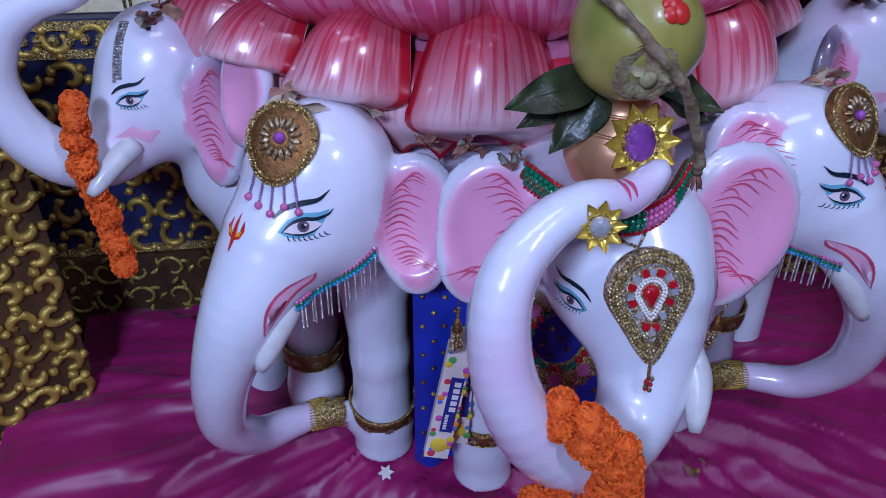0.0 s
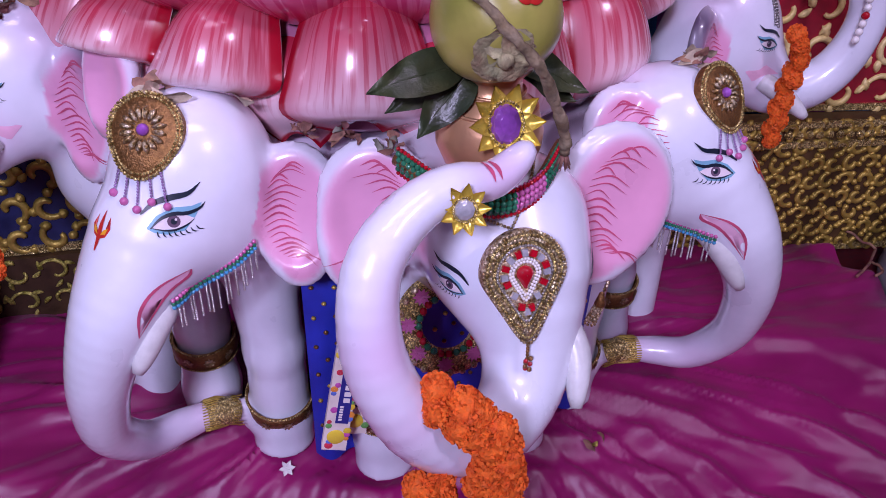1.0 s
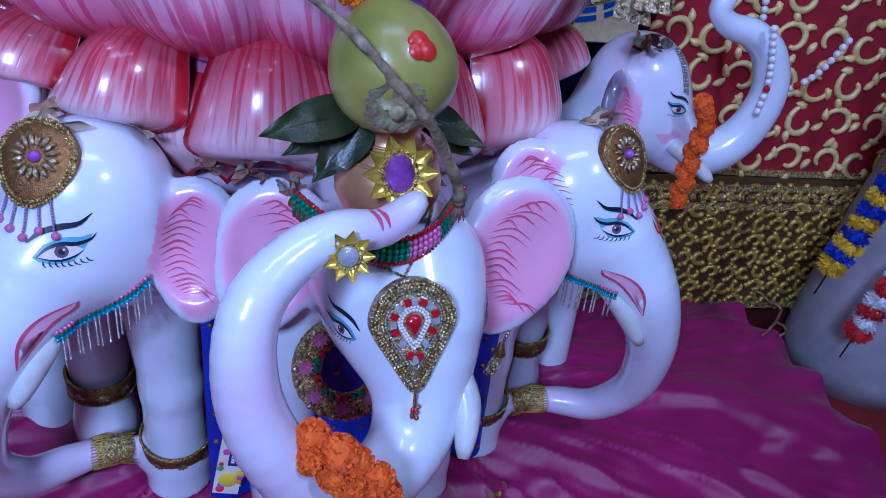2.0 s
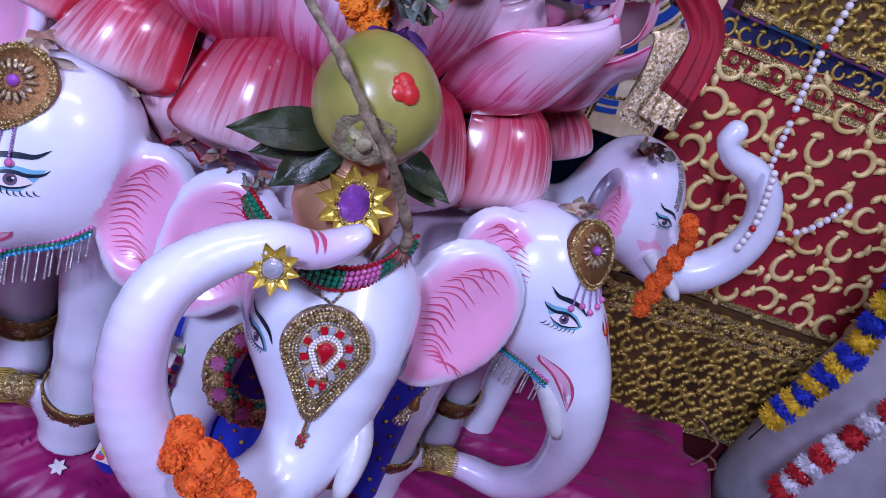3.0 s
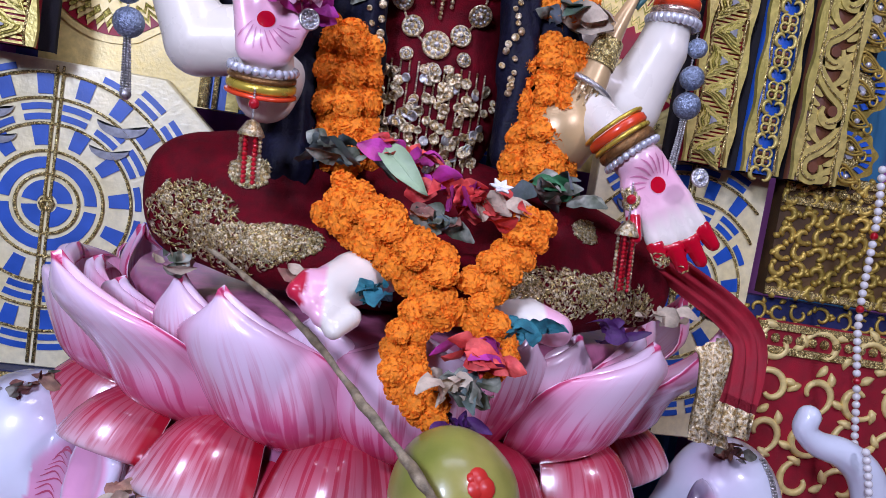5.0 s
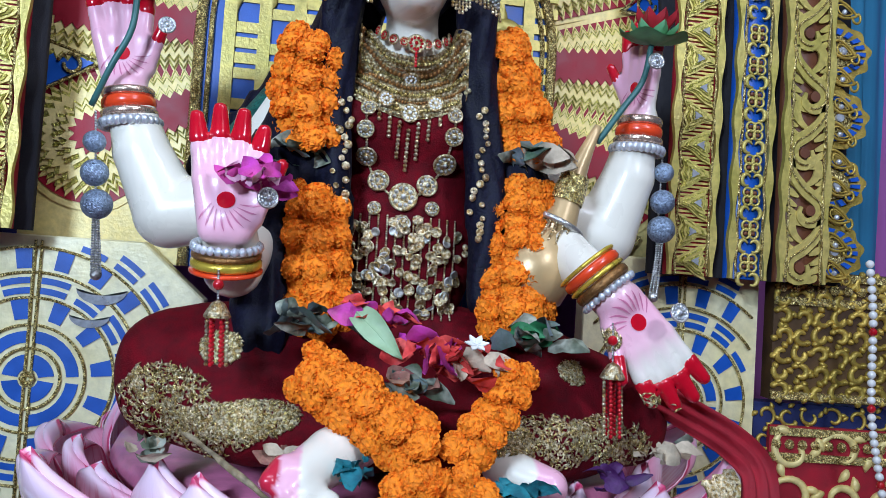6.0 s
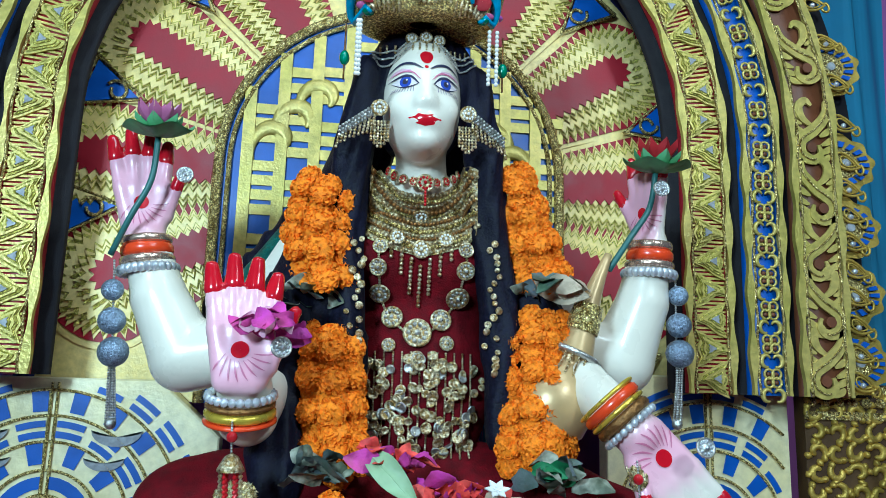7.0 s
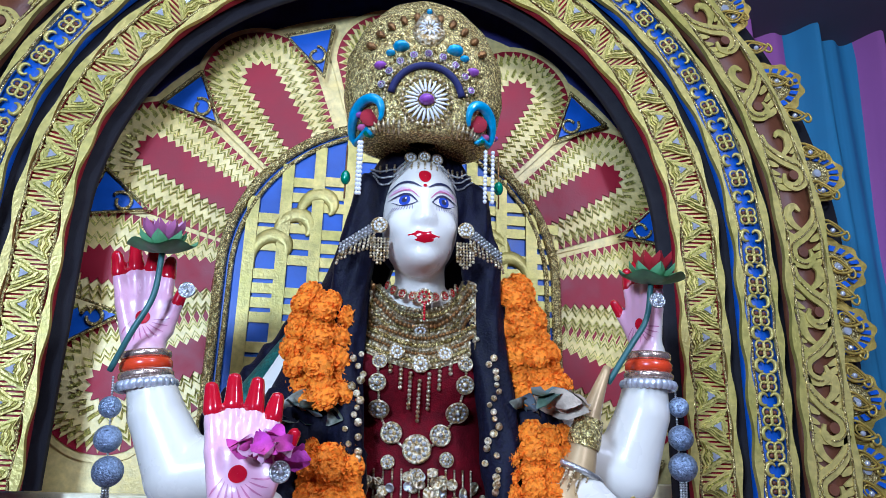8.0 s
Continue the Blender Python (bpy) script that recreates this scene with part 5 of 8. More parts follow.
# paisley fringe with crystals along the outer band
n = int(BAND_LEN / 0.062)
for k in range(n):
    s = (k + 0.5) / n
    g = Geo()
    for w in (1.0, 0.62):
        tear = [(w * (0.024 * math.sin(t) * math.sin(t / 2)) + 0.010 * w * math.cos(t), 0.030 * w * math.cos(t)) for t in np.linspace(0, 2 * math.pi, 18)]
        g.tube(on_band(s, 0.402, tear, 0.008), 0.0032 * w, 6, 0)
    g.tube(on_band(s, 0.402, [(0.016 + 0.012 * math.cos(t), 0.028 + 0.010 * math.sin(t)) for t in np.linspace(-1.5, 2.8, 10)], 0.008), 0.003, 6, 0)
    g.ball(on_band(s, 0.402, [(0.004, -0.004)], 0.006)[0], 0.0065, 8, 5, 1)
    part("paisley", g, [GOLD, CRYSTAL], bands)


# ---- throne side panels with blue slots ----
def sector(g, cx, cz, y, r0, r1, a0, a1, thick=0.004, m=0, n=8, ok=None):
    pts = [(cx + r1 * math.cos(a), y, cz + r1 * math.sin(a)) for a in np.linspace(a0, a1, n)] + [(cx + r0 * math.cos(a), y, cz + r0 * math.sin(a)) for a in np.linspace(a1, a0, n)]
    if ok and not all(ok(p[0], p[2]) for p in pts):
        return
    rows = [[(cx + r * math.cos(a), y - dy, cz + r * math.sin(a)) for a in np.linspace(a0, a1, n)] for r, dy in ((r0, -thick), (r0, 0), (r1, 0), (r1, -thick))]
    g.grid(rows, m, flip=True)


def slotted_panel(x0, x1, z0, z1, y, wheel, name_label, cut=None):
    p = empty("side_panel", ((x0 + x1) / 2, y, z0), name_label, "throne panel", "throne side panels")
    g = Geo()
    out = cut or [(x0, z0), (x0, z1), (x1, z1), (x1, z0)]
    g.plate(out, y, 0.05, 0, 0.004)
    board = part("board", g, CREAMCARD, p, smooth=False)
    wx, wz = wheel
    ok = lambda x, z: x0 + 0.012 < x < x1 - 0.012 and z0 + 0.012 < z < z1 - 0.014 - (0.0 if cut is None else max(0, (x - (x1 - 0.14)) * 0.9))  # noqa: E731
    quarter = math.pi / 2
    for q in range(4):
        for r0, r1, gap in ((0.020, 0.050, 0.14), (0.074, 0.098, 0.08)):
            g = Geo()
            sector(g, wx, wz, y - 0.003, r0, r1, q * quarter + gap, (q + 1) * quarter - gap, ok=ok)
            if g.f:
                part("blue_slot", g, BLUEBOARD, board, smooth=False)
        for ring in range(5):
            r0 = 0.122 + ring * 0.052
            k = 3 + ring
            for i in range(k):
                a0, a1 = q * quarter + quarter * (i + 0.14) / k, q * quarter + quarter * (i + 0.86) / k
                g = Geo()
                if ring % 2:
                    for h in (0, 1):
                        sector(g, wx, wz, y - 0.003, r0 + 0.021 * h, r0 + 0.013 + 0.021 * h, a0, a1, ok=ok)
                else:
                    sector(g, wx, wz, y - 0.003, r0, r0 + 0.041, a0, a0 + (a1 - a0) * 0.55, ok=ok)
                if g.f:
                    part("blue_slot", g, BLUEBOARD, board, smooth=False)
    g = Geo()
    for q in range(8):
        a = q * math.pi / 4
        g.ball((wx + 0.010 * math.cos(a), y - 0.006, wz + 0.010 * math.sin(a)), 0.006, 8, 5)
    part("rosette", g, GLITTER, board)
    g = Geo()
    for r in (0.062, 0.110, 0.166, 0.218, 0.27):
        line = [(wx + r * math.cos(a), y - 0.004, wz + r * math.sin(a)) for a in np.linspace(0, 2 * math.pi, 60)]
        seg = []
        for pnt in line:
            if ok(pnt[0], pnt[2]):
                seg.append(pnt)
            else:
                if len(seg) > 3:
                    g.tube(seg, 0.0032, 6)
                seg = []
        if len(seg) > 3:
            g.tube(seg, 0.0032, 6)
    for x in (wx - 0.006, wx + 0.006):
        g.tube([(x, y - 0.004, z0 + 0.01), (x, y - 0.004, z1 - 0.01)], 0.003, 6)
    part("glitter_lines", g, GLITTER, board, "raised gold glitter outlines")
    for sx in (-1, 1):
        g = Geo()
        cx, cz = wx + sx * 0.13, wz + 0.17
        if ok(cx + sx * 0.06, cz):
            for q, (dx, dz, s) in enumerate(((0, 0.02, 1.0), (-0.02, -0.035, 0.8))):
                pts = [(cx + sx * dx + sx * s * 0.05 * math.cos(t), cz + dz + s * 0.032 * math.sin(t)) for t in np.linspace(math.pi * 1.0, math.pi * 2, 12)]
                pts += [(cx + sx * dx + sx * s * 0.05 * math.cos(t), cz + dz + s * 0.012 * math.sin(t)) for t in np.linspace(math.pi * 2, math.pi, 12)]
                flat(g, [(x, y - 0.007, z) for x, z in (pts if sx > 0 else pts[::-1])], 0.005)
            part("mirror_crescent", g, CRYSTAL, board, "silver mirror foil crescents", smooth=False)
    return p


slotted_panel(-1.10, -0.33, 0.70, 1.345, 1.70, (-0.664, 1.05), "gold panel with bright blue curved slots", [(-1.10, 0.70), (-1.10, 1.345), (-0.459, 1.345), (-0.33, 1.23), (-0.33, 0.70)])
slotted_panel(0.50, 0.93, 0.70, 1.388, 1.66, (0.735, 1.06), "gold panel with blue slots and a mirror crescent")


# ---- brocade panels ----
def filigree(g, width, height, pitch, rad, rng, m=0):
    """Scrolls that fill a rectangle, in (x, z) from its lower left corner, y = 0 facing -y."""
    nx, nz = max(1, round(width / pitch)), max(1, round(height / pitch))
    for i in range(nx):
        for j in range(nz):
            cx, cz = (i + 0.5) * width / nx, (j + 0.5) * height / nz
            sg = 1 if (i + j) % 2 else -1
            ph = rng.uniform(0, 0.7) + (math.pi / 2) * ((i * 3 + j) % 4)
            sc = pitch * 0.46
            pts = [(cx + sg * sc * (1 - 0.14 * t) * math.cos(t + ph), -0.002, cz + sc * (1 - 0.14 * t) * math.sin(t + ph)) for t in np.linspace(0, 5.0, 18)]
            g.tube(pts, [rad * (0.5 + 0.8 * math.sin(math.pi * (0.1 + 0.8 * k / 17))) for k in range(18)], 5, m)
            for q in range(3):
                a = ph + 2.1 * q
                lf = [(cx + sg * sc * (0.75 + 0.5 * t) * math.cos(a + 0.5 * t), -0.002, cz + sc * (0.75 + 0.5 * t) * math.sin(a + 0.5 * t)) for t in np.linspace(0, 1, 6)]
                g.tube(lf, [rad * 1.5 * math.sin(math.pi * (0.1 + 0.85 * k / 5)) for k in range(6)], 5, m)
    return g


def brocade(name, label, origin, along, width, height, board, ornament, pitch, rad, seed, border=True):
    """An upright panel: lower left corner, direction along its foot."""
    d = V(along).normalized()
    mtx = Matrix.Translation(origin) @ Matrix((d, V((0, 0, 1)).cross(d), V((0, 0, 1)))).transposed().to_4x4()
    p = empty(name, origin, label, "decorated panel")
    g = Geo().box((width / 2, 0.025, height / 2), (width, 0.05, height))
    part("board", Geo().join(g, mtx), board, p, smooth=False)
    g = filigree(Geo(), width, height, pitch, rad, random.Random(seed))
    part("scrollwork", Geo().join(g, mtx), ornament, p, "raised gold scrollwork")
    if border:
        g = Geo()
        for z in (0.012, height - 0.012, height - 0.07):
            g.box((width / 2, -0.002, z), (width, 0.012, 0.018))
        n = int(width / 0.03)
        for k in range(n):
            g.ball(((k + 0.5) * width / n, -0.004, height - 0.041), 0.012, 6, 4)
        part("border", Geo().join(g, mtx), GLITTER, p, "gold glitter border strip", smooth=False)
    return p


DARKBLUE = material("dark_and_shaded_blue", (0.012, 0.02, 0.09), 0.5, 0, 0.3, 30, 0.2, 200)
DARKBROWN = material("dark_brown_board", (0.05, 0.022, 0.008), 0.55, 0, 0.3, 30, 0.3, 200, second=(0.09, 0.045, 0.012))
brocade("upper_gold_panel", "olive gold brocade panel beside the throne", (0.95, 1.63, 1.08), (1, -0.15, 0), 0.8, 0.30, DARKBROWN, GOLD, 0.045, 0.0066, 5)
brocade("dark_lattice_panel", "dark panel with wavy gold lattice lines", (0.93, 1.66, 0.84), (1, -0.15, 0), 0.8, 0.23, DARKBLUE, GOLD, 0.055, 0.0040, 6, False)
brocade("red_scroll_panel", "red velvet panel with large gold scrolls", (0.96, 1.64, 0.36), (1, -0.15, 0), 1.0, 0.66, REDVELVET, PALE, 0.115, 0.0075, 7)
brocade("lower_gold_panel", "gold filigree panel along the stage foot", (0.72, 1.60, -0.06), (1, -0.12, 0), 1.2, 0.42, DARKBROWN, GOLD, 0.055, 0.0068, 8)
# board darker than its own blue: shade behind the elephants put into the colour
brocade("left_blue_panel", "blue panel with gold scrolls behind the elephants", (-1.5, 1.66, 0.14), (1, 0, 0), 1.1, 0.56, DARKBLUE, GOLD, 0.075, 0.008, 9)
brocade("left_foot_panel", "grey stone coloured plinth panel", (-1.5, 1.64, -0.10), (1, 0, 0), 1.1, 0.24, DARKBROWN, OLIVE, 0.08, 0.004, 10, False)
brocade("left_gold_wing", "dark gold brocade wing of the throne", (-1.45, 1.02, -0.10), (1, 0.55, 0), 0.72, 0.86, DARKBROWN, GOLD, 0.065, 0.0085, 11)

# ---- ornaments ----
def tree_of(ob):
    me = ob.data
    return BVHTree.FromPolygons([v.co for v in me.vertices], [tuple(p.vertices) for p in me.polygons])


T1, T2, T5, TG = tree_of(E1), tree_of(E2), tree_of(E5), tree_of(IDOL)


def on(tree, p, n, lift):
    """The place on a surface below p against the direction n, and its normal."""
    p, n = V(p), V(n).normalized()
    hit, nor, _, _ = tree.ray_cast(p + n * 0.12, -n)
    if hit is None or (hit - p).length > 0.1:
        hit, nor, _, _ = tree.find_nearest(p)
    if nor.dot(n) < 0:
        nor = -nor
    return hit + nor * lift, nor


def basis(at, normal, up=(0, 0, 1)):
    """Matrix whose x is right, y is up and z is out of the face."""
    n = V(normal).normalized()
    r = V(up).cross(n).normalized()
    return Matrix.Translation(at) @ Matrix((r, n.cross(r), n)).transposed().to_4x4()


def string(g, pts, r, m=0, gap=1.9, seg=6):
    """Beads along a line."""
    pts = [V(p) for p in pts]
    left = 0.0
    for a, b in zip(pts, pts[1:]):
        d = (b - a).length
        while left < d:
            g.ball(a.lerp(b, left / d if d else 0), r, seg, 4, m)
            left += r * gap
        left -= d
    return g


def leafy(n, length, width, m=0, cup=0.15, mtx=None, start=0.0):
    """A rosette of n pointed petals in the plane z = 0."""
    g = Geo()
    for k in range(n):
        a = start + 2 * math.pi * k / n
        R = Matrix.Rotation(a, 4, "Z")
        rows = []
        for j in range(7):
            t = j / 6
            w = width * math.sin(math.pi * (0.12 + 0.88 * t)) if t < 1 else 0.0004
            rows.append([R @ V((length * t, s * w, cup * length * (t * t + 0.5 * s * s))) for s in (-1, -0.5, 0, 0.5, 1)])
        g.grid(rows, m)
        g.grid([[p - V((0, 0, 0.0012)) for p in r] for r in rows], m, flip=True)
    return g if mtx is None else Geo().join(g, mtx)


PINKBEAD = material("pink_bead", (0.62, 0.14, 0.34), 0.2, bump=0, coat=0.5)
PURPLEBEAD = material("mauve_bead", (0.36, 0.22, 0.42), 0.25, 0.3, bump=0)


def forehead_medal(mirror):
    th = empty("forehead_medallion", (0.524 if mirror else -0.334, 1.0, 0.66), "bronze bead medallion with tassels on the elephant's forehead", "medallion", "elephant medallions")
    m = basis(on(T1, (-0.334, 1.005, 0.699), (-0.3, -0.75, 0.5), 0.004)[0], (-0.30, -0.78, 0.5), (0.12, 0, 1))
    fx = (lambda q: flip(q, EAST_FRONT)) if mirror else (lambda q: q)
    out = []
    for k in range(40):
        a = 2 * math.pi * k / 40
        r = 0.050 * (1 + (0.30 * max(0, -math.sin(a)) ** 5))
        out.append((r * math.cos(a), r * math.sin(a)))
    g = Geo()
    rows = [[m @ V((x * s, y * s, h)) for x, y in out] for s, h in ((1, -0.012), (1.0, 0.002), (0.93, 0.006), (0.5, 0.008), (0.02, 0.009))]
    g.grid(rows, closed_u=True)
    plate = part("plate", fx(g), BRONZE, th)
    g = Geo()
    string(g, [m @ V((x, y, 0.004)) for x, y in out + out[:1]], 0.0028)
    string(g, [m @ V((x * 0.9, y * 0.9, 0.006)) for x, y in out + out[:1]], 0.0024)
    part("bead_rim", fx(g), GLITTER, th)
    for k in range(16):
        a = 2 * math.pi * k / 16
        g = Geo()
        pts = [m @ V((r * math.cos(a), r * math.sin(a), 0.0085 + h)) for r, h in ((0.013, 0), (0.018, 0.003), (0.026, 0.003), (0.032, 0))]
        g.tube(pts, [0.001, 0.0034, 0.004, 0.001], 7)
        part("gold_bugle_bead", fx(g), ANTIQUE, plate)
    g = Geo().ball(m @ V((0, 0, 0.010)), 0.0085, 12, 6)
    part("centre_stone", fx(g), GEMP, th)
    for k in range(5):
        x = -0.030 + 0.015 * k
        p = m @ V((x, -0.050 + 0.10 * abs(x), 0.004))
        pts = []
        for j in range(12):
            q = V((p.x - 0.004 * (2 - k) * j / 11, p.y, p.z - (0.046 + 0.006 * ((k * 7) % 3)) * j / 11))
            pts.append(on(T1, q, (-0.3, -0.85, 0.3), 0.0035)[0])
        g = string(Geo(), pts, 0.0021)
        g.ball(pts[-1], 0.0058, 10, 6, 1)
        part("tassel", fx(g), [PURPLEBEAD, PINKBEAD], th)
    return th


def neck_fringe(mirror):
    th = empty("bead_fringe", (0.46 if mirror else -0.27, 1.0, 0.45), "beaded neck band with a silver fringe on the elephant", "bead fringe", "elephant neck fringes")
    fx = (lambda q: flip(q, EAST_FRONT)) if mirror else (lambda q: q)
    base = curve([(-0.335, 0.975, 0.462), (-0.295, 0.985, 0.470), (-0.25, 1.01, 0.487), (-0.212, 1.04, 0.515)], 26)
    base = [on(T1, p, (0.0, -1, 0.0), 0.004)[0] for p in base]
    g = Geo()
    for k, mt in enumerate((0, 1, 2)):
        string(g, [p + V((0, -0.002, 0.006 * k)) for p in base], 0.0036, mt)
    part("band", fx(g), [GEMB, GEMG, PINKBEAD], th, "teal and pink bead band")
    for k in range(15):
        p = base[1 + int(k * 1.65)]
        ln = 0.026 + 0.026 * math.sin(math.pi * (0.15 + 0.7 * k / 14))
        g = string(Geo(), [p + V((0, -0.004, -0.003)), p + V((0, -0.006, -ln))], 0.0021)
        part("strand", fx(g), SILVER, th)
    return th


def anklet(c, r, name_label, tall=0.030, tilt=0.0):
    th = empty("anklet", c, name_label, "anklet", "elephant anklets")
    R = Matrix.Translation(c) @ Matrix.Rotation(tilt, 4, "X")
    g = Geo().lathe([(r, -tall / 2), (r + 0.004, -tall / 2), (r + 0.005, 0), (r + 0.004, tall / 2), (r, tall / 2)], 36, 0, R)
    part("band", g, BRONZE, th)
    g = Geo()
    for z in (-tall / 2, tall / 2):
        string(g, [R @ V((math.cos(a) * (r + 0.004), math.sin(a) * (r + 0.004), z)) for a in np.linspace(0, 2 * math.pi, 50)], 0.0022)
    part("bead_edge", g, GLITTER, th)
    for a in (-2.1, -1.45, -0.8):
        m = R @ basis((math.cos(a) * (r + 0.0055), math.sin(a) * (r + 0.0055), 0), (math.cos(a), math.sin(a), 0))
        part("flower", leafy(8, 0.011, 0.0026, 0, 0.1, m), ANTIQUE, th)
    return th


def trunk_cuff(mirror):
    th = empty("trunk_cuff", (0.51 if mirror else -0.32, 1.1, 0.08), "gold thread cuff round the elephant's trunk", "trunk cuff", "trunk cuffs")
    fx = (lambda q: flip(q, EAST_FRONT)) if mirror else (lambda q: q)
    g = Geo()
    axis = [V(p) for p in curve([(-0.345, 1.098, 0.087), (-0.318, 1.108, 0.082), (-0.292, 1.12, 0.068)], 6)]
    g.tube(axis, [0.028, 0.0285, 0.028, 0.0275, 0.027, 0.025], 20, 0, False)
    part("band", fx(g), GLITTER, th)
    rng = random.Random(3)
    g = Geo()
    for k in range(34):
        a = 2 * math.pi * k / 34
        d = V((0, math.cos(a), math.sin(a)))
        p = axis[-2] + d * 0.026
        g.tube([axis[0] + d * 0.029, axis[2] + d * 0.030, p, p + V((0.012 + 0.014 * rng.random(), 0.004, -0.008)) + d * 0.006 * rng.random()], 0.0012, 4)
    part("fringe", fx(g), GOLD, th)["kind"] = "stuff"
    return th


for mir in (False, True):
    forehead_medal(mir)
    neck_fringe(mir)
    trunk_cuff(mir)
    sx = (lambda x: MIRROR - x + EAST_FRONT[0]) if mir else (lambda x: x)
    anklet((sx(-0.205), 1.135, 0.066), 0.0605, "bronze and gold bead anklet above the elephant's foot", 0.046, 0.25)
    anklet((sx(-0.335), 1.233, 0.155), 0.0565, "bronze and gold bead anklet above the elephant's foot", 0.042, 0.1)
anklet((-0.022, 1.03, 0.10), 0.0535, "gold glitter anklet above the elephant's foot")
anklet((0.25, 1.03, 0.10), 0.0535, "gold glitter anklet above the elephant's foot")


def drop_pendant():
    th = empty("drop_pendant", (0.10, 0.712, 0.595), "large drop shaped bead pendant with red and white stones", "pendant")
    c, n = on(T2, (0.10, 0.72, 0.595), (0.02, -0.96, 0.25), 0.012)
    m = basis(c, (0.02, -0.955, 0.30), (-0.03, 0.2, 1))

    def tear(s):
        out = []
        for k in range(60):
            a = 2 * math.pi * k / 60
            r = 0.054 * s
            y = math.sin(a)
            out.append((r * math.cos(a) * (1 - 0.42 * max(0, -y) ** 1.6), r * y * (1 + 0.72 * max(0, -y) ** 2)))
        return out

    g = Geo()
    rows = [[m @ V((x, y, h)) for x, y in tear(s)] for s, h in ((1, -0.010), (1.01, -0.002), (0.97, 0.003), (0.6, 0.006), (0.02, 0.006))]
    g.grid(rows, closed_u=True)
    plate = part("plate", g, ANTIQUE, th)
    for s, r, mt in ((0.98, 0.0026, ANTIQUE), (0.90, 0.0025, GLITTER), (0.82, 0.0025, ANTIQUE), (0.73, 0.0022, GLITTER), (0.66, 0.002, SILVER), (0.36, 0.0022, PEARL), (0.29, 0.0022, PEARL)):
        t = tear(s)
        part("bead_ring", string(Geo(), [m @ V((x, y, 0.007)) for x, y in t + t[:1]], r), mt, plate)
    t = tear(0.51)
    for k in range(16):
        x, y = t[int(k * 60 / 16)]
        a = math.atan2(y, x)
        g = Geo().box((0, 0, 0), (0.0085, 0.0075, 0.005))
        g.v = [tuple(m @ (V((x, y, 0.009)) + Matrix.Rotation(a, 3, "Z") @ V(p))) for p in g.v]
        part("stone", g, GEMR if k % 2 else CRYSTAL, plate, smooth=False)
    g = Geo()
    g.grid([[m @ V((x, y, h)) for x, y in tear(s)] for s, h in ((0.20, 0.006), (0.19, 0.010), (0.10, 0.013), (0.01, 0.0135))], closed_u=True)
    part("drop_stone", g, GEMR, th, "red glass drop stone")
    tip = m @ V((0, -0.094, 0.004))
    g = string(Geo(), [tip, tip + V((0, -0.003, -0.022))], 0.0026, 0)
    for k in range(7):
        g.ball(tip + V((0.004 * math.cos(k * 2.1), -0.004, -0.020 - 0.003 * k)), 0.0034, 7, 4, k % 2)
    part("tail", g, [BRONZE, GEMR], th)
    top = m @ V((0, 0.055, 0.004))
    for dst in ((-0.025, 0.80, 0.690), (0.150, 0.83, 0.700)):
        pts = [on(T2, V(top).lerp(V(dst), k / 14), (0, -0.85, 0.5), 0.003)[0] for k in range(15)]
        part("chain", string(Geo(), pts, 0.0024), ANTIQUE, th)
    return th


drop_pendant()


def flower_brooch(at, n, petals, size, gem, label, oval=1.0):
    th = empty("flower_brooch", at, label, "brooch", "gold flower brooches")
    m = basis(at, n)
    for k in range(petals):
        g = leafy(1, size, size * 0.26, 0, 0.2, None, 2 * math.pi * k / petals)
        part("petal", Geo().join(g, m), FOIL, th)
    g = Geo().ball((0, 0, 0), size * 0.42, 9, 6, 0, 0.5)
    g.v = [(x, y * oval, z + 0.004) for x, y, z in g.v]
    part("stone", Geo().join(g, m), gem, th, smooth=False)
    ring = [m @ V((size * 0.46 * math.cos(a), size * 0.46 * oval * math.sin(a), 0.005)) for a in np.linspace(0, 2 * math.pi, 40)]
    part("bead_ring", string(Geo(), ring, size * 0.045), GLITTER, th)
    return th


flower_brooch((0.003, 0.682, 0.722), (-0.05, -0.9, 0.4), 9, 0.028, CRYSTAL, "gold flower brooch with a clear stone on the trunk")
flower_brooch((0.081, 0.786, 0.767), (0.0, -0.93, 0.36), 10, 0.046, GEMP, "gold flower brooch with a purple foil stone on the pot", 1.25)


# ---- offering pot, coconut, leaves, branch ----
def brass_pot():
    th = empty("brass_pot", (0.087, 0.855, 0.69), "shiny brass water pot on the elephant's back", "pot")
    mt = Matrix.Translation((0.087, 0.855, 0))
    g = Geo().lathe([(0.001, 0.672), (0.040, 0.672), (0.056, 0.69), (0.067, 0.715), (0.068, 0.735), (0.060, 0.76), (0.044, 0.778), (0.037, 0.788), (0.036, 0.80), (0.050, 0.815), (0.052, 0.818), (0.048, 0.818), (0.034, 0.803), (0.034, 0.79), (0.001, 0.76)], 40, 0, mt)
    part("body", g, BRASS, th)
    g = Geo()
    for z, r in ((0.784, 0.041), (0.764, 0.058)):
        g.tube([(0.087 + r * math.cos(a), 0.855 + r * math.sin(a), z) for a in np.linspace(0, 2 * math.pi, 40)], 0.0022, 6)
    part("collar", g, BRASS, th)
    return th


brass_pot()


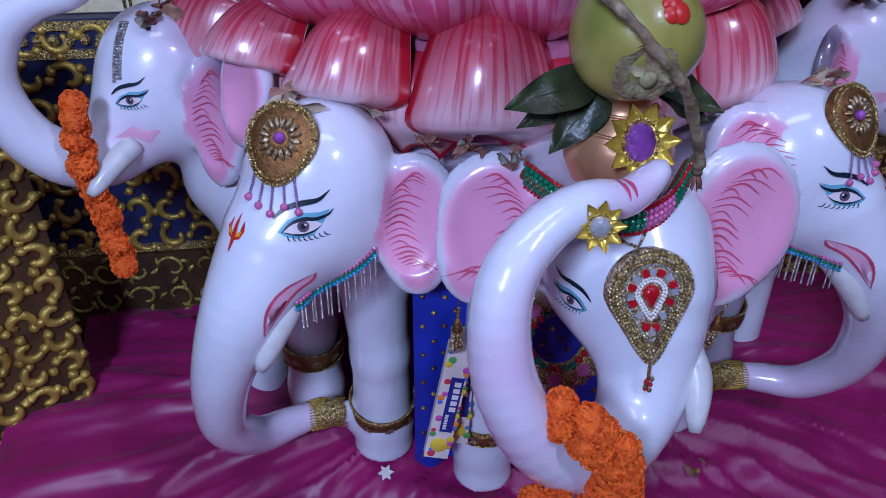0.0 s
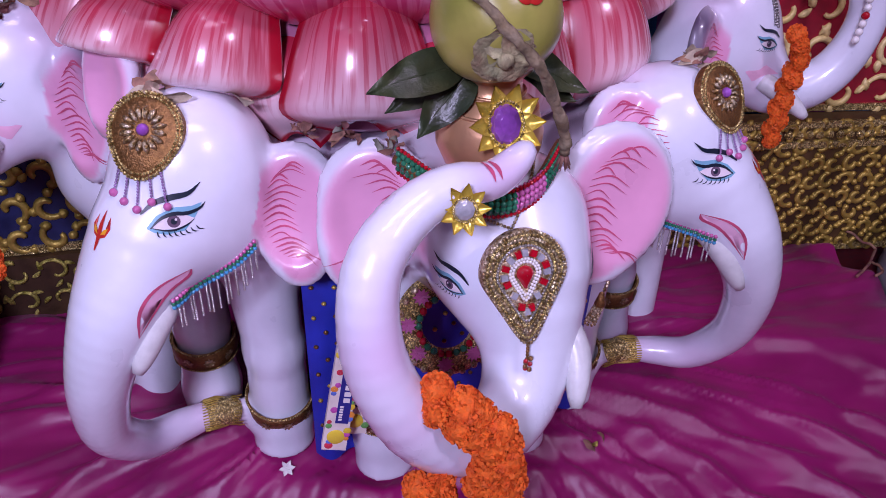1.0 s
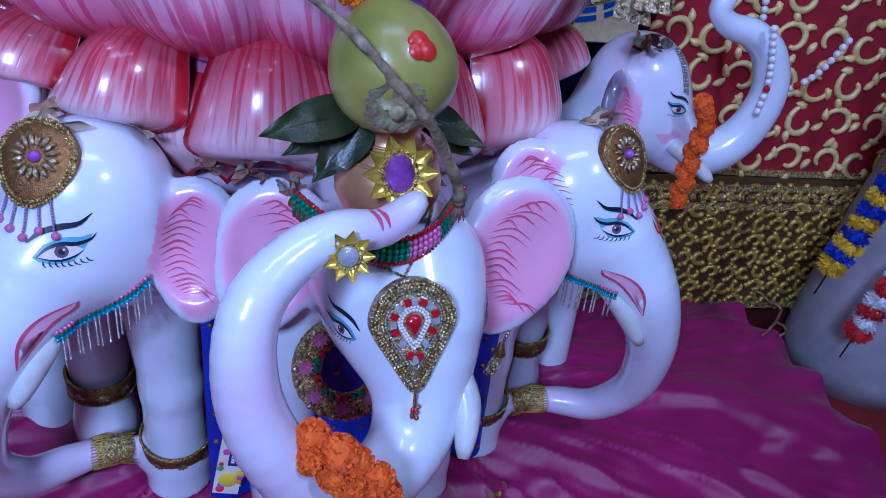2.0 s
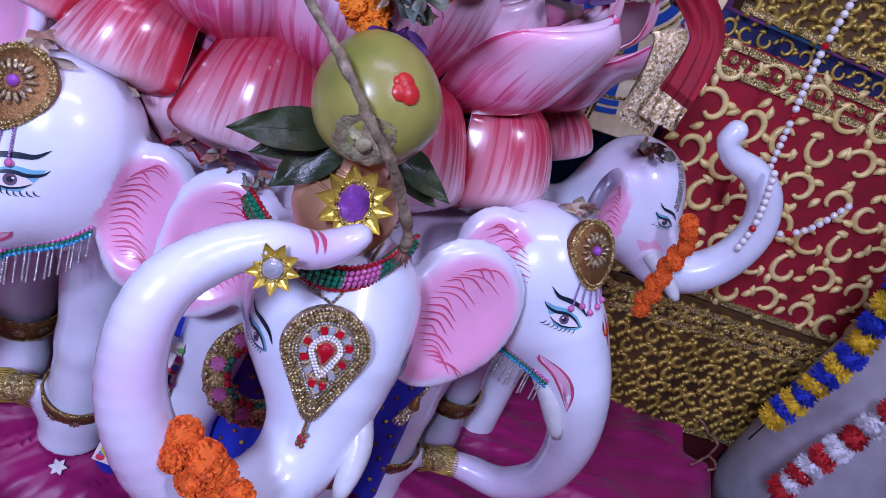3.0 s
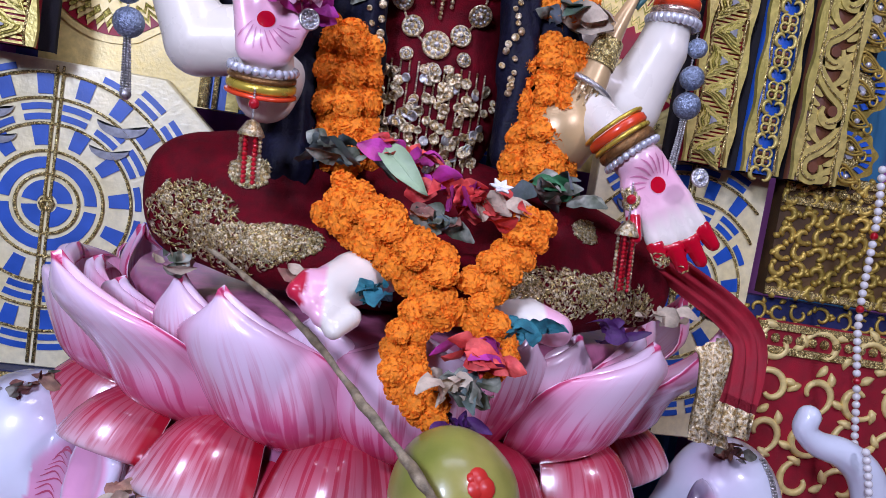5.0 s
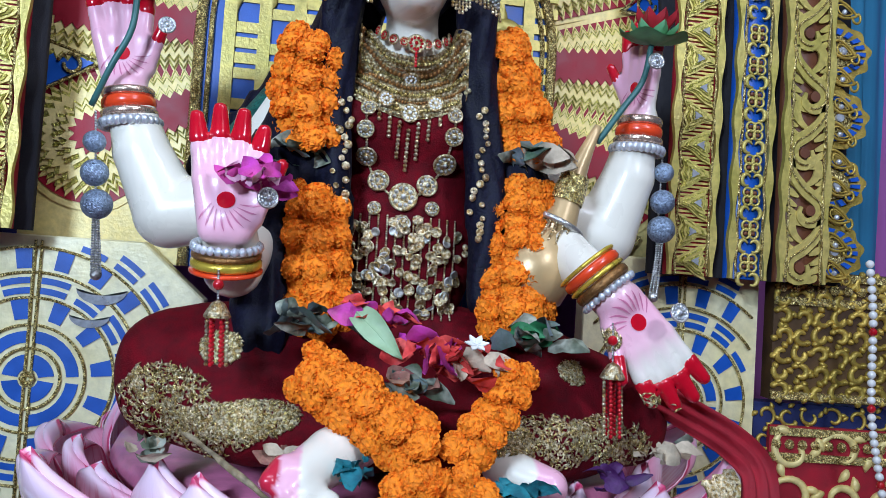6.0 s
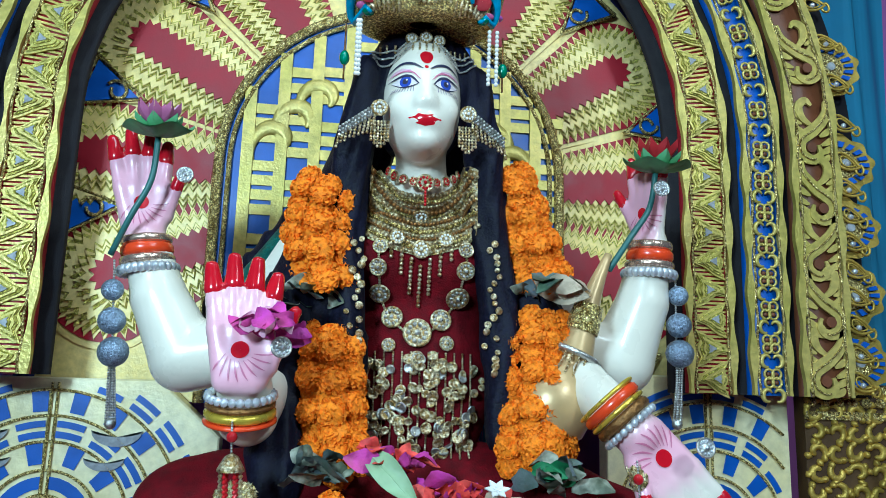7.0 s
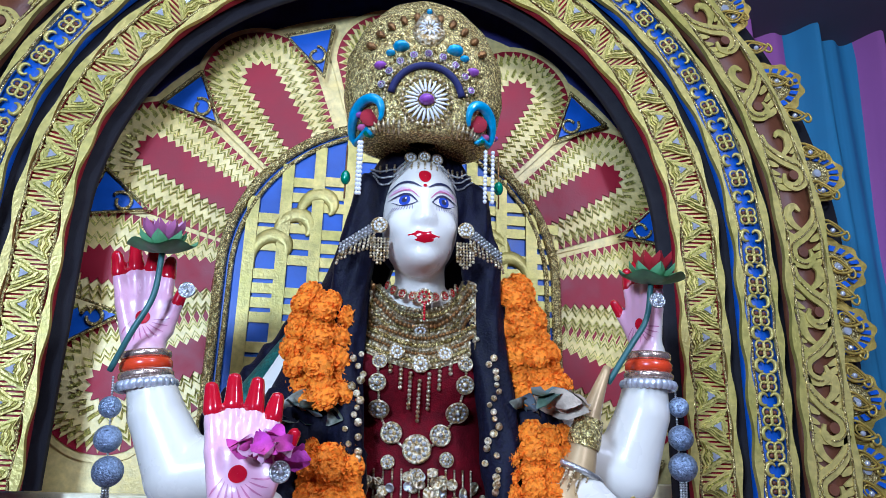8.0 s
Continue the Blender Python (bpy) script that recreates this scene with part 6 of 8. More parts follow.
def coconut():
    th = empty("green_coconut", (0.065, 0.825, 0.83), "green coconut with a dry calyx resting on the pot", "coconut")
    ax = V((-0.14, -0.93, -0.33)).normalized()
    m = basis((0.073, 0.822, 0.880), ax)
    prof = [(0.0005 if k in (0, 24) else 0.074 * math.sin(math.pi * k / 24) * (1 + 0.06 * math.cos(math.pi * k / 24)), -0.075 * math.cos(math.pi * k / 24)) for k in range(25)]
    g = Geo()
    rows = []
    for r, z in prof:
        rows.append([m @ V((r * (1 + 0.035 * math.cos(3 * a + 0.5)) * math.cos(a), r * (1 + 0.035 * math.cos(3 * a + 0.5)) * math.sin(a), z)) for a in np.linspace(0, 2 * math.pi, 40)[:-1]])
    g.grid(rows, closed_u=True)
    part("husk", g, COCO, th)
    HUSK = material("coconut_calyx", (0.34, 0.33, 0.17), 0.8, 0, 0.45, 60, 0.8, 200, second=(0.20, 0.13, 0.07), mix_scale=40)
    for k in range(7):
        a = 2 * math.pi * k / 7
        g = Geo()
        rows = []
        for j in range(6):
            t = j / 5
            w = 0.021 * math.sin(math.pi * (0.2 + 0.72 * t))
            rows.append([m @ (Matrix.Rotation(a, 3, "Z") @ V((0.006 + 0.030 * t, s * w, 0.0745 - 0.0065 * t * t + 0.004 * math.sin(5 * t + k)))) for s in (-1, -0.3, 0.4, 1)])
        g.grid(rows)
        g.grid([[p - ax * 0.004 for p in r] for r in rows], flip=True)
        part("calyx_lobe", g, HUSK, th)
    part("stem_scar", Geo().ball(m @ V((0, 0, 0.076)), 0.010, 12, 6), HUSK, th)
    g = Geo()
    for dx, dz, r in ((0.012, 0.048, 0.011), (0.018, 0.036, 0.012), (0.008, 0.034, 0.010), (0.004, 0.046, 0.006)):
        p = m.translation + V((dx, 0, dz))
        d = (p + V((0, -0.055, 0)) - m.translation).normalized()
        q = m.translation + d * 0.0735
        g.lathe([(0.0003, 0.0022), (r * 0.7, 0.0016), (r, -0.001)][::-1], 14, 0, basis(q, d))
    part("vermilion_mark", g, REDP, th, "smeared vermilion mark")
    return th


coconut()


def leaf_blade(root, tip, width, sag, roll=0.0, name="mango_leaf", mt=None, label="dark green mango leaf tucked into the pot", cat="leaf", grp="mango leaves"):
    root, tip = V(root), V(tip)
    d = (tip - root)
    side = d.normalized().cross(V((0.1, -0.9, 0.4))).normalized()
    side = Matrix.Rotation(roll * 0.25, 3, d.normalized()) @ side
    nrm = side.cross(d.normalized())
    rows = []
    for j in range(15):
        t = j / 14
        c = root + d * t - V((0, 0, sag * t * t)) + nrm * 0.006 * math.sin(6 * t)
        w = width * math.sin(math.pi * (0.06 + 0.94 * t) ** 0.85) if t < 1 else 0.0005
        rows.append([c + side * w * s + nrm * (0.3 * w * s * s + 0.002 * math.sin(14 * t + 4 * s)) for s in (-1, -0.6, -0.2, 0, 0.2, 0.6, 1)])
    g = Geo()
    g.grid(rows)
    g.grid([[p - nrm * 0.0012 for p in r] for r in rows], flip=True)
    g.tube([r[3] - nrm * 0.0004 for r in rows], [0.0018 * (1 - 0.8 * j / 14) for j in range(15)], 5)
    return thing(name, g, mt or LEAF, label, cat, grp)


for tip, w, sag, roll in (((-0.075, 0.80, 0.83), 0.026, 0.02, 0.9), ((-0.015, 0.815, 0.755), 0.026, 0.01, 1.0), ((-0.045, 0.86, 0.775), 0.022, 0.015, 0.8), ((0.205, 0.83, 0.80), 0.021, 0.02, -0.8), ((0.195, 0.84, 0.765), 0.02, 0.0, -1.0), ((0.02, 0.95, 0.80), 0.022, 0.01, 0.2)):
    leaf_blade((0.085 + 0.25 * (tip[0] - 0.085), 0.85, 0.812), tip, w, sag, roll)


def branch():
    th = empty("dry_branch", (-0.255, 1.10, 1.078), "thin dry twig leaning across the lotus and coconut", "branch")
    line = curve([(-0.275, 1.12, 1.092), (-0.19, 1.045, 1.055), (-0.105, 0.96, 1.012), (-0.03, 0.83, 0.962), (0.02, 0.745, 0.928), (0.058, 0.722, 0.888), (0.092, 0.725, 0.852), (0.125, 0.75, 0.80), (0.152, 0.775, 0.752), (0.160, 0.785, 0.725)], 70)
    rng = random.Random(5)
    pts = [V(p) + V((rng.uniform(-1, 1), rng.uniform(-1, 1), rng.uniform(-1, 1))) * 0.0009 for p in line]
    g = Geo().tube(pts, [0.0030 + 0.0038 * (i / 69) ** 0.8 + 0.0010 * math.sin(i * 0.9) + 0.0010 * rng.random() for i in range(70)], 10)
    part("stem", g, BARK, th)
    g = Geo()
    for k in range(16):
        a = rng.uniform(0, 6.28)
        g.tube([pts[-2], pts[-1] + V((0.010 * math.cos(a), 0.010 * math.sin(a), -0.014 - 0.012 * rng.random()))], [0.003, 0.0006], 5)
    part("frayed_end", g, DRY, th)["kind"] = "stuff"
    return th


branch()


def jewel_band():
    th = empty("jewel_band", (0.08, 0.79, 0.67), "band of green and ruby beads below the pot", "bead band")
    line = curve([(-0.03, 0.86, 0.70), (0.015, 0.805, 0.682), (0.075, 0.782, 0.668), (0.135, 0.80, 0.675), (0.19, 0.855, 0.70)], 41)
    for k in range(5):
        seg = line[k * 8 : k * 8 + 9]
        g = Geo()
        for row in range(5):
            a = -0.9 + row * 0.55
            string(g, [V(p) + V((0, -0.013 * math.cos(a), 0.014 * math.sin(a))) for p in seg], 0.0042, 0)
        part("bead_block", g, (GEMG, PINKBEAD, GEMG, PINKBEAD, GEMG)[k], th)
    g = Geo()
    for dz in (-0.017, 0.016):
        string(g, [V(p) + V((0, -0.008, dz)) for p in line], 0.003)
    g.tube([V(p) for p in line], 0.010, 10, 1)
    part("bead_edge", g, [GEMR, BRONZE], th)
    return th


jewel_band()


def collar():
    th = empty("beaded_collar", (0.05, 0.92, 0.31), "gold glitter collar with red and green stones", "collar")
    c = V((0.062, 0.915, 0.375))
    m = basis(c, (-0.1, -0.95, 0.3))
    arc = np.linspace(math.radians(95), math.radians(345), 30)
    g = Geo()
    rows = [[m @ V((r * math.cos(a), r * 1.05 * math.sin(a), h)) for a in arc] for r, h in ((0.040, -0.004), (0.042, 0.003), (0.060, 0.006), (0.082 , 0.003), (0.084, -0.004))]
    g.grid(rows, flip=True)
    plate = part("plate", g, GLITTER, th)
    for r, mats in ((0.046, (GEMG, GEMR)), (0.078, (ANTIQUE, ANTIQUE))):
        for k in range(16):
            a = math.radians(100 + 15.5 * k)
            part("stone", Geo().ball(m @ V((r * math.cos(a), r * 1.05 * math.sin(a), 0.006)), 0.0062, 8, 5), mats[(k // 2) % 2], plate)
    for a in (130, 175, 220, 265, 310):
        a = math.radians(a)
        mm = m @ Matrix.Translation((0.063 * math.cos(a), 0.066 * math.sin(a), 0.007))
        part("flower", leafy(10, 0.014, 0.003, 0, 0.1, mm), PINKBEAD, plate)
    return th


collar()


def ear_tassel(top, end, name_label):
    th = empty("ear_tassel", top, name_label, "tassel", "ear tassels")
    a, b = V(top), V(end)
    part("hook", Geo().tube([a + V((0, 0, 0.012)), a + V((0.003, -0.003, 0.004)), a, a.lerp(b, 0.2)], 0.0012, 6), BRONZE, th)
    mid = a.lerp(b, 0.45)
    part("cap", Geo().lathe([(0.0005, 0.012), (0.004, 0.008), (0.006, 0.0), (0.0095, -0.012), (0.009, -0.014)][::-1], 14, 0, Matrix.Translation(mid)), BRONZE, th)
    part("shaft", string(Geo(), [a.lerp(b, 0.15), mid], 0.0035), ANTIQUE, th)
    g = Geo()
    for k in range(8):
        an = k * 0.785
        d = V((0.009 * math.cos(an), 0.007 * math.sin(an), 0))
        string(g, [mid + V((0, 0, -0.012)) + d * 0.8, b + d], 0.0027)
    part("bead_fringe", g, ANTIQUE, th)
    return th


ear_tassel((-0.092, 0.945, 0.445), (-0.098, 0.935, 0.355), "dark gold bead tassel hanging from the ear")
ear_tassel((0.318, 0.885, 0.45), (0.288, 0.875, 0.365), "dark gold bead tassel hanging from the ear")


# ---- blue cloth and incense boxes ----
def blue_skirt():
    mt = material("blue_print_cloth", (0.012, 0.035, 0.42), 0.55, 0.0, 0.15, 20, 0.2, 400)
    g = Geo()
    rows = []
    for j in range(16):
        z = -0.02 + j * 0.031
        rows.append([V((x, 1.105 - 0.09 * max(0, 1 - ((x - 0.1) / 0.36) ** 2) + 0.016 * math.sin(x * 62 + 0.5 * math.sin(z * 9)) * (1.1 - j / 16), z)) for x in np.linspace(-0.150, 0.40, 150)])
    g.grid(rows)
    g.grid([[p + V((0, 0.004, 0)) for p in r] for r in rows], flip=True)
    th = empty("blue_cloth", (0.1, 1.1, 0), "royal blue cloth with small gold motifs behind the legs", "cloth")
    part("sheet", g, mt, th)
    rng = random.Random(2)
    g = Geo()
    for j in range(1, 15):
        for i in range(4, 146, 5):
            p = rows[j][i]
            if (i // 5 + j) % 2:
                g.ball(p + V((0, -0.002, 0)), 0.0048, 6, 4, (i + j) % 3 == 0, 0.8)
    part("motif_print", g, [BRONZE, GOLD], th)["kind"] = "stuff"
    return th


blue_skirt()


def incense_box(c, up, label, dark):
    th = empty("incense_box", c, label, "incense box", "incense boxes")
    u = V(up).normalized()
    n = V((-0.12, -1, 0.1))
    m = basis(c, n, u)
    CARD = material("printed_card", (0.78, 0.70, 0.62), 0.35, 0, 0.1, 30, 0.05, 200)
    g = Geo().box((0, 0, 0), (0.042, 0.235, 0.02))
    part("carton", Geo().join(g, m), CARD, th, smooth=False)
    panel = material("blue_label", (0.02, 0.03, 0.22), 0.35, bump=0)
    part("label_panel", Geo().join(Geo().box((0.006, 0.0, 0.0106), (0.022, 0.115, 0.001)), m), panel, th, smooth=False)
    g = Geo()
    for k in range(5):
        g.box((0.008, 0.044 - 0.013 * k, 0.0114), (0.011, 0.009, 0.0008))
    for k in range(6):
        g.box((0.002, -0.022 - 0.0055 * k, 0.0114), (0.006, 0.0035, 0.0008))
    part("letter_bar", Geo().join(g, m), PEARL, th, "plain white bars", smooth=False)
    cols = [(0.7, 0.05, 0.08), (0.1, 0.4, 0.1), (0.8, 0.6, 0.05), (0.6, 0.1, 0.4), (0.85, 0.3, 0.05), (0.1, 0.2, 0.6)]
    mats = [material("print_" + n2, c2, 0.35, bump=0) for n2, c2 in zip(("red", "green", "yellow", "pink", "orange", "blue"), cols)]
    rng = random.Random(11 + dark)
    for k in range(26):
        x, y = rng.choice((-0.015, -0.010, 0.018)), -0.108 + 0.216 * k / 25
        w = rng.uniform(0.004, 0.008)
        g = Geo().lathe([(0.0003, 0.0007), (w * 0.8, 0.0006), (w, 0.0)][::-1], 9, 0, Matrix.Translation((x, y, 0.0102)))
        part("printed_spot", Geo().join(g, m), mats[(k * 5 + dark) % 6], th)
    part("seal", Geo().join(Geo().lathe([(0.0003, 0.0011), (0.014, 0.001), (0.0155, 0.0)][::-1], 20, 0, Matrix.Translation((0.0, -0.088, 0.0104))), m), mats[2], th, "yellow oval seal")
    return th


incense_box((-0.104, 0.958, 0.225), (0.19, 0.06, 1), "upright printed incense stick box between the elephants", 0)
incense_box((-0.078, 0.990, 0.225), (0.05, 0.06, 1), "second printed incense stick box leaning behind", 2)


# ---- marigolds ----
def marigold_mesh(seed, mt, name):
    rng = random.Random(seed)
    g = Geo()
    R, rings, seg = 0.0195, 8, 14
    rows = []
    for j in range(rings + 1):
        th = math.pi * j / rings
        rows.append([V((math.sin(th) * math.cos(a), math.sin(th) * math.sin(a), -0.72 * math.cos(th))) * R * rng.uniform(0.84, 1.0) for a in (2 * math.pi * i / seg for i in range(seg))])
    rows[0], rows[-1] = [sum(rows[0], V()) / seg] * seg, [sum(rows[-1], V()) / seg] * seg
    g.grid(rows, closed_u=True)
    for k in range(230):
        z = rng.uniform(-0.9, 1)
        a = rng.uniform(0, 2 * math.pi)
        q = math.sqrt(max(0, 1 - z * z))
        n = V((q * math.cos(a), q * math.sin(a), 0.75 * z)).normalized()
        t = n.orthogonal().normalized()
        t = Matrix.Rotation(rng.uniform(0, 6.28), 3, n) @ t
        b = n.cross(t)
        p = V((n.x, n.y, n.z * 0.78)) * R * rng.uniform(0.86, 0.95)
        s = R * rng.uniform(0.10, 0.15)
        g.add([p - t * s, p + t * s, p + t * s * 1.1 + n * s * 1.1 + b * s * 0.6, p + n * s * 1.35 + b * s * 0.9, p - t * s * 1.1 + n * s * 1.1 + b * s * 0.6], [(0, 1, 2, 3, 4)])
    return g.mesh(name, [mt], False)


MG = [marigold_mesh(k, MARIGOLD if k < 3 else MARIDEEP, "marigold") for k in range(5)]


def garland(label, spots, size=1.0, deep=False, seed=1, flat_to=None):
    """spots: (place, direction of the stalk). Each flower is a part."""
    c = spots[0][0]
    th = empty("marigold_garland", c, label, "flower garland", "marigold garlands")
    rng = random.Random(seed)
    line = [V(p) for p, d in spots]
    for p, d in spots:
        s = size * rng.uniform(0.9, 1.12)
        q = V(d).to_track_quat("Z", "Y").to_matrix().to_4x4()
        m = Matrix.Translation(V(p)) @ q @ Matrix.Rotation(rng.uniform(0, 6.28), 4, "Z") @ Matrix.Diagonal((s, s, s * 0.82, 1))
        ob = new("marigold", rng.choice(MG[3:]) if deep else rng.choice(MG[:3]))
        ob.parent = th
        ob.matrix_parent_inverse = Matrix.Translation(th.location).inverted()
        ob.matrix_basis = m
    return th


def rope(pts, n, cols, spread, toward, seed, dir_=None, back=0.6):
    """Flower places in n rows of cols round a line."""
    rng = random.Random(seed)
    line = curve(pts, n)
    out = []
    for i, p in enumerate(line):
        a, b = V(line[max(i - 1, 0)]), V(line[min(i + 1, n - 1)])
        d = (b - a).normalized()
        side = d.cross(V(toward)).normalized()
        for c in range(cols):
            s = (c - (cols - 1) / 2)
            q = V(p) + side * s * spread + V(toward).normalized() * (-abs(s) * spread * back + 0.008 * (i % 2)) + d * (0.010 * (c % 2)) + V((rng.uniform(-1, 1), rng.uniform(-1, 1), rng.uniform(-1, 1))) * 0.003
            out.append((tuple(q), tuple(V(toward) * 0.7 + side * s * 0.6 + d * rng.uniform(-0.5, 0.2))))
    return out


F = (0, -1, 0.1)
garland("thick orange marigold garland over the shoulder", rope([(-0.116, 1.175, 1.655), (-0.132, 1.165, 1.59), (-0.118, 1.16, 1.505)], 8, 3, 0.034, F, 1), 1.05, seed=1)
garland("thick orange marigold garland over the shoulder", rope([(0.168, 1.20, 1.70), (0.195, 1.19, 1.62), (0.226, 1.185, 1.53)], 8, 3, 0.030, F, 2), 1.05, seed=2)
garland("orange marigold garland hanging to the lap", rope([(-0.102, 1.155, 1.425), (-0.097, 1.14, 1.34), (-0.084, 1.13, 1.24)], 9, 3, 0.031, F, 3), 1.05, seed=3)
garland("orange marigold garland hanging to the lap", rope([(0.215, 1.165, 1.46), (0.214, 1.14, 1.35), (0.208, 1.12, 1.25)], 9, 4, 0.031, F, 4), 1.05, seed=4)
garland("orange marigold garland lying across the lap", rope([(-0.100, 1.005, 1.185), (-0.047, 0.98, 1.164), (-0.002, 0.955, 1.138), (0.036, 0.94, 1.115)], 8, 3, 0.027, (0, -0.9, 0.4), 5) + rope([(0.170, 0.995, 1.197), (0.140, 0.957, 1.152), (0.103, 0.937, 1.112)], 5, 2, 0.027, (0, -0.9, 0.4), 15), 0.95, seed=5)
garland("orange marigold loop hanging over the lotus petals", rope([(0.066, 0.93, 1.078), (0.024, 0.92, 1.056), (0.007, 0.91, 1.012), (0.022, 0.895, 0.977), (0.047, 0.885, 0.955)], 10, 2, 0.022, F, 6) + rope([(0.09, 0.92, 1.075), (0.118, 0.91, 1.05), (0.128, 0.91, 1.02)], 4, 2, 0.02, F, 7) + [((0.07, 0.868, 0.918), F), ((0.088, 0.866, 0.914), F)], 0.85, seed=6)
garland("deep orange marigold garland wound round the trunk", rope([(-0.045, 0.60, 0.535), (-0.01, 0.585, 0.515), (0.02, 0.58, 0.485), (0.03, 0.585, 0.445), (0.025, 0.59, 0.40)], 7, 2, 0.026, (0, -0.9, 0.3), 8) + rope([(-0.045, 0.60, 0.40), (-0.045, 0.605, 0.34), (-0.04, 0.61, 0.27), (-0.03, 0.615, 0.2)], 9, 2, 0.024, F, 9) + rope([(0.042, 0.595, 0.40), (0.045, 0.60, 0.34), (0.042, 0.61, 0.27), (0.035, 0.615, 0.2)], 9, 2, 0.022, F, 10), 1.0, True, 7)
garland("deep orange marigold string hanging from the raised trunk", rope([(-0.660, 1.222, 0.68), (-0.668, 1.222, 0.62), (-0.664, 1.222, 0.545), (-0.655, 1.222, 0.46), (-0.648, 1.222, 0.38)], 14, 1, 0.02, F, 11), 1.12, True, 8)
garland("deep orange marigold string hanging from the raised trunk", rope([(0.832, 1.222, 0.70), (0.852, 1.222, 0.655), (0.843, 1.222, 0.605), (0.838, 1.222, 0.545), (0.836, 1.222, 0.485)], 12, 1, 0.02, F, 12), 1.0, True, 9)


# ---- crumpled petals, leaves and dried flowers ----
def crumple(name, label, c, size, n, mats, seed, cat="flowers", flatness=0.6):
    rng = random.Random(seed)
    g = Geo()
    for k in range(n):
        a, el = rng.uniform(0, 6.28), rng.uniform(-0.3, 1.2)
        d = V((math.cos(a) * math.cos(el), math.sin(a) * math.cos(el), math.sin(el) * flatness))
        base = V(c) + V((rng.uniform(-1, 1), rng.uniform(-1, 1), rng.uniform(-0.5, 0.5) * flatness)) * size * 0.45
        side = d.orthogonal().normalized()
        side = Matrix.Rotation(rng.uniform(0, 6.28), 3, d) @ side
        nn = d.cross(side)
        ln, w = size * rng.uniform(0.5, 0.95), size * rng.uniform(0.14, 0.30)
        m = rng.randrange(len(mats))
        rows = []
        for j in range(6):
            t = j / 5
            ww = w * math.sin(math.pi * (0.1 + 0.86 * t))
            q = base + d * ln * t + nn * ln * 0.25 * math.sin(3 * t + k) - V((0, 0, 0.2 * ln * t * t))
            rows.append([q + side * ww * s + nn * (0.5 * ww * s * s * math.sin(k) + ww * 0.25 * math.sin(9 * t + 5 * s + k)) for s in (-1, -0.4, 0.3, 1)])
        g.grid(rows, m)
        g.grid([[p - nn * 0.0006 for p in r] for r in rows], m, flip=True)
    return thing(name, g, mats, label, cat)


ROSEF = material("magenta_petal", (0.55, 0.05, 0.25), 0.6, 0, 0.3, 60, 0.3, 300, second=(0.42, 0.03, 0.30), mix_scale=30)
REDF = material("red_petal", (0.62, 0.03, 0.03), 0.6, 0, 0.3, 60, 0.3, 300, second=(0.75, 0.10, 0.08), mix_scale=30)
PURF = material("purple_petal", (0.07, 0.01, 0.10), 0.6, 0, 0.3, 60, 0.3, 300)
TEALF = material("teal_cloth", (0.01, 0.12, 0.16), 0.6, 0, 0.3, 60, 0.4, 300, second=(0.02, 0.20, 0.22), mix_scale=30)
CREAM = material("cream_petal", (0.60, 0.48, 0.34), 0.7, 0, 0.25, 60, 0.4, 300)
WILT = material("wilted_leaf", (0.10, 0.12, 0.07), 0.6, 0, 0.4, 60, 0.4, 200, second=(0.30, 0.30, 0.24), mix_scale=30)
for k, (c, s, n) in enumerate((((-0.325, 1.06, 0.735), 0.065, 9), ((-0.235, 1.09, 0.735), 0.06, 9), ((-0.07, 1.01, 0.672), 0.03, 9), ((-0.02, 0.965, 0.670), 0.03, 9), ((-0.13, 1.05, 0.665), 0.028, 9), ((0.515, 1.06, 0.728), 0.045, 10), ((-0.53, 1.33, 0.79), 0.05, 12), ((0.735, 1.32, 0.79), 0.05, 14), ((0.18, 0.97, 0.665), 0.03, 8))):
    crumple("dried_flower", "dried brown flowers lying on the elephant's back", c, s, n, [DRY, CREAM] if k < 2 or k == 5 else [DRY, WILT, DRY], 20 + k)
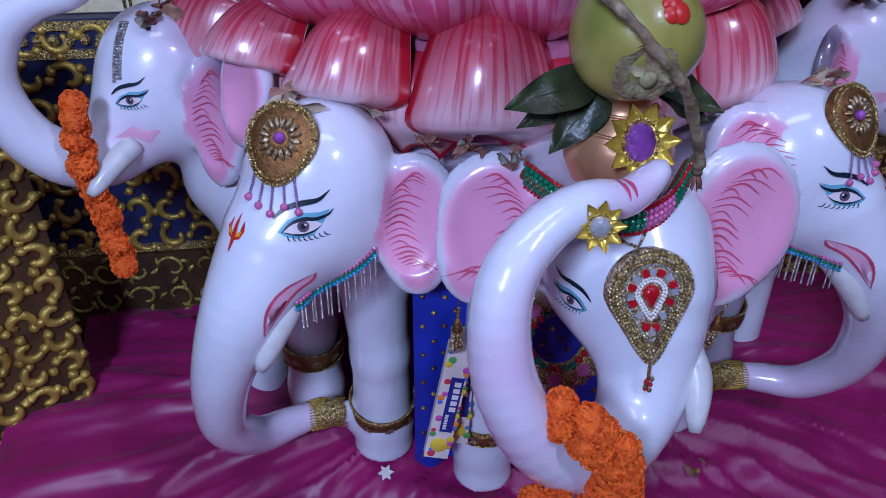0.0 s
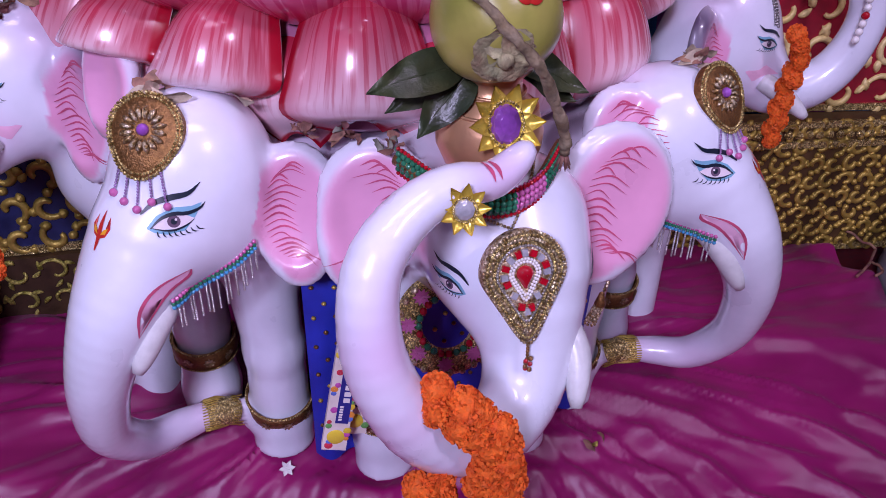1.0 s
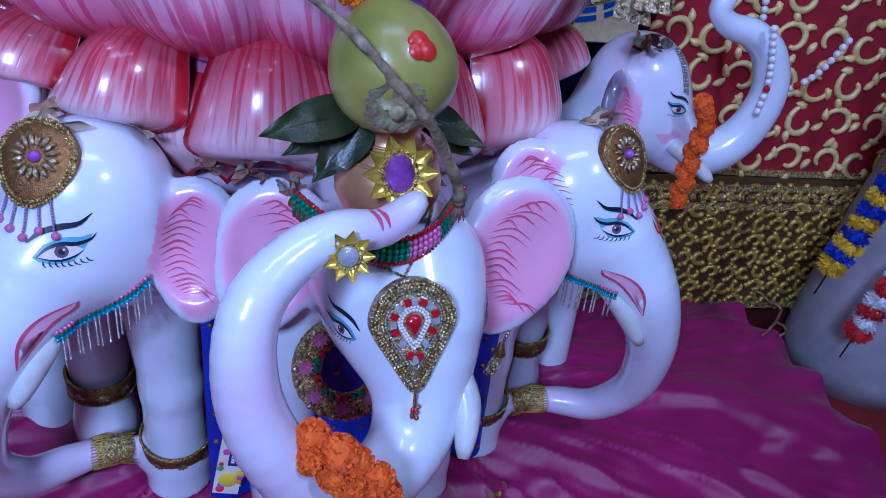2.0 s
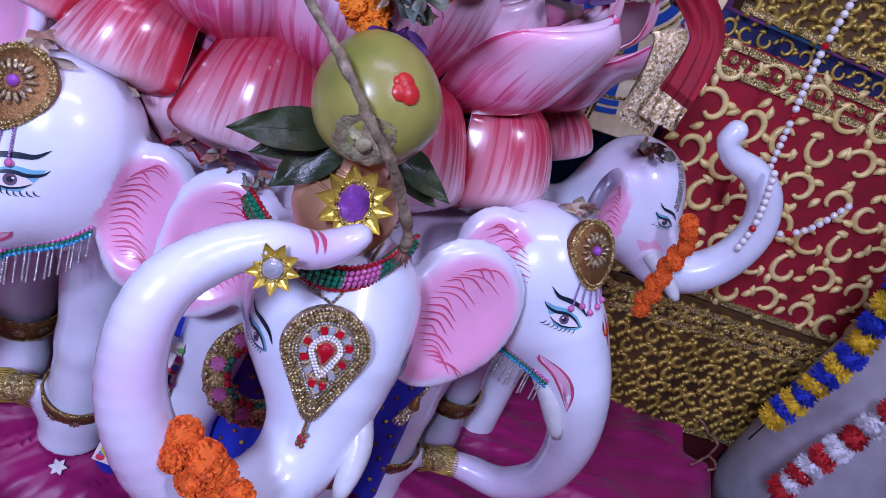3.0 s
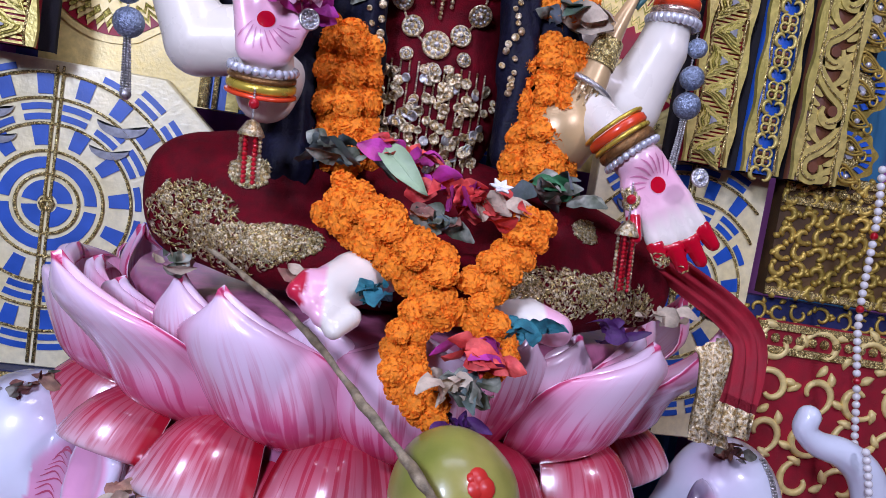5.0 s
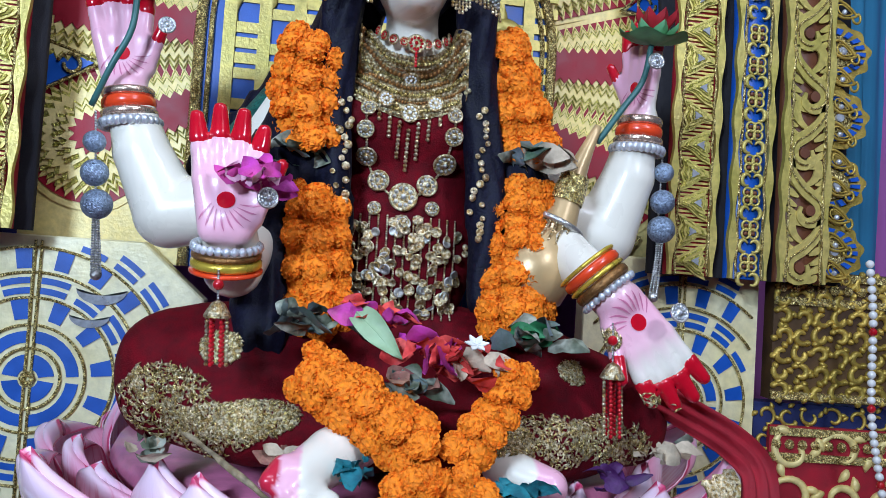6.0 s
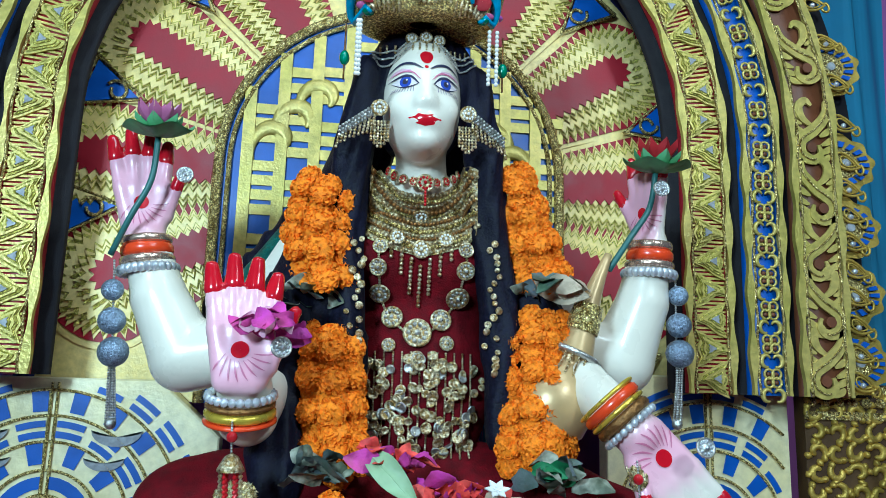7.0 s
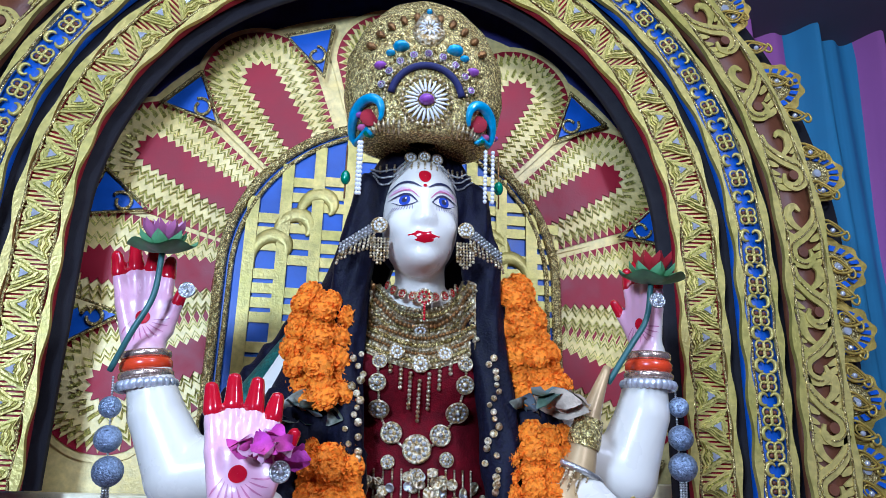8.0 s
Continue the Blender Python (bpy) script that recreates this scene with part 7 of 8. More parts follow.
for k, (c, s, n, mats, lab) in enumerate((
    ((-0.098, 1.08, 1.238), 0.055, 16, [GREYLEAF, WILT], "grey wilted leaves beside the lap garland"),
    ((0.20, 1.06, 1.235), 0.055, 18, [GREYLEAF, WILT, GREEN], "grey and green leaves beside the lap garland"),
    ((-0.01, 1.09, 1.255), 0.045, 16, [ROSEF, REDF], "magenta petals scattered on the lap"),
    ((0.062, 1.03, 1.215), 0.05, 22, [REDF, ROSEF], "bright red flower cluster on the lap"),
    ((0.118, 1.01, 1.20), 0.05, 22, [REDF, REDF, CREAM], "bright red flower cluster on the lap"),
    ((0.03, 1.0, 1.17), 0.045, 18, [WILT, GREYLEAF, DRY], "wilted leaves and stems on the lap"),
    ((0.096, 0.895, 1.028), 0.042, 26, [ROSEF, REDF], "magenta flowers on the hanging garland"),
    ((0.075, 0.885, 0.985), 0.045, 26, [WILT, GREYLEAF, CREAM], "wilted grey leaves on the hanging garland"),
    ((0.078, 0.878, 0.942), 0.03, 16, [PURF], "dark purple petals at the garland's end"),
    ((-0.135, 1.19, 1.485), 0.055, 22, [GREYLEAF, WILT], "grey blue leaves between the garlands"),
    ((0.225, 1.18, 1.50), 0.055, 24, [GREYLEAF, WILT, CREAM], "grey blue leaves between the garlands"),
    ((-0.295, 1.13, 1.055), 0.04, 10, [WILT, CREAM], "dried leaves on the lotus rim"),
    ((0.425, 1.12, 1.065), 0.045, 14, [CREAM, CREAM], "pale dried flower on the lotus rim"),
    ((0.333, 1.06, 1.045), 0.04, 8, [PURF], "dark purple petal on the lotus rim"),
    ((0.55, 1.19, 1.075), 0.04, 9, [WILT, CREAM], "dried leaves on the lotus rim"),
    ((-0.10, 1.02, 1.07), 0.04, 12, [CREAM, DRY], "dried cream flowers on the lotus rim"),
    ((-0.035, 0.945, 1.075), 0.042, 16, [TEALF], "crumpled teal cloth strip on the lotus rim"),
    ((0.155, 0.935, 1.055), 0.042, 16, [TEALF], "crumpled teal cloth flower on the lotus rim"),
    ((-0.18, 1.00, 1.42), 0.045, 26, [ROSEF, ROSEF, PINKP], "pink flower held in the raised palm"))):
    crumple("flower" if REDF in mats or ROSEF in mats else "wilted_leaf", lab, c, s * 1.25, n, mats, 60 + k)


def star_flower(c, label):
    g = leafy(6, 0.016, 0.0045, 0, 0.15, basis(c, (0, -0.6, 0.8)))
    return thing("star_flower", g, PEARL, label, "flower")


star_flower((0.112, 0.985, 1.228), "small white star flower on the red petals")
star_flower((-0.209, 1.055, cloth_height(-0.209, 1.055) + 0.004), "small white flower fallen on the cloth")
crumple("fallen_leaf", "dry yellow leaf fallen on the magenta cloth", (0.409, 0.997, cloth_height(0.409, 0.997) + 0.008), 0.04, 3, [DRY, OLIVE], 95, "leaf", 0.2)
g = Geo()
for pts in ([(1.455, 1.55), (1.475, 1.48), (1.47, 1.40)], [(1.47, 1.40), (1.38, 1.33), (1.309, 1.291)], [(1.42, 1.36), (1.40, 1.30), (1.36, 1.28)]):
    g.tube([(x, y, cloth_height(x, y) + 0.006) for x, y in curve(pts, 14)], 0.004, 6)
thing("dry_twig", g, DRY, "bent dry stalk lying on the magenta cloth", "twig")
leaf_blade((-0.045, 1.08, 1.262), (0.02, 1.0, 1.205), 0.018, 0.0, 0.9, "betel_leaf", material("pale_green_leaf", (0.30, 0.42, 0.24), 0.45, 0, 0.2), "folded pale green leaf on the lap", "leaf", "")

# ---- jewellery of the idol ----
def disc_medal(g, m, r, mats=(0, 1)):
    """A small round filigree medal on the matrix m."""
    g.lathe([(0.0003, 0.003), (r * 0.3, 0.003), (r * 0.36, 0.001), (r * 0.8, 0.001), (r * 0.86, 0.0025), (r, 0.0015), (r, -0.001)][::-1], 18, mats[0], m)
    for k in range(10):
        a = 2 * math.pi * k / 10
        g.ball(m @ V((r * 0.6 * math.cos(a), r * 0.6 * math.sin(a), 0.0018)), r * 0.16, 6, 4, mats[1])
    g.ball(m @ V((0, 0, 0.0035)), r * 0.2, 8, 4, mats[1])
    return g


def chest(x, z, lift=0.004):
    p, n = on(TG, (x, 1.22, z), (0, -1, 0.05), lift)
    return p if p.y < 1.30 else V((x, 1.235, z)), n


def crown():
    th = empty("crown", (0.015, 1.14, 1.89), "tall gold bead crown with turquoise crescents and a purple stone", "crown")
    c = V((0.016, 1.165, 0))

    # domed body
    g = Geo()
    rows = []
    for z, w, d in ((1.912, 0.02, 0.02), (1.905, 0.072, 0.045), (1.902, 0.090, 0.070), (1.906, 0.099, 0.081), (1.935, 0.112, 0.090), (1.98, 0.122, 0.096), (2.04, 0.120, 0.098), (2.09, 0.098, 0.08), (2.125, 0.066, 0.055), (2.143, 0.03, 0.03), (2.15, 0.001, 0.001)):
        w, z = w * 1.09, z + 0.14 * max(0, z - 1.93)
        rows.append([c + V((w * math.cos(a), d * math.sin(a) - 0.02, z + 0.004 * math.sin(a))) for a in np.linspace(0, 2 * math.pi, 49)[:-1]])
    g.grid(rows, closed_u=True)
    body = part("body", g, GLITTER, th)
    tree = BVHTree.FromPolygons([V(v) for v in g.v], g.f)

    def place(x, z, lift=0.004):
        hit, nor, _, _ = tree.ray_cast(V((x, 0.8, z)), V((0, 1, 0)))
        if hit is None:
            hit, nor, _, _ = tree.find_nearest(V((x, 1.08, z)))
        if nor.y > 0:
            nor = -nor
        return hit + nor * lift, nor

    def fan(cx, cz, r0, r1, n, rad, mt, a0=0.0, a1=2 * math.pi, name="bugle_bead", squeeze=1.0):
        for k in range(n):
            a = a0 + (a1 - a0) * (k + 0.5) / n
            p, _ = place(cx + r0 * math.cos(a), cz + r0 * squeeze * math.sin(a))
            q, _ = place(cx + r1 * math.cos(a), cz + r1 * squeeze * math.sin(a))
            part(name, Geo().tube([p, p.lerp(q, 0.3), p.lerp(q, 0.7), q], [0.0008, rad, rad, 0.0008], 6), mt, body)

    def loop(cx, cz, r, n, rad, mt, a0=0.0, a1=2 * math.pi, squeeze=1.0):
        g = Geo()
        for k in range(n):
            a = a0 + (a1 - a0) * k / n
            g.ball(place(cx + r * math.cos(a), cz + r * squeeze * math.sin(a))[0], rad, 8, 5)
        part("bead_strand", g, mt, body)

    fan(0.012, 1.945, 0.014, 0.034, 24, 0.0022, PEARL)
    loop(0.012, 1.945, 0.038, 30, 0.003, ANTIQUE)
    loop(0.012, 1.945, 0.015, 14, 0.002, PEARL)
    p, n = place(0.012, 1.945)
    part("centre_stone", Geo().ball(p, 0.0125, 14, 7, 0, 0.7), GEMP, th, "round purple glass stone")
    g = Geo()
    arc = [place(0.012 + 0.055 * math.cos(a), 1.95 + 0.052 * math.sin(a), 0.003)[0] for a in np.linspace(0.05 * math.pi, 0.95 * math.pi, 24)]
    g.tube(arc, 0.0058, 8)
    part("velvet_arc", g, material("navy_velvet", (0.01, 0.012, 0.08), 0.8), th, "dark blue velvet arc")
    for r, mt, rad in ((0.064, ANTIQUE, 0.0028), (0.080, GLITTER, 0.0032)):
        loop(0.012, 1.95, r, 34, rad, mt, -0.1, math.pi + 0.1)
    for k in range(9):
        a = math.pi * (0.1 + 0.8 * k / 8)
        p, n = place(0.012 + 0.072 * math.cos(a), 1.95 + 0.072 * math.sin(a), 0.004)
        part("jewel_flower", disc_medal(Geo(), basis(p, n), 0.0065), [SILVER, GEMP], th)
    for sx in (-1, 1):
        cx = 0.012 + sx * 0.083
        g = Geo()
        pts = [place(cx + sx * (0.024 - 0.002 * t) * math.cos(t), 1.925 + (0.030 - 0.002 * t) * math.sin(t), 0.006)[0] for t in np.linspace(-1.3, 3.5, 24)]
        g.tube(pts, [0.003 + 0.006 * math.sin(math.pi * i / 23) for i in range(24)], 8)
        part("turquoise_crescent", g, GEMB, th)
        g = Geo().lathe([(0.0003, 0.003), (0.013, 0.002), (0.015, 0)][::-1], 14, 0, basis(place(cx, 1.925)[0], (0, -1, 0)))
        part("red_patch", g, REDVELVET, th)
        for dx, dz, mt, r in ((0.042, 2.035, GEMB, 0.014), (0.072, 2.005, GEMP, 0.011), (0.058, 2.025, GEMB, 0.008), (0.105, 1.89, GEMG, 0.010), (0.12, 1.90, PINKBEAD, 0.009), (0.118, 1.925, GEMP, 0.008)):
            p, n = place(0.012 + sx * dx, dz, 0.002)
            part("cluster_stone", Geo().ball(p, r, 10, 6, 0, 0.6), mt, th)
        for k in range(5):
            a = math.radians(100 + 12 * k) if sx < 0 else math.radians(80 - 12 * k)
            p, _ = place(0.012 + 0.094 * math.cos(a), 1.985 + 0.100 * math.sin(a))
            q, _ = place(0.012 + 0.112 * math.cos(a), 1.985 + 0.122 * math.sin(a))
            part("oval_bead", Geo().tube([p, p.lerp(q, 0.3), p.lerp(q, 0.7), q], [0.001, 0.006, 0.006, 0.001], 8), BRONZE, body)
        # hanging pearls and green drops
        for k, dx in enumerate((-0.004, 0.004)):
            x = 0.017 + sx * (0.100 + 0.004 * k)
            part("pearl_string", string(Geo(), [(x + dx, 1.095, 1.885), (x + dx, 1.10, 1.80)], 0.0036), PEARL, th)
        part("green_drop", Geo().ball((0.017 + sx * 0.122, 1.12, 1.835), 0.008, 10, 6, 0, 1.5), GEMG, th)
        part("drop_cord", Geo().tube([(0.017 + sx * 0.122, 1.12, 1.89), (0.017 + sx * 0.122, 1.12, 1.80)], 0.0015, 5), BRONZE, th)
    # crest and base fringe
    g = Geo()
    out = [(0.026 * math.cos(a) * (1 - 0.5 * max(0, math.sin(a))), 0.030 * math.sin(a) * (1.5 if math.sin(a) > 0 else 1)) for a in np.linspace(0, 2 * math.pi, 26)[:-1]]
    m = basis(place(0.012, 2.065, 0.003)[0], (0, -1, 0.15))
    g.grid([[m @ V((x * s, y * s, h)) for x, y in out] for s, h in ((1, -0.004), (0.95, 0.004), (0.5, 0.007), (0.02, 0.007))], closed_u=True)
    part("crest", g, ANTIQUE, th)
    for k in range(12):
        a = 2 * math.pi * k / 12
        part("crest_ray", Geo().tube([m @ V((0.006 * math.cos(a), 0.006 * math.sin(a), 0.008)), m @ V((0.011 * math.cos(a), 0.011 * math.sin(a), 0.010)), m @ V((0.017 * math.cos(a), 0.017 * math.sin(a), 0.008))], [0.0008, 0.0024, 0.0008], 6), PEARL, body)
    part("crest_stone", Geo().ball(m @ V((0, 0.034, 0.006)), 0.005, 8, 5), GEMB, th)
    for k in range(30):
        a = math.pi * (0.06 + 0.88 * k / 29)
        x = 0.014 + 0.098 * math.cos(a)
        p, _ = place(x, 1.893 + 0.004 * math.sin(a))
        q, _ = place(x * 1.02, 1.912 + 0.008 * math.sin(a))
        part("bugle_bead", Geo().tube([p, p.lerp(q, 0.5), q], [0.001, 0.0032, 0.001], 6), ANTIQUE, body)
    return th


crown()


def head_chain():
    th = empty("forehead_chain", (0.018, 1.09, 1.87), "silver gold chains across the hair and forehead", "head jewellery")
    for sx in (-1, 1):
        for k in range(3):
            pts = [on(TG, (0.02 + sx * (0.02 + 0.062 * t), 1.13, 1.892 - 0.010 * k - 0.022 * math.sin(math.pi * t) - 0.004 * k * t), (0, -1, 0.2), 0.004)[0] for t in np.linspace(0, 1, 14)]
            part("chain", string(Geo(), pts, 0.0018), SILVER, th)
    for k in range(3):
        p, n = on(TG, (0.02 + (k - 1) * 0.019, 1.13, 1.888), (0, -1, 0.2), 0.006)
        part("medal", disc_medal(Geo(), basis(p, (0, -1, 0.15)), 0.0105), [ANTIQUE, PEARL], th)
    g = Geo()
    for k in range(15):
        x = 0.02 + (k - 7) * 0.0095
        z = 1.872 + 0.0011 * (k - 7) ** 2 * 0.2
        p, n = on(TG, (x, 1.13, z), (0, -1, 0.1), 0.004)
        string(g, [p, p + V((0, -0.002, -0.012))], 0.0021)
    part("fringe", g, ANTIQUE, th)
    return th


head_chain()


def earring(sx):
    th = empty("earring", (0.02 + sx * 0.085, 1.13, 1.70), "large antique gold bead earring with fringe", "earring", "earrings")
    top, low = V((0.02 + sx * 0.072, 1.135, 1.775)), V((0.02 + sx * 0.118, 1.145, 1.715))
    cen = V((0.02 + sx * 0.075, 1.128, 1.728))
    part("stud", disc_medal(Geo(), basis(V((0.02 + sx * 0.068, 1.125, 1.762)), (0, -1, 0)), 0.013), [ANTIQUE, PEARL], th)
    g = Geo()
    for k in range(9):
        t = k / 8
        p = cen + V((sx * (0.052 * t), 0.010 * t, 0.022 - 0.036 * t + 0.01 * math.sin(3 * t)))
        string(g, [p, p + V((sx * 0.004, 0, -0.024 - 0.006 * math.sin(5 * t)))], 0.0027)
    part("wing_fringe", g, ANTIQUE, th)
    g = Geo()
    for j in range(3):
        string(g, [cen + V((sx * 0.052 * t, 0.010 * t - 0.002, 0.026 + 0.006 * j - 0.036 * t)) for t in np.linspace(0, 1, 10)], 0.003)
    part("wing", g, SILVER, th)
    g = Geo()
    for k in range(6):
        x = -0.012 + 0.005 * k
        string(g, [cen + V((x - sx * 0.008, -0.002, 0.012)), cen + V((x - sx * 0.008, -0.004, -0.030 + 0.004 * abs(k - 2.5)))], 0.0026)
    part("drop_fringe", g, ANTIQUE, th)
    return th


earring(-1)
earring(1)


def choker():
    th = empty("choker", (0.025, 1.2, 1.72), "choker of small flowers with ruby stones", "necklace", "necklaces")
    for k in range(9):
        t = (k - 4) / 4
        n = V((math.sin(1.2 * t), -math.cos(1.2 * t), 0.1)).normalized()
        p = V((0.03 + 0.060 * math.sin(1.2 * t), 1.232 - 0.060 * math.cos(1.2 * t), 1.662 + 0.026 * t * t))
        r = 0.015 if k == 4 else 0.0085
        part("flower", disc_medal(Geo(), basis(p, n), r), [ANTIQUE, GEMR], th)
    p = V((0.03, 1.168, 1.652))
    part("drop", string(Geo(), [p + V((0, -0.003, -0.002)), p + V((0, -0.005, -0.030))], 0.0026), GEMR, th)
    return th


choker()


def bib_necklace():
    th = empty("bib_necklace", (0.03, 1.2, 1.57), "broad antique gold bib necklace covering the chest", "necklace", "necklaces")
    sheet = []
    for r in np.linspace(0.078, 0.180, 12):
        sheet.append([chest(0.028 + max(-0.085, min(0.088, r * 0.92 * math.cos(a))), 1.722 + r * 0.95 * math.sin(a), 0.0025)[0] for a in np.linspace(math.radians(200), math.radians(340), 22)])
    part("bib_plate", Geo().grid(sheet, flip=True), ANTIQUE, th, "beaded gold bib")
    for row in range(15):
        r = 0.080 + row * 0.0068
        g = Geo()
        pts = []
        for a in np.linspace(math.radians(205), math.radians(335), 24):
            x, z = 0.028 + r * 0.92 * math.cos(a), 1.722 + r * 0.95 * math.sin(a)
            if abs(x - 0.03) < 0.088:
                pts.append(chest(x, z, 0.004 + 0.002 * (row % 2))[0])
        if len(pts) > 2:
            string(g, pts, 0.0040 - 0.0006 * (row % 3), 0, 1.8)
            part("bead_strand", g, (ANTIQUE, GLITTER, ANTIQUE, BRONZE)[row % 4], th)
    for k in range(7):
        x = 0.03 + (k - 3) * 0.016
        z0 = 1.565 - 0.010 * (3 - abs(k - 3))
        g = string(Geo(), [chest(x, z0, 0.005)[0], chest(x, z0 - 0.022 - 0.014 * (3 - abs(k - 3)), 0.006)[0]], 0.0036)
        part("pendant_drop", g, ANTIQUE, th)
    for x, z, r in ((0.03, 1.625, 0.013), (-0.01, 1.575, 0.013), (0.07, 1.575, 0.013), (0.03, 1.56, 0.015)):
        p, n = chest(x, z, 0.008)
        part("medal", disc_medal(Geo(), basis(p, n), r), [ANTIQUE, PEARL], th)
    return th


bib_necklace()


def medallion_necklace():
    th = empty("medallion_necklace", (0.03, 1.2, 1.45), "long necklace of round silver gold medallions", "necklace", "necklaces")
    for x, z, r in ((-0.034, 1.56, 0.012), (-0.036, 1.53, 0.014), (-0.030, 1.495, 0.017), (-0.008, 1.455, 0.0175), (0.030, 1.43, 0.023), (0.066, 1.452, 0.0175), (0.092, 1.492, 0.019), (0.100, 1.53, 0.015), (0.100, 1.56, 0.012), (0.03, 1.39, 0.012), (0.075, 1.415, 0.012), (-0.012, 1.41, 0.011)):
        p, n = chest(x, z, 0.007)
        part("medallion", disc_medal(Geo(), basis(p, n), r), [ANTIQUE, SILVER], th)
    g = Geo()
    string(g, [chest(x, z, 0.004)[0] for x, z in curve([(-0.03, 1.66), (-0.036, 1.55), (-0.02, 1.47), (0.03, 1.425), (0.082, 1.47), (0.102, 1.55), (0.09, 1.66)], 50)], 0.0024)
    part("chain", g, ANTIQUE, th)
    return th


medallion_necklace()


def coin_belt():
    th = empty("coin_apron", (0.03, 1.2, 1.33), "apron of many small gold coins and chains", "coin belt")
    rng = random.Random(4)
    for k in range(150):
        x = 0.035 + rng.uniform(-0.082, 0.085)
        top = 1.41 - 0.35 * abs(x - 0.035)
        z = top - 0.17 * rng.random() ** 0.9
        if z < 1.22 + 0.5 * abs(x - 0.035):
            z += 0.05
        p, n = chest(x, z, 0.006 + 0.005 * rng.random())
        n = (V(n) + V((rng.uniform(-0.5, 0.5), 0, rng.uniform(-0.5, 0.5)))).normalized()
        r = rng.uniform(0.006, 0.0095)
        g = Geo().lathe([(0.0003, 0.0012), (r * 0.7, 0.0008), (r * 0.8, 0.0016), (r, 0.0008), (r, -0.0006)][::-1], 14, 0, basis(p, n))
        part("coin", g, SILVER if k % 6 == 0 else ANTIQUE, th)
    g = Geo()
    for k in range(13):
        x = 0.035 + (k - 6) * 0.0135
        string(g, [chest(x, z, 0.003)[0] for z in np.linspace(1.40, 1.24, 8)], 0.0019)
    part("chain_fringe", g, ANTIQUE, th)["kind"] = "stuff"
    for sx in (-1, 1):
        for k in range(22):
            x = 0.035 + sx * (0.108 + 0.018 * rng.random() - 0.01)
            z = 1.57 - 0.22 * k / 21
            p, n = on(TG, (x, 1.2, z), (0, -1, 0), 0.006)
            r = rng.uniform(0.0042, 0.0068)
            part("coin", Geo().lathe([(0.0003, 0.0012), (r * 0.8, 0.0012), (r, 0.0006), (r, -0.0006)][::-1], 12, 0, basis(p, (rng.uniform(-0.4, 0.4), -1, rng.uniform(-0.4, 0.4)))), ANTIQUE, th)
    return th


coin_belt()


def bangle_set(c, axis, r, label, order):
    """Bangles stacked along a wrist; order: (material, width, bulge)."""
    th = empty("bangle_set", c, label, "bangles", "bangle sets")
    z = 0.0
    q = V(axis).to_track_quat("Z", "Y").to_matrix().to_4x4()
    for kind, w in order:
        m = Matrix.Translation(c) @ q @ Matrix.Translation((0, 0, z + w / 2))
        rr = r + 0.10 * z
        if kind == "stone":
            g = Geo()
            for k in range(26):
                a = 2 * math.pi * k / 26
                g.ball(m @ V(((rr + 0.004) * math.cos(a), (rr + 0.004) * math.sin(a), 0)), w * 0.52, 6, 4)
            part("stone_bangle", g, CRYSTAL, th, "bangle of clear stones")
        else:
            g = Geo().lathe([(rr - 0.001, -w / 2), (rr + 0.003, -w / 2), (rr + 0.006, -w / 4), (rr + 0.006, w / 4), (rr + 0.003, w / 2), (rr - 0.001, w / 2)], 32, 0, m)
            part("bangle", g, {"red": REDBANGLE, "silver": SILVERB, "gold": FOIL, "dark": BRONZE}[kind], th)
        z += w + 0.001
    return th


REDBANGLE = material("orange_red_bangle", (0.75, 0.06, 0.015), 0.25, bump=0, coat=0.4)
SILVERB = material("copper_silver_bangle", (0.72, 0.52, 0.40), 0.25, 0.8, 0.2, 120, 0.2, 300)
bangle_set((-0.414, 1.31, 1.578), (0.14, 0.0, -1), 0.034, "red and silver bangles with a stone bangle on the raised wrist", [("silver", 0.013), ("red", 0.018), ("silver", 0.013), ("stone", 0.017)])
bangle_set((0.430, 1.25, 1.603), (-0.04, 0.02, -1), 0.032, "red and silver bangles with a stone bangle on the raised wrist", [("silver", 0.014), ("red", 0.018), ("silver", 0.012), ("stone", 0.017)])
bangle_set((-0.210, 1.052, 1.338), (0.0, 0.25, -1), 0.037, "gold and stone bangles on the wrist", [("stone", 0.012), ("dark", 0.008), ("gold", 0.012), ("red", 0.006)])
bangle_set((0.314, 1.05, 1.30), (-0.55, 0.25, 0.65), 0.036, "red and dark stone bangles on the lowered wrist", [("stone", 0.011), ("dark", 0.014), ("gold", 0.007), ("red", 0.014), ("gold", 0.006)])


def ring(at, n, label):
    return thing("finger_ring", disc_medal(Geo(), basis(at, n), 0.0135), [SILVER, CRYSTAL], label, "ring", "finger rings")


ring((-0.352, 1.262, 1.675), (0.1, -1, 0.1), "round white stone ring on the thumb")
ring((-0.158, 0.985, 1.392), (0.4, -0.9, 0.1), "round silver stone ring on the thumb")
ring((0.384, 0.985, 1.283), (0.1, -1, 0.2), "round silver stone ring on the thumb")
ring((0.413, 1.16, 1.675), (0.0, -1, 0.1), "round white stone ring on the finger")


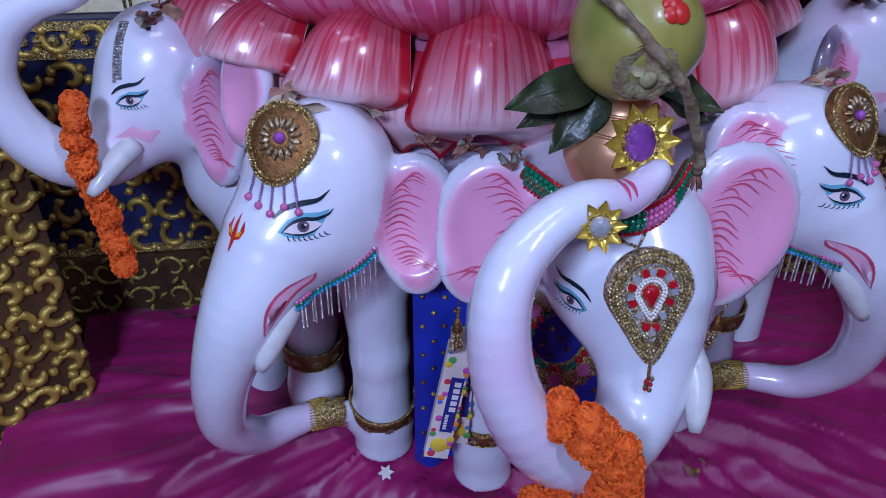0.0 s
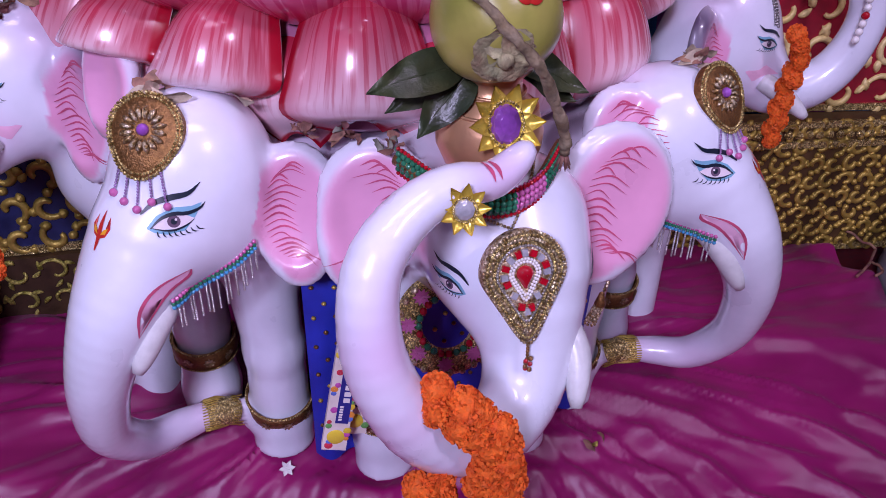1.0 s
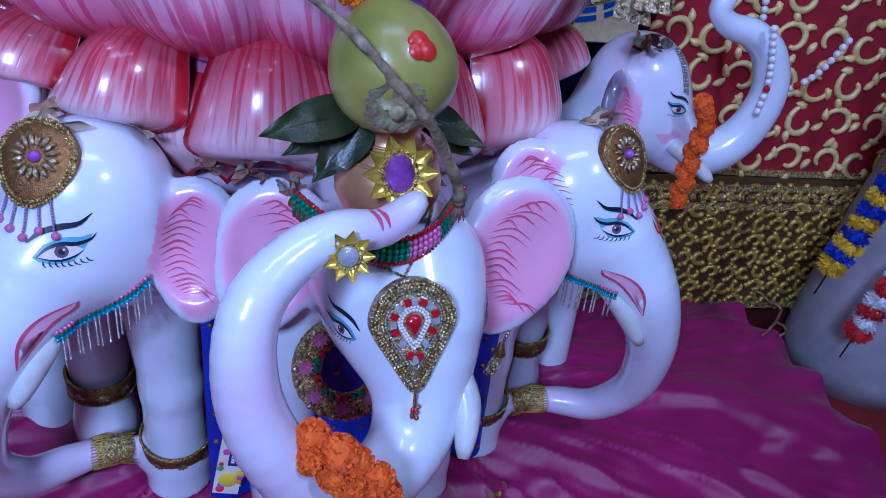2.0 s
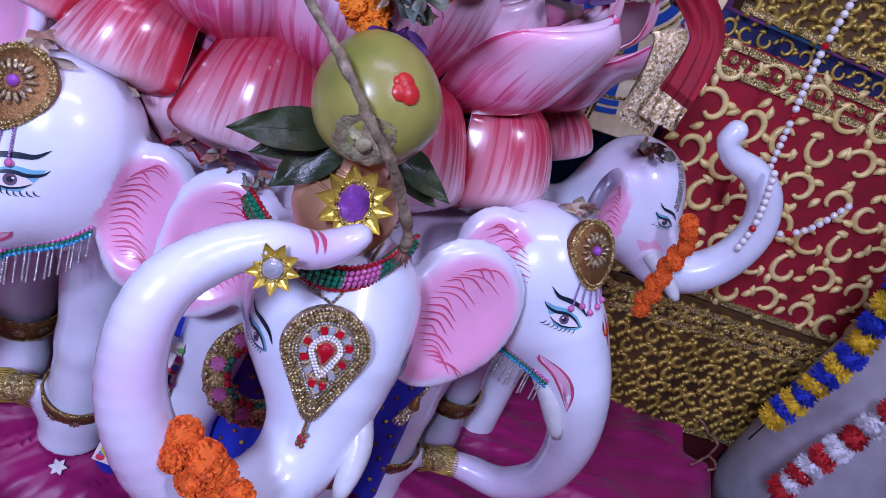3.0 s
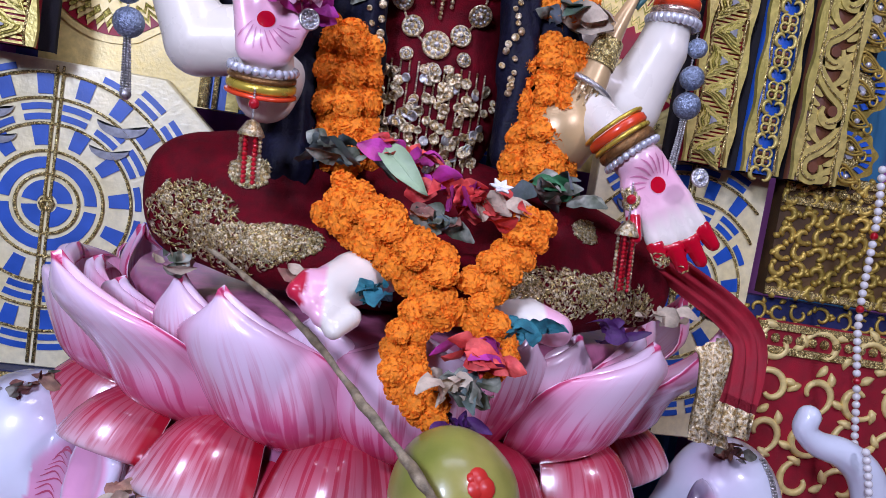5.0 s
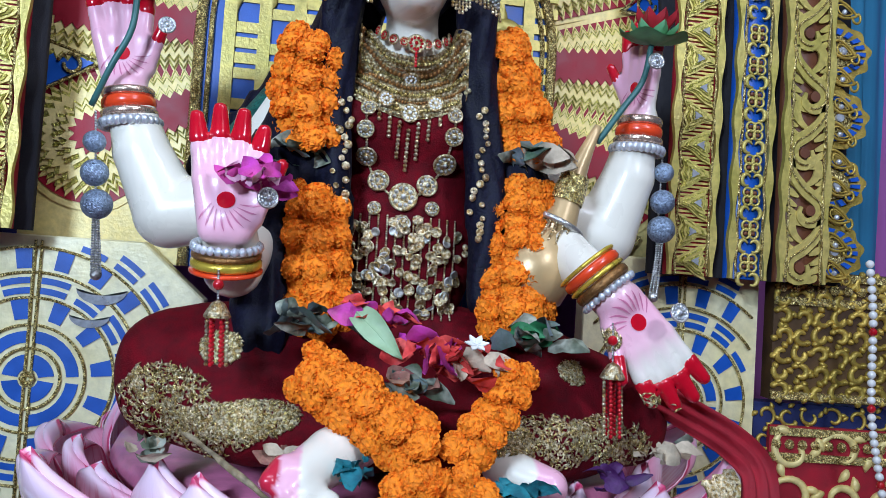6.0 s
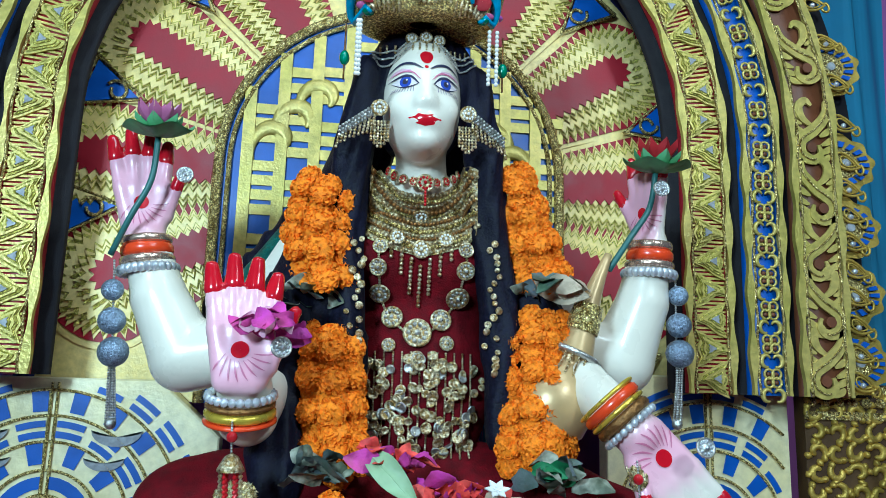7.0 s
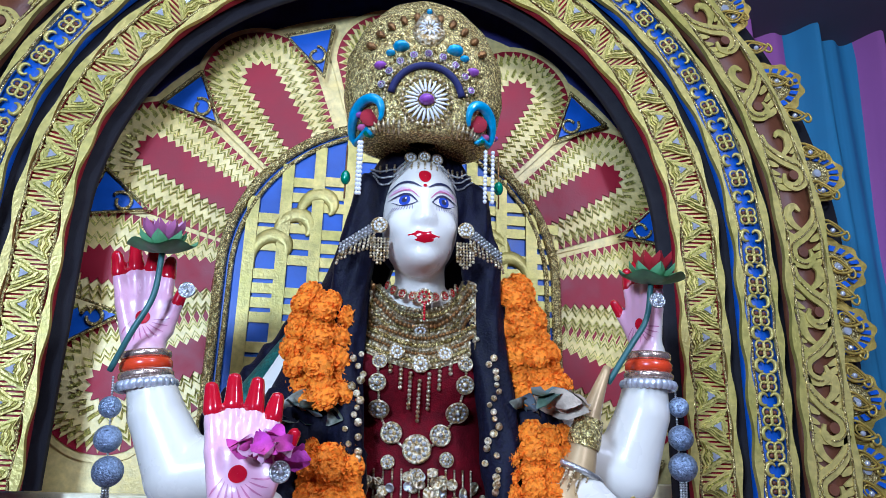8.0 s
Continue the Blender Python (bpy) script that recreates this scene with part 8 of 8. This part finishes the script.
def ball_string(pts, label):
    th = empty("ball_string", pts[0], label, "hanging ornament", "silver ball strings")
    part("cord", string(Geo(), [pts[0], pts[-1]], 0.0022), SILVER, th)
    BLUESIL = material("blue_silver_mesh", (0.40, 0.50, 0.66), 0.3, 0.7, 0.5, 260, 1.0, 420)
    for p, r in zip(pts[1:4], (0.017, 0.021, 0.0235)):
        part("mesh_ball", Geo().ball(p, r, 18, 10), BLUESIL, th)
    g = Geo()
    for k in range(6):
        a = k * 1.05
        string(g, [V(pts[3]) + V((0.004 * math.cos(a), 0.004 * math.sin(a), -0.02)), V(pts[-1]) + V((0.007 * math.cos(a), 0.005 * math.sin(a), 0))], 0.0021)
    g.ball(pts[-1], 0.009, 10, 6)
    part("tassel", g, SILVER, th)
    return th


ball_string([(-0.448, 1.27, 1.53), (-0.446, 1.27, 1.484), (-0.442, 1.27, 1.436), (-0.435, 1.27, 1.388), (-0.428, 1.27, 1.28)], "string of blue silver balls hanging from the wrist")
ball_string([(0.470, 1.24, 1.55), (0.474, 1.24, 1.512), (0.474, 1.24, 1.462), (0.474, 1.24, 1.415), (0.466, 1.24, 1.30)], "string of blue silver balls hanging from the wrist")


def bell_tassel(p, q, label):
    th = empty("bell_tassel", p, label, "tassel", "bracelet tassels")
    p, q = V(p), V(q)
    part("cord", string(Geo(), [p, p.lerp(q, 0.45)], 0.0018), SILVER, th)
    part("red_bead", Geo().ball(p.lerp(q, 0.15), 0.007, 10, 6), GEMR, th)
    mid = p.lerp(q, 0.45)
    part("bell", Geo().lathe([(0.0005, 0.016), (0.008, 0.012), (0.014, 0.002), (0.017, -0.004), (0.0165, -0.006)][::-1], 18, 0, Matrix.Translation(mid)), ANTIQUE, th)
    for k in range(6):
        a = k * 1.05
        d = V((0.012 * math.cos(a), 0.010 * math.sin(a), 0))
        part("red_strand", string(Geo(), [mid + d + V((0, 0, -0.006)), q + d], 0.003), GEMR if k % 3 else ANTIQUE, th)
    return th


bell_tassel((-0.213, 1.015, 1.300), (-0.207, 1.01, 1.185), "gold bell tassel with red bead strands")
bell_tassel((0.302, 1.01, 1.262), (0.306, 1.0, 1.115), "gold bell tassel with red bead strands")


def held_lotus(c, stem, label, tint=(0.50, 0.14, 0.30)):
    th = empty("held_lotus", c, label, "lotus flower", "lotus flowers in the palms")
    PINKL = material("lotus_petal", tint, 0.4, 0, 0.2, 60, 0.1, second=tuple(0.7 * q for q in tint), mix_scale=30)
    PAD = material("cloth_leaf_green", (0.14, 0.36, 0.16), 0.55, 0, 0.2, 40, 0.2, 160)
    m = Matrix.Translation(c) @ Matrix.Rotation(0.25, 4, "X")
    # wavy cupped leaf under the petals
    g = Geo()
    for lift, turn in ((0.0, False), (-0.002, True)):
        g.grid([[m @ V((r * math.cos(a), r * math.sin(a), lift + 5.5 * r * r + 0.09 * r * math.sin(5 * a))) for a in np.linspace(0, 2 * math.pi, 41)[:-1]] for r in (0.001, 0.015, 0.03, 0.043, 0.055)], closed_u=True, flip=turn)
    part("base_leaf", g, PAD, th, "wavy green cloth leaf")
    for k in range(6):
        part("sepal", leafy(1, 0.026, 0.013, 0, 0.8, m @ Matrix.Translation((0, 0, 0.006)) @ Matrix.Rotation(2 * math.pi * (k + 0.5) / 6, 4, "Z") @ Matrix.Translation((0.012, 0, 0))), PAD, th)
    for k in range(8):
        part("petal", leafy(1, 0.034, 0.016, 0, 0.9, m @ Matrix.Translation((0, 0, 0.010)) @ Matrix.Rotation(2 * math.pi * k / 8, 4, "Z")), PINKL, th)
    part("stem", Geo().tube(curve([tuple(c)] + list(stem), 16), 0.005, 8), material("stem_green", (0.04, 0.13, 0.12), 0.4), th)
    return th


held_lotus((-0.397, 1.255, 1.735), [(-0.40, 1.25, 1.66), (-0.425, 1.25, 1.60), (-0.455, 1.27, 1.54)], "dusky pink lotus on a green leaf in the raised palm")
held_lotus((0.417, 1.19, 1.712), [(0.405, 1.19, 1.65), (0.37, 1.18, 1.60), (0.33, 1.18, 1.54)], "red lotus on a green stem in the raised palm", (0.45, 0.02, 0.03))


def horn_vessel():
    th = empty("gold_horn_vessel", (0.25, 1.12, 1.31), "tilted golden pot with a horn shaped spout", "vessel")
    GOLDP = material("gold_paint", (0.62, 0.42, 0.20), 0.33, 0.25, 0.2, 14, 0.1, 90)
    line = curve([(0.270, 1.175, 1.40), (0.285, 1.175, 1.45), (0.303, 1.175, 1.505), (0.328, 1.175, 1.565)], 16)
    part("horn", Geo().tube(line, [0.030 - 0.0016 * i for i in range(16)], 18), GOLDP, th)
    part("band", Geo().tube(line[4:9], [0.0262, 0.0265, 0.025, 0.0235, 0.022], 18, 0, False), GLITTER, th, "gold thread band")
    ax = Matrix.Translation((0.240, 1.185, 1.335)) @ Matrix.Rotation(0.42, 4, "Y")
    part("belly", Geo().lathe([(0.001, -0.07), (0.04, -0.062), (0.062, -0.035), (0.066, 0.0), (0.054, 0.035), (0.035, 0.055), (0.03, 0.066), (0.042, 0.078), (0.04, 0.08), (0.001, 0.08)], 32, 0, ax), GOLDP, th)
    part("rim", Geo().tube([ax @ V((0.042 * math.cos(a), 0.042 * math.sin(a), 0.076)) for a in np.linspace(0, 2 * math.pi, 30)], 0.005, 8), SILVER, th)
    g = Geo()
    for k in range(24):
        a = 2 * math.pi * k / 24
        string(g, [ax @ V((0.042 * math.cos(a), 0.042 * math.sin(a), 0.07)), ax @ V((0.05 * math.cos(a), 0.05 * math.sin(a), 0.035))], 0.0022)
    part("bead_fringe", g, ANTIQUE, th)
    return th


horn_vessel()


def scarf():
    th = empty("red_scarf", (0.55, 1.15, 1.1), "dark red scarf with gold embroidered ends over the lotus", "scarf")
    line = [V(p) for p in curve([(0.40, 1.12, 1.165), (0.47, 1.12, 1.13), (0.545, 1.12, 1.09), (0.584, 1.11, 1.05), (0.577, 1.085, 1.0), (0.560, 1.065, 0.935), (0.556, 1.06, 0.905)], 30)]
    rows = []
    for i, p in enumerate(line):
        d = (line[min(i + 1, 29)] - line[max(i - 1, 0)]).normalized()
        s = d.cross(V((0, -1, 0.2))).normalized()
        w = 0.024 + 0.012 * i / 29
        rows.append([p + s * w * q + V((0, -0.007 * math.cos(q * 9 + 0.2 * i), 0)) for q in np.linspace(-1, 1, 13)])
    g = Geo()
    g.grid(rows[:24])
    g.grid([[p + V((0, 0.003, 0)) for p in r] for r in rows[:24]], flip=True)
    part("cloth", g, REDVELVET, th)
    g = Geo()
    g.grid(rows[22:])
    g.grid([[p + V((0, 0.004, 0)) for p in r] for r in rows[22:]], flip=True)
    part("gold_end", g, ANTIQUE, th, "gold thread embroidered end")
    rows2 = [[p + V((-0.055 + 0.02 * (k / 10), 0.01, -0.02)) for p in r[::2]] for k, r in enumerate(rows[14:])]
    g = Geo()
    g.grid(rows2)
    g.grid([[p + V((0, 0.003, 0)) for p in r] for r in rows2], flip=True)
    part("second_end", g, ANTIQUE, th, "second embroidered end")
    return th


scarf()


def embroidery(label, spots, seed, n):
    """Gold thread work laid on the lap: leaf shaped beads round centres."""
    rng = random.Random(seed)
    g = Geo()
    for k in range(n):
        cx, cz, rx, rz = rng.choice(spots)
        a, r = rng.uniform(0, 6.28), math.sqrt(rng.random())
        x, z = cx + rx * r * math.cos(a), cz + rz * r * math.sin(a)
        p, nn = on(TG, (x, 1.05, z), (0, -0.85, 0.5), 0.0015)
        m = basis(p, nn) @ Matrix.Rotation(rng.uniform(0, 6.28), 4, "Z")
        s = rng.uniform(0.003, 0.0062)
        g.tube([m @ V((-s, 0, 0)), m @ V((-s * 0.3, s * 0.25, 0.001)), m @ V((s * 0.4, s * 0.2, 0.001)), m @ V((s, -s * 0.2, 0))], [0.0004, 0.0014, 0.0014, 0.0004], 4, rng.random() < 0.3)
    return thing("gold_embroidery", g, [ANTIQUE, GLITTER], label, "embroidery", kind="stuff")


embroidery("dense gold thread embroidery on the folded knee", [(-0.29, 1.15, 0.07, 0.055), (-0.22, 1.11, 0.08, 0.035), (-0.16, 1.12, 0.06, 0.03), (-0.215, 1.235, 0.028, 0.026)], 5, 3200)
embroidery("gold flower embroidery on the folded knee", [(0.24, 1.10, 0.07, 0.04), (0.34, 1.11, 0.07, 0.04), (0.29, 1.22, 0.025, 0.02), (0.16, 1.09, 0.05, 0.03)], 6, 2400)


# ---- side things: vase, pompom strings, pearls ----
def pompom_mesh(mt):
    rng = random.Random(9)
    g = Geo().ball((0, 0, 0), 0.022, 12, 8, 0, 0.8)
    for k in range(160):
        n = V((rng.gauss(0, 1), rng.gauss(0, 1), rng.gauss(0, 1))).normalized()
        t = n.orthogonal().normalized() * 0.004
        p = V((n.x, n.y, n.z * 0.8)) * 0.021
        g.add([p - t, p + t, p + n * 0.010 + n.cross(t) * 0.6], [(0, 1, 2)])
    return g.mesh("pompom", [mt], False)


POM = {k: pompom_mesh(material(k + "_pompom", c, 0.85, 0, 0.2, 90, 0.4)) for k, c in (("blue", (0.01, 0.03, 0.40)), ("yellow", (0.72, 0.45, 0.01)), ("red", (0.55, 0.015, 0.02)), ("white", (0.75, 0.75, 0.78)))}


def pompom_string(pts, cols, label):
    th = empty("pompom_string", pts[0], label, "pompom garland", "pompom strings")
    n = len(cols)
    for k, p in enumerate(curve(pts, n)):
        ob = new("pompom", POM[cols[k]])
        ob.parent = th
        ob.matrix_parent_inverse = Matrix.Translation(th.location).inverted()
        ob.matrix_basis = Matrix.Translation(p) @ Matrix.Rotation(k * 1.3, 4, "Z") @ Matrix.Rotation(0.5, 4, "X") @ Matrix.Scale(1.25, 4)
    part("cord", Geo().tube(curve(pts, 20) + [(pts[-1][0] - 0.02, pts[-1][1], pts[-1][2] - 0.08)], 0.0022, 5), BLACK, th)
    return th


pompom_string([(1.30, 1.13, 0.74), (1.32, 1.13, 0.56), (1.285, 1.13, 0.44), (1.25, 1.13, 0.345)], ["blue", "yellow"] * 6, "string of blue and yellow pompoms on the vase")
pompom_string([(1.52, 1.09, 0.50), (1.45, 1.09, 0.36), (1.40, 1.09, 0.25), (1.375, 1.09, 0.17)], ["white", "red"] * 5, "string of red and white pompoms on the vase")


def white_vase():
    th = empty("white_vase", (1.74, 1.32, -0.17), "large white plaster vase standing beside the stage cloth", "vase")
    WV = material("white_plaster", (0.42, 0.40, 0.44), 0.6, 0, 0.1, 20, 0.2, 120)
    part("body", Geo().lathe([(0.001, -0.18), (0.20, -0.18), (0.215, -0.10), (0.20, 0.1), (0.17, 0.35), (0.14, 0.55), (0.15, 0.75), (0.17, 0.80), (0.15, 0.80), (0.001, 0.78)], 48, 0, Matrix.Translation((1.74, 1.32, 0))), WV, th)
    for k in range(9):
        a = 4.2 + 0.12 * k
        c = V((1.74 + 0.205 * math.cos(a), 1.32 + 0.205 * math.sin(a), 0.02 + 0.02 * (k % 3)))
        part("painted_leaf", leafy(1, 0.05, 0.014, 0, 0.1, basis(c, (math.cos(a), math.sin(a), 0.1)) @ Matrix.Rotation(k * 0.9, 4, "Z")), GREEN, th)
    return th


white_vase()


def pearl_string(pts, label, r=0.009):
    th = empty("pearl_string", pts[0], label, "bead string", "white bead strings")
    line = [V(p) for p in curve(pts, 40)]
    left, k = 0.0, 0
    me = Geo().ball((0, 0, 0), r, 12, 8).mesh("pearl", [PEARL])
    mr = Geo().ball((0, 0, 0), r, 12, 8).mesh("pearl", [GEMR])
    for a, b in zip(line, line[1:]):
        d = (b - a).length
        while left < d:
            ob = new("bead", mr if k % 9 == 8 else me)
            ob.parent = th
            ob.matrix_parent_inverse = Matrix.Translation(th.location).inverted()
            ob.matrix_basis = Matrix.Translation(a.lerp(b, left / d))
            left += 2.05 * r
            k += 1
        left -= d
    return th


pearl_string([(1.087, 1.50, 1.40), (1.10, 1.50, 1.28), (1.106, 1.50, 1.07), (1.142, 1.50, 0.89), (1.17, 1.50, 0.74)], "white bead string hanging before the red panel")
pearl_string([(1.17, 1.48, 0.74), (1.22, 1.45, 0.66), (1.29, 1.42, 0.70), (1.34, 1.40, 0.80)], "white bead swag across the red panel")
pearl_string([(0.915, 1.19, 0.86), (0.935, 1.19, 0.80), (0.945, 1.19, 0.745), (0.94, 1.19, 0.69)], "short white bead string on the raised trunk", 0.0075)
g = Geo()
for k in range(3):
    string(g, [on(T5, (-0.62 + 0.006 * k, 1.26, 0.79 - 0.03 * j), (-0.4, -0.9, 0.2), 0.003)[0] for j in range(4)], 0.003)
thing("head_bead_string", g, SILVER, "silver bead strings on the elephant's forehead", "bead string")
thing("head_bead_string", flip(Geo().join(g), EAST_BACK), SILVER, "silver bead strings on the elephant's forehead", "bead string")
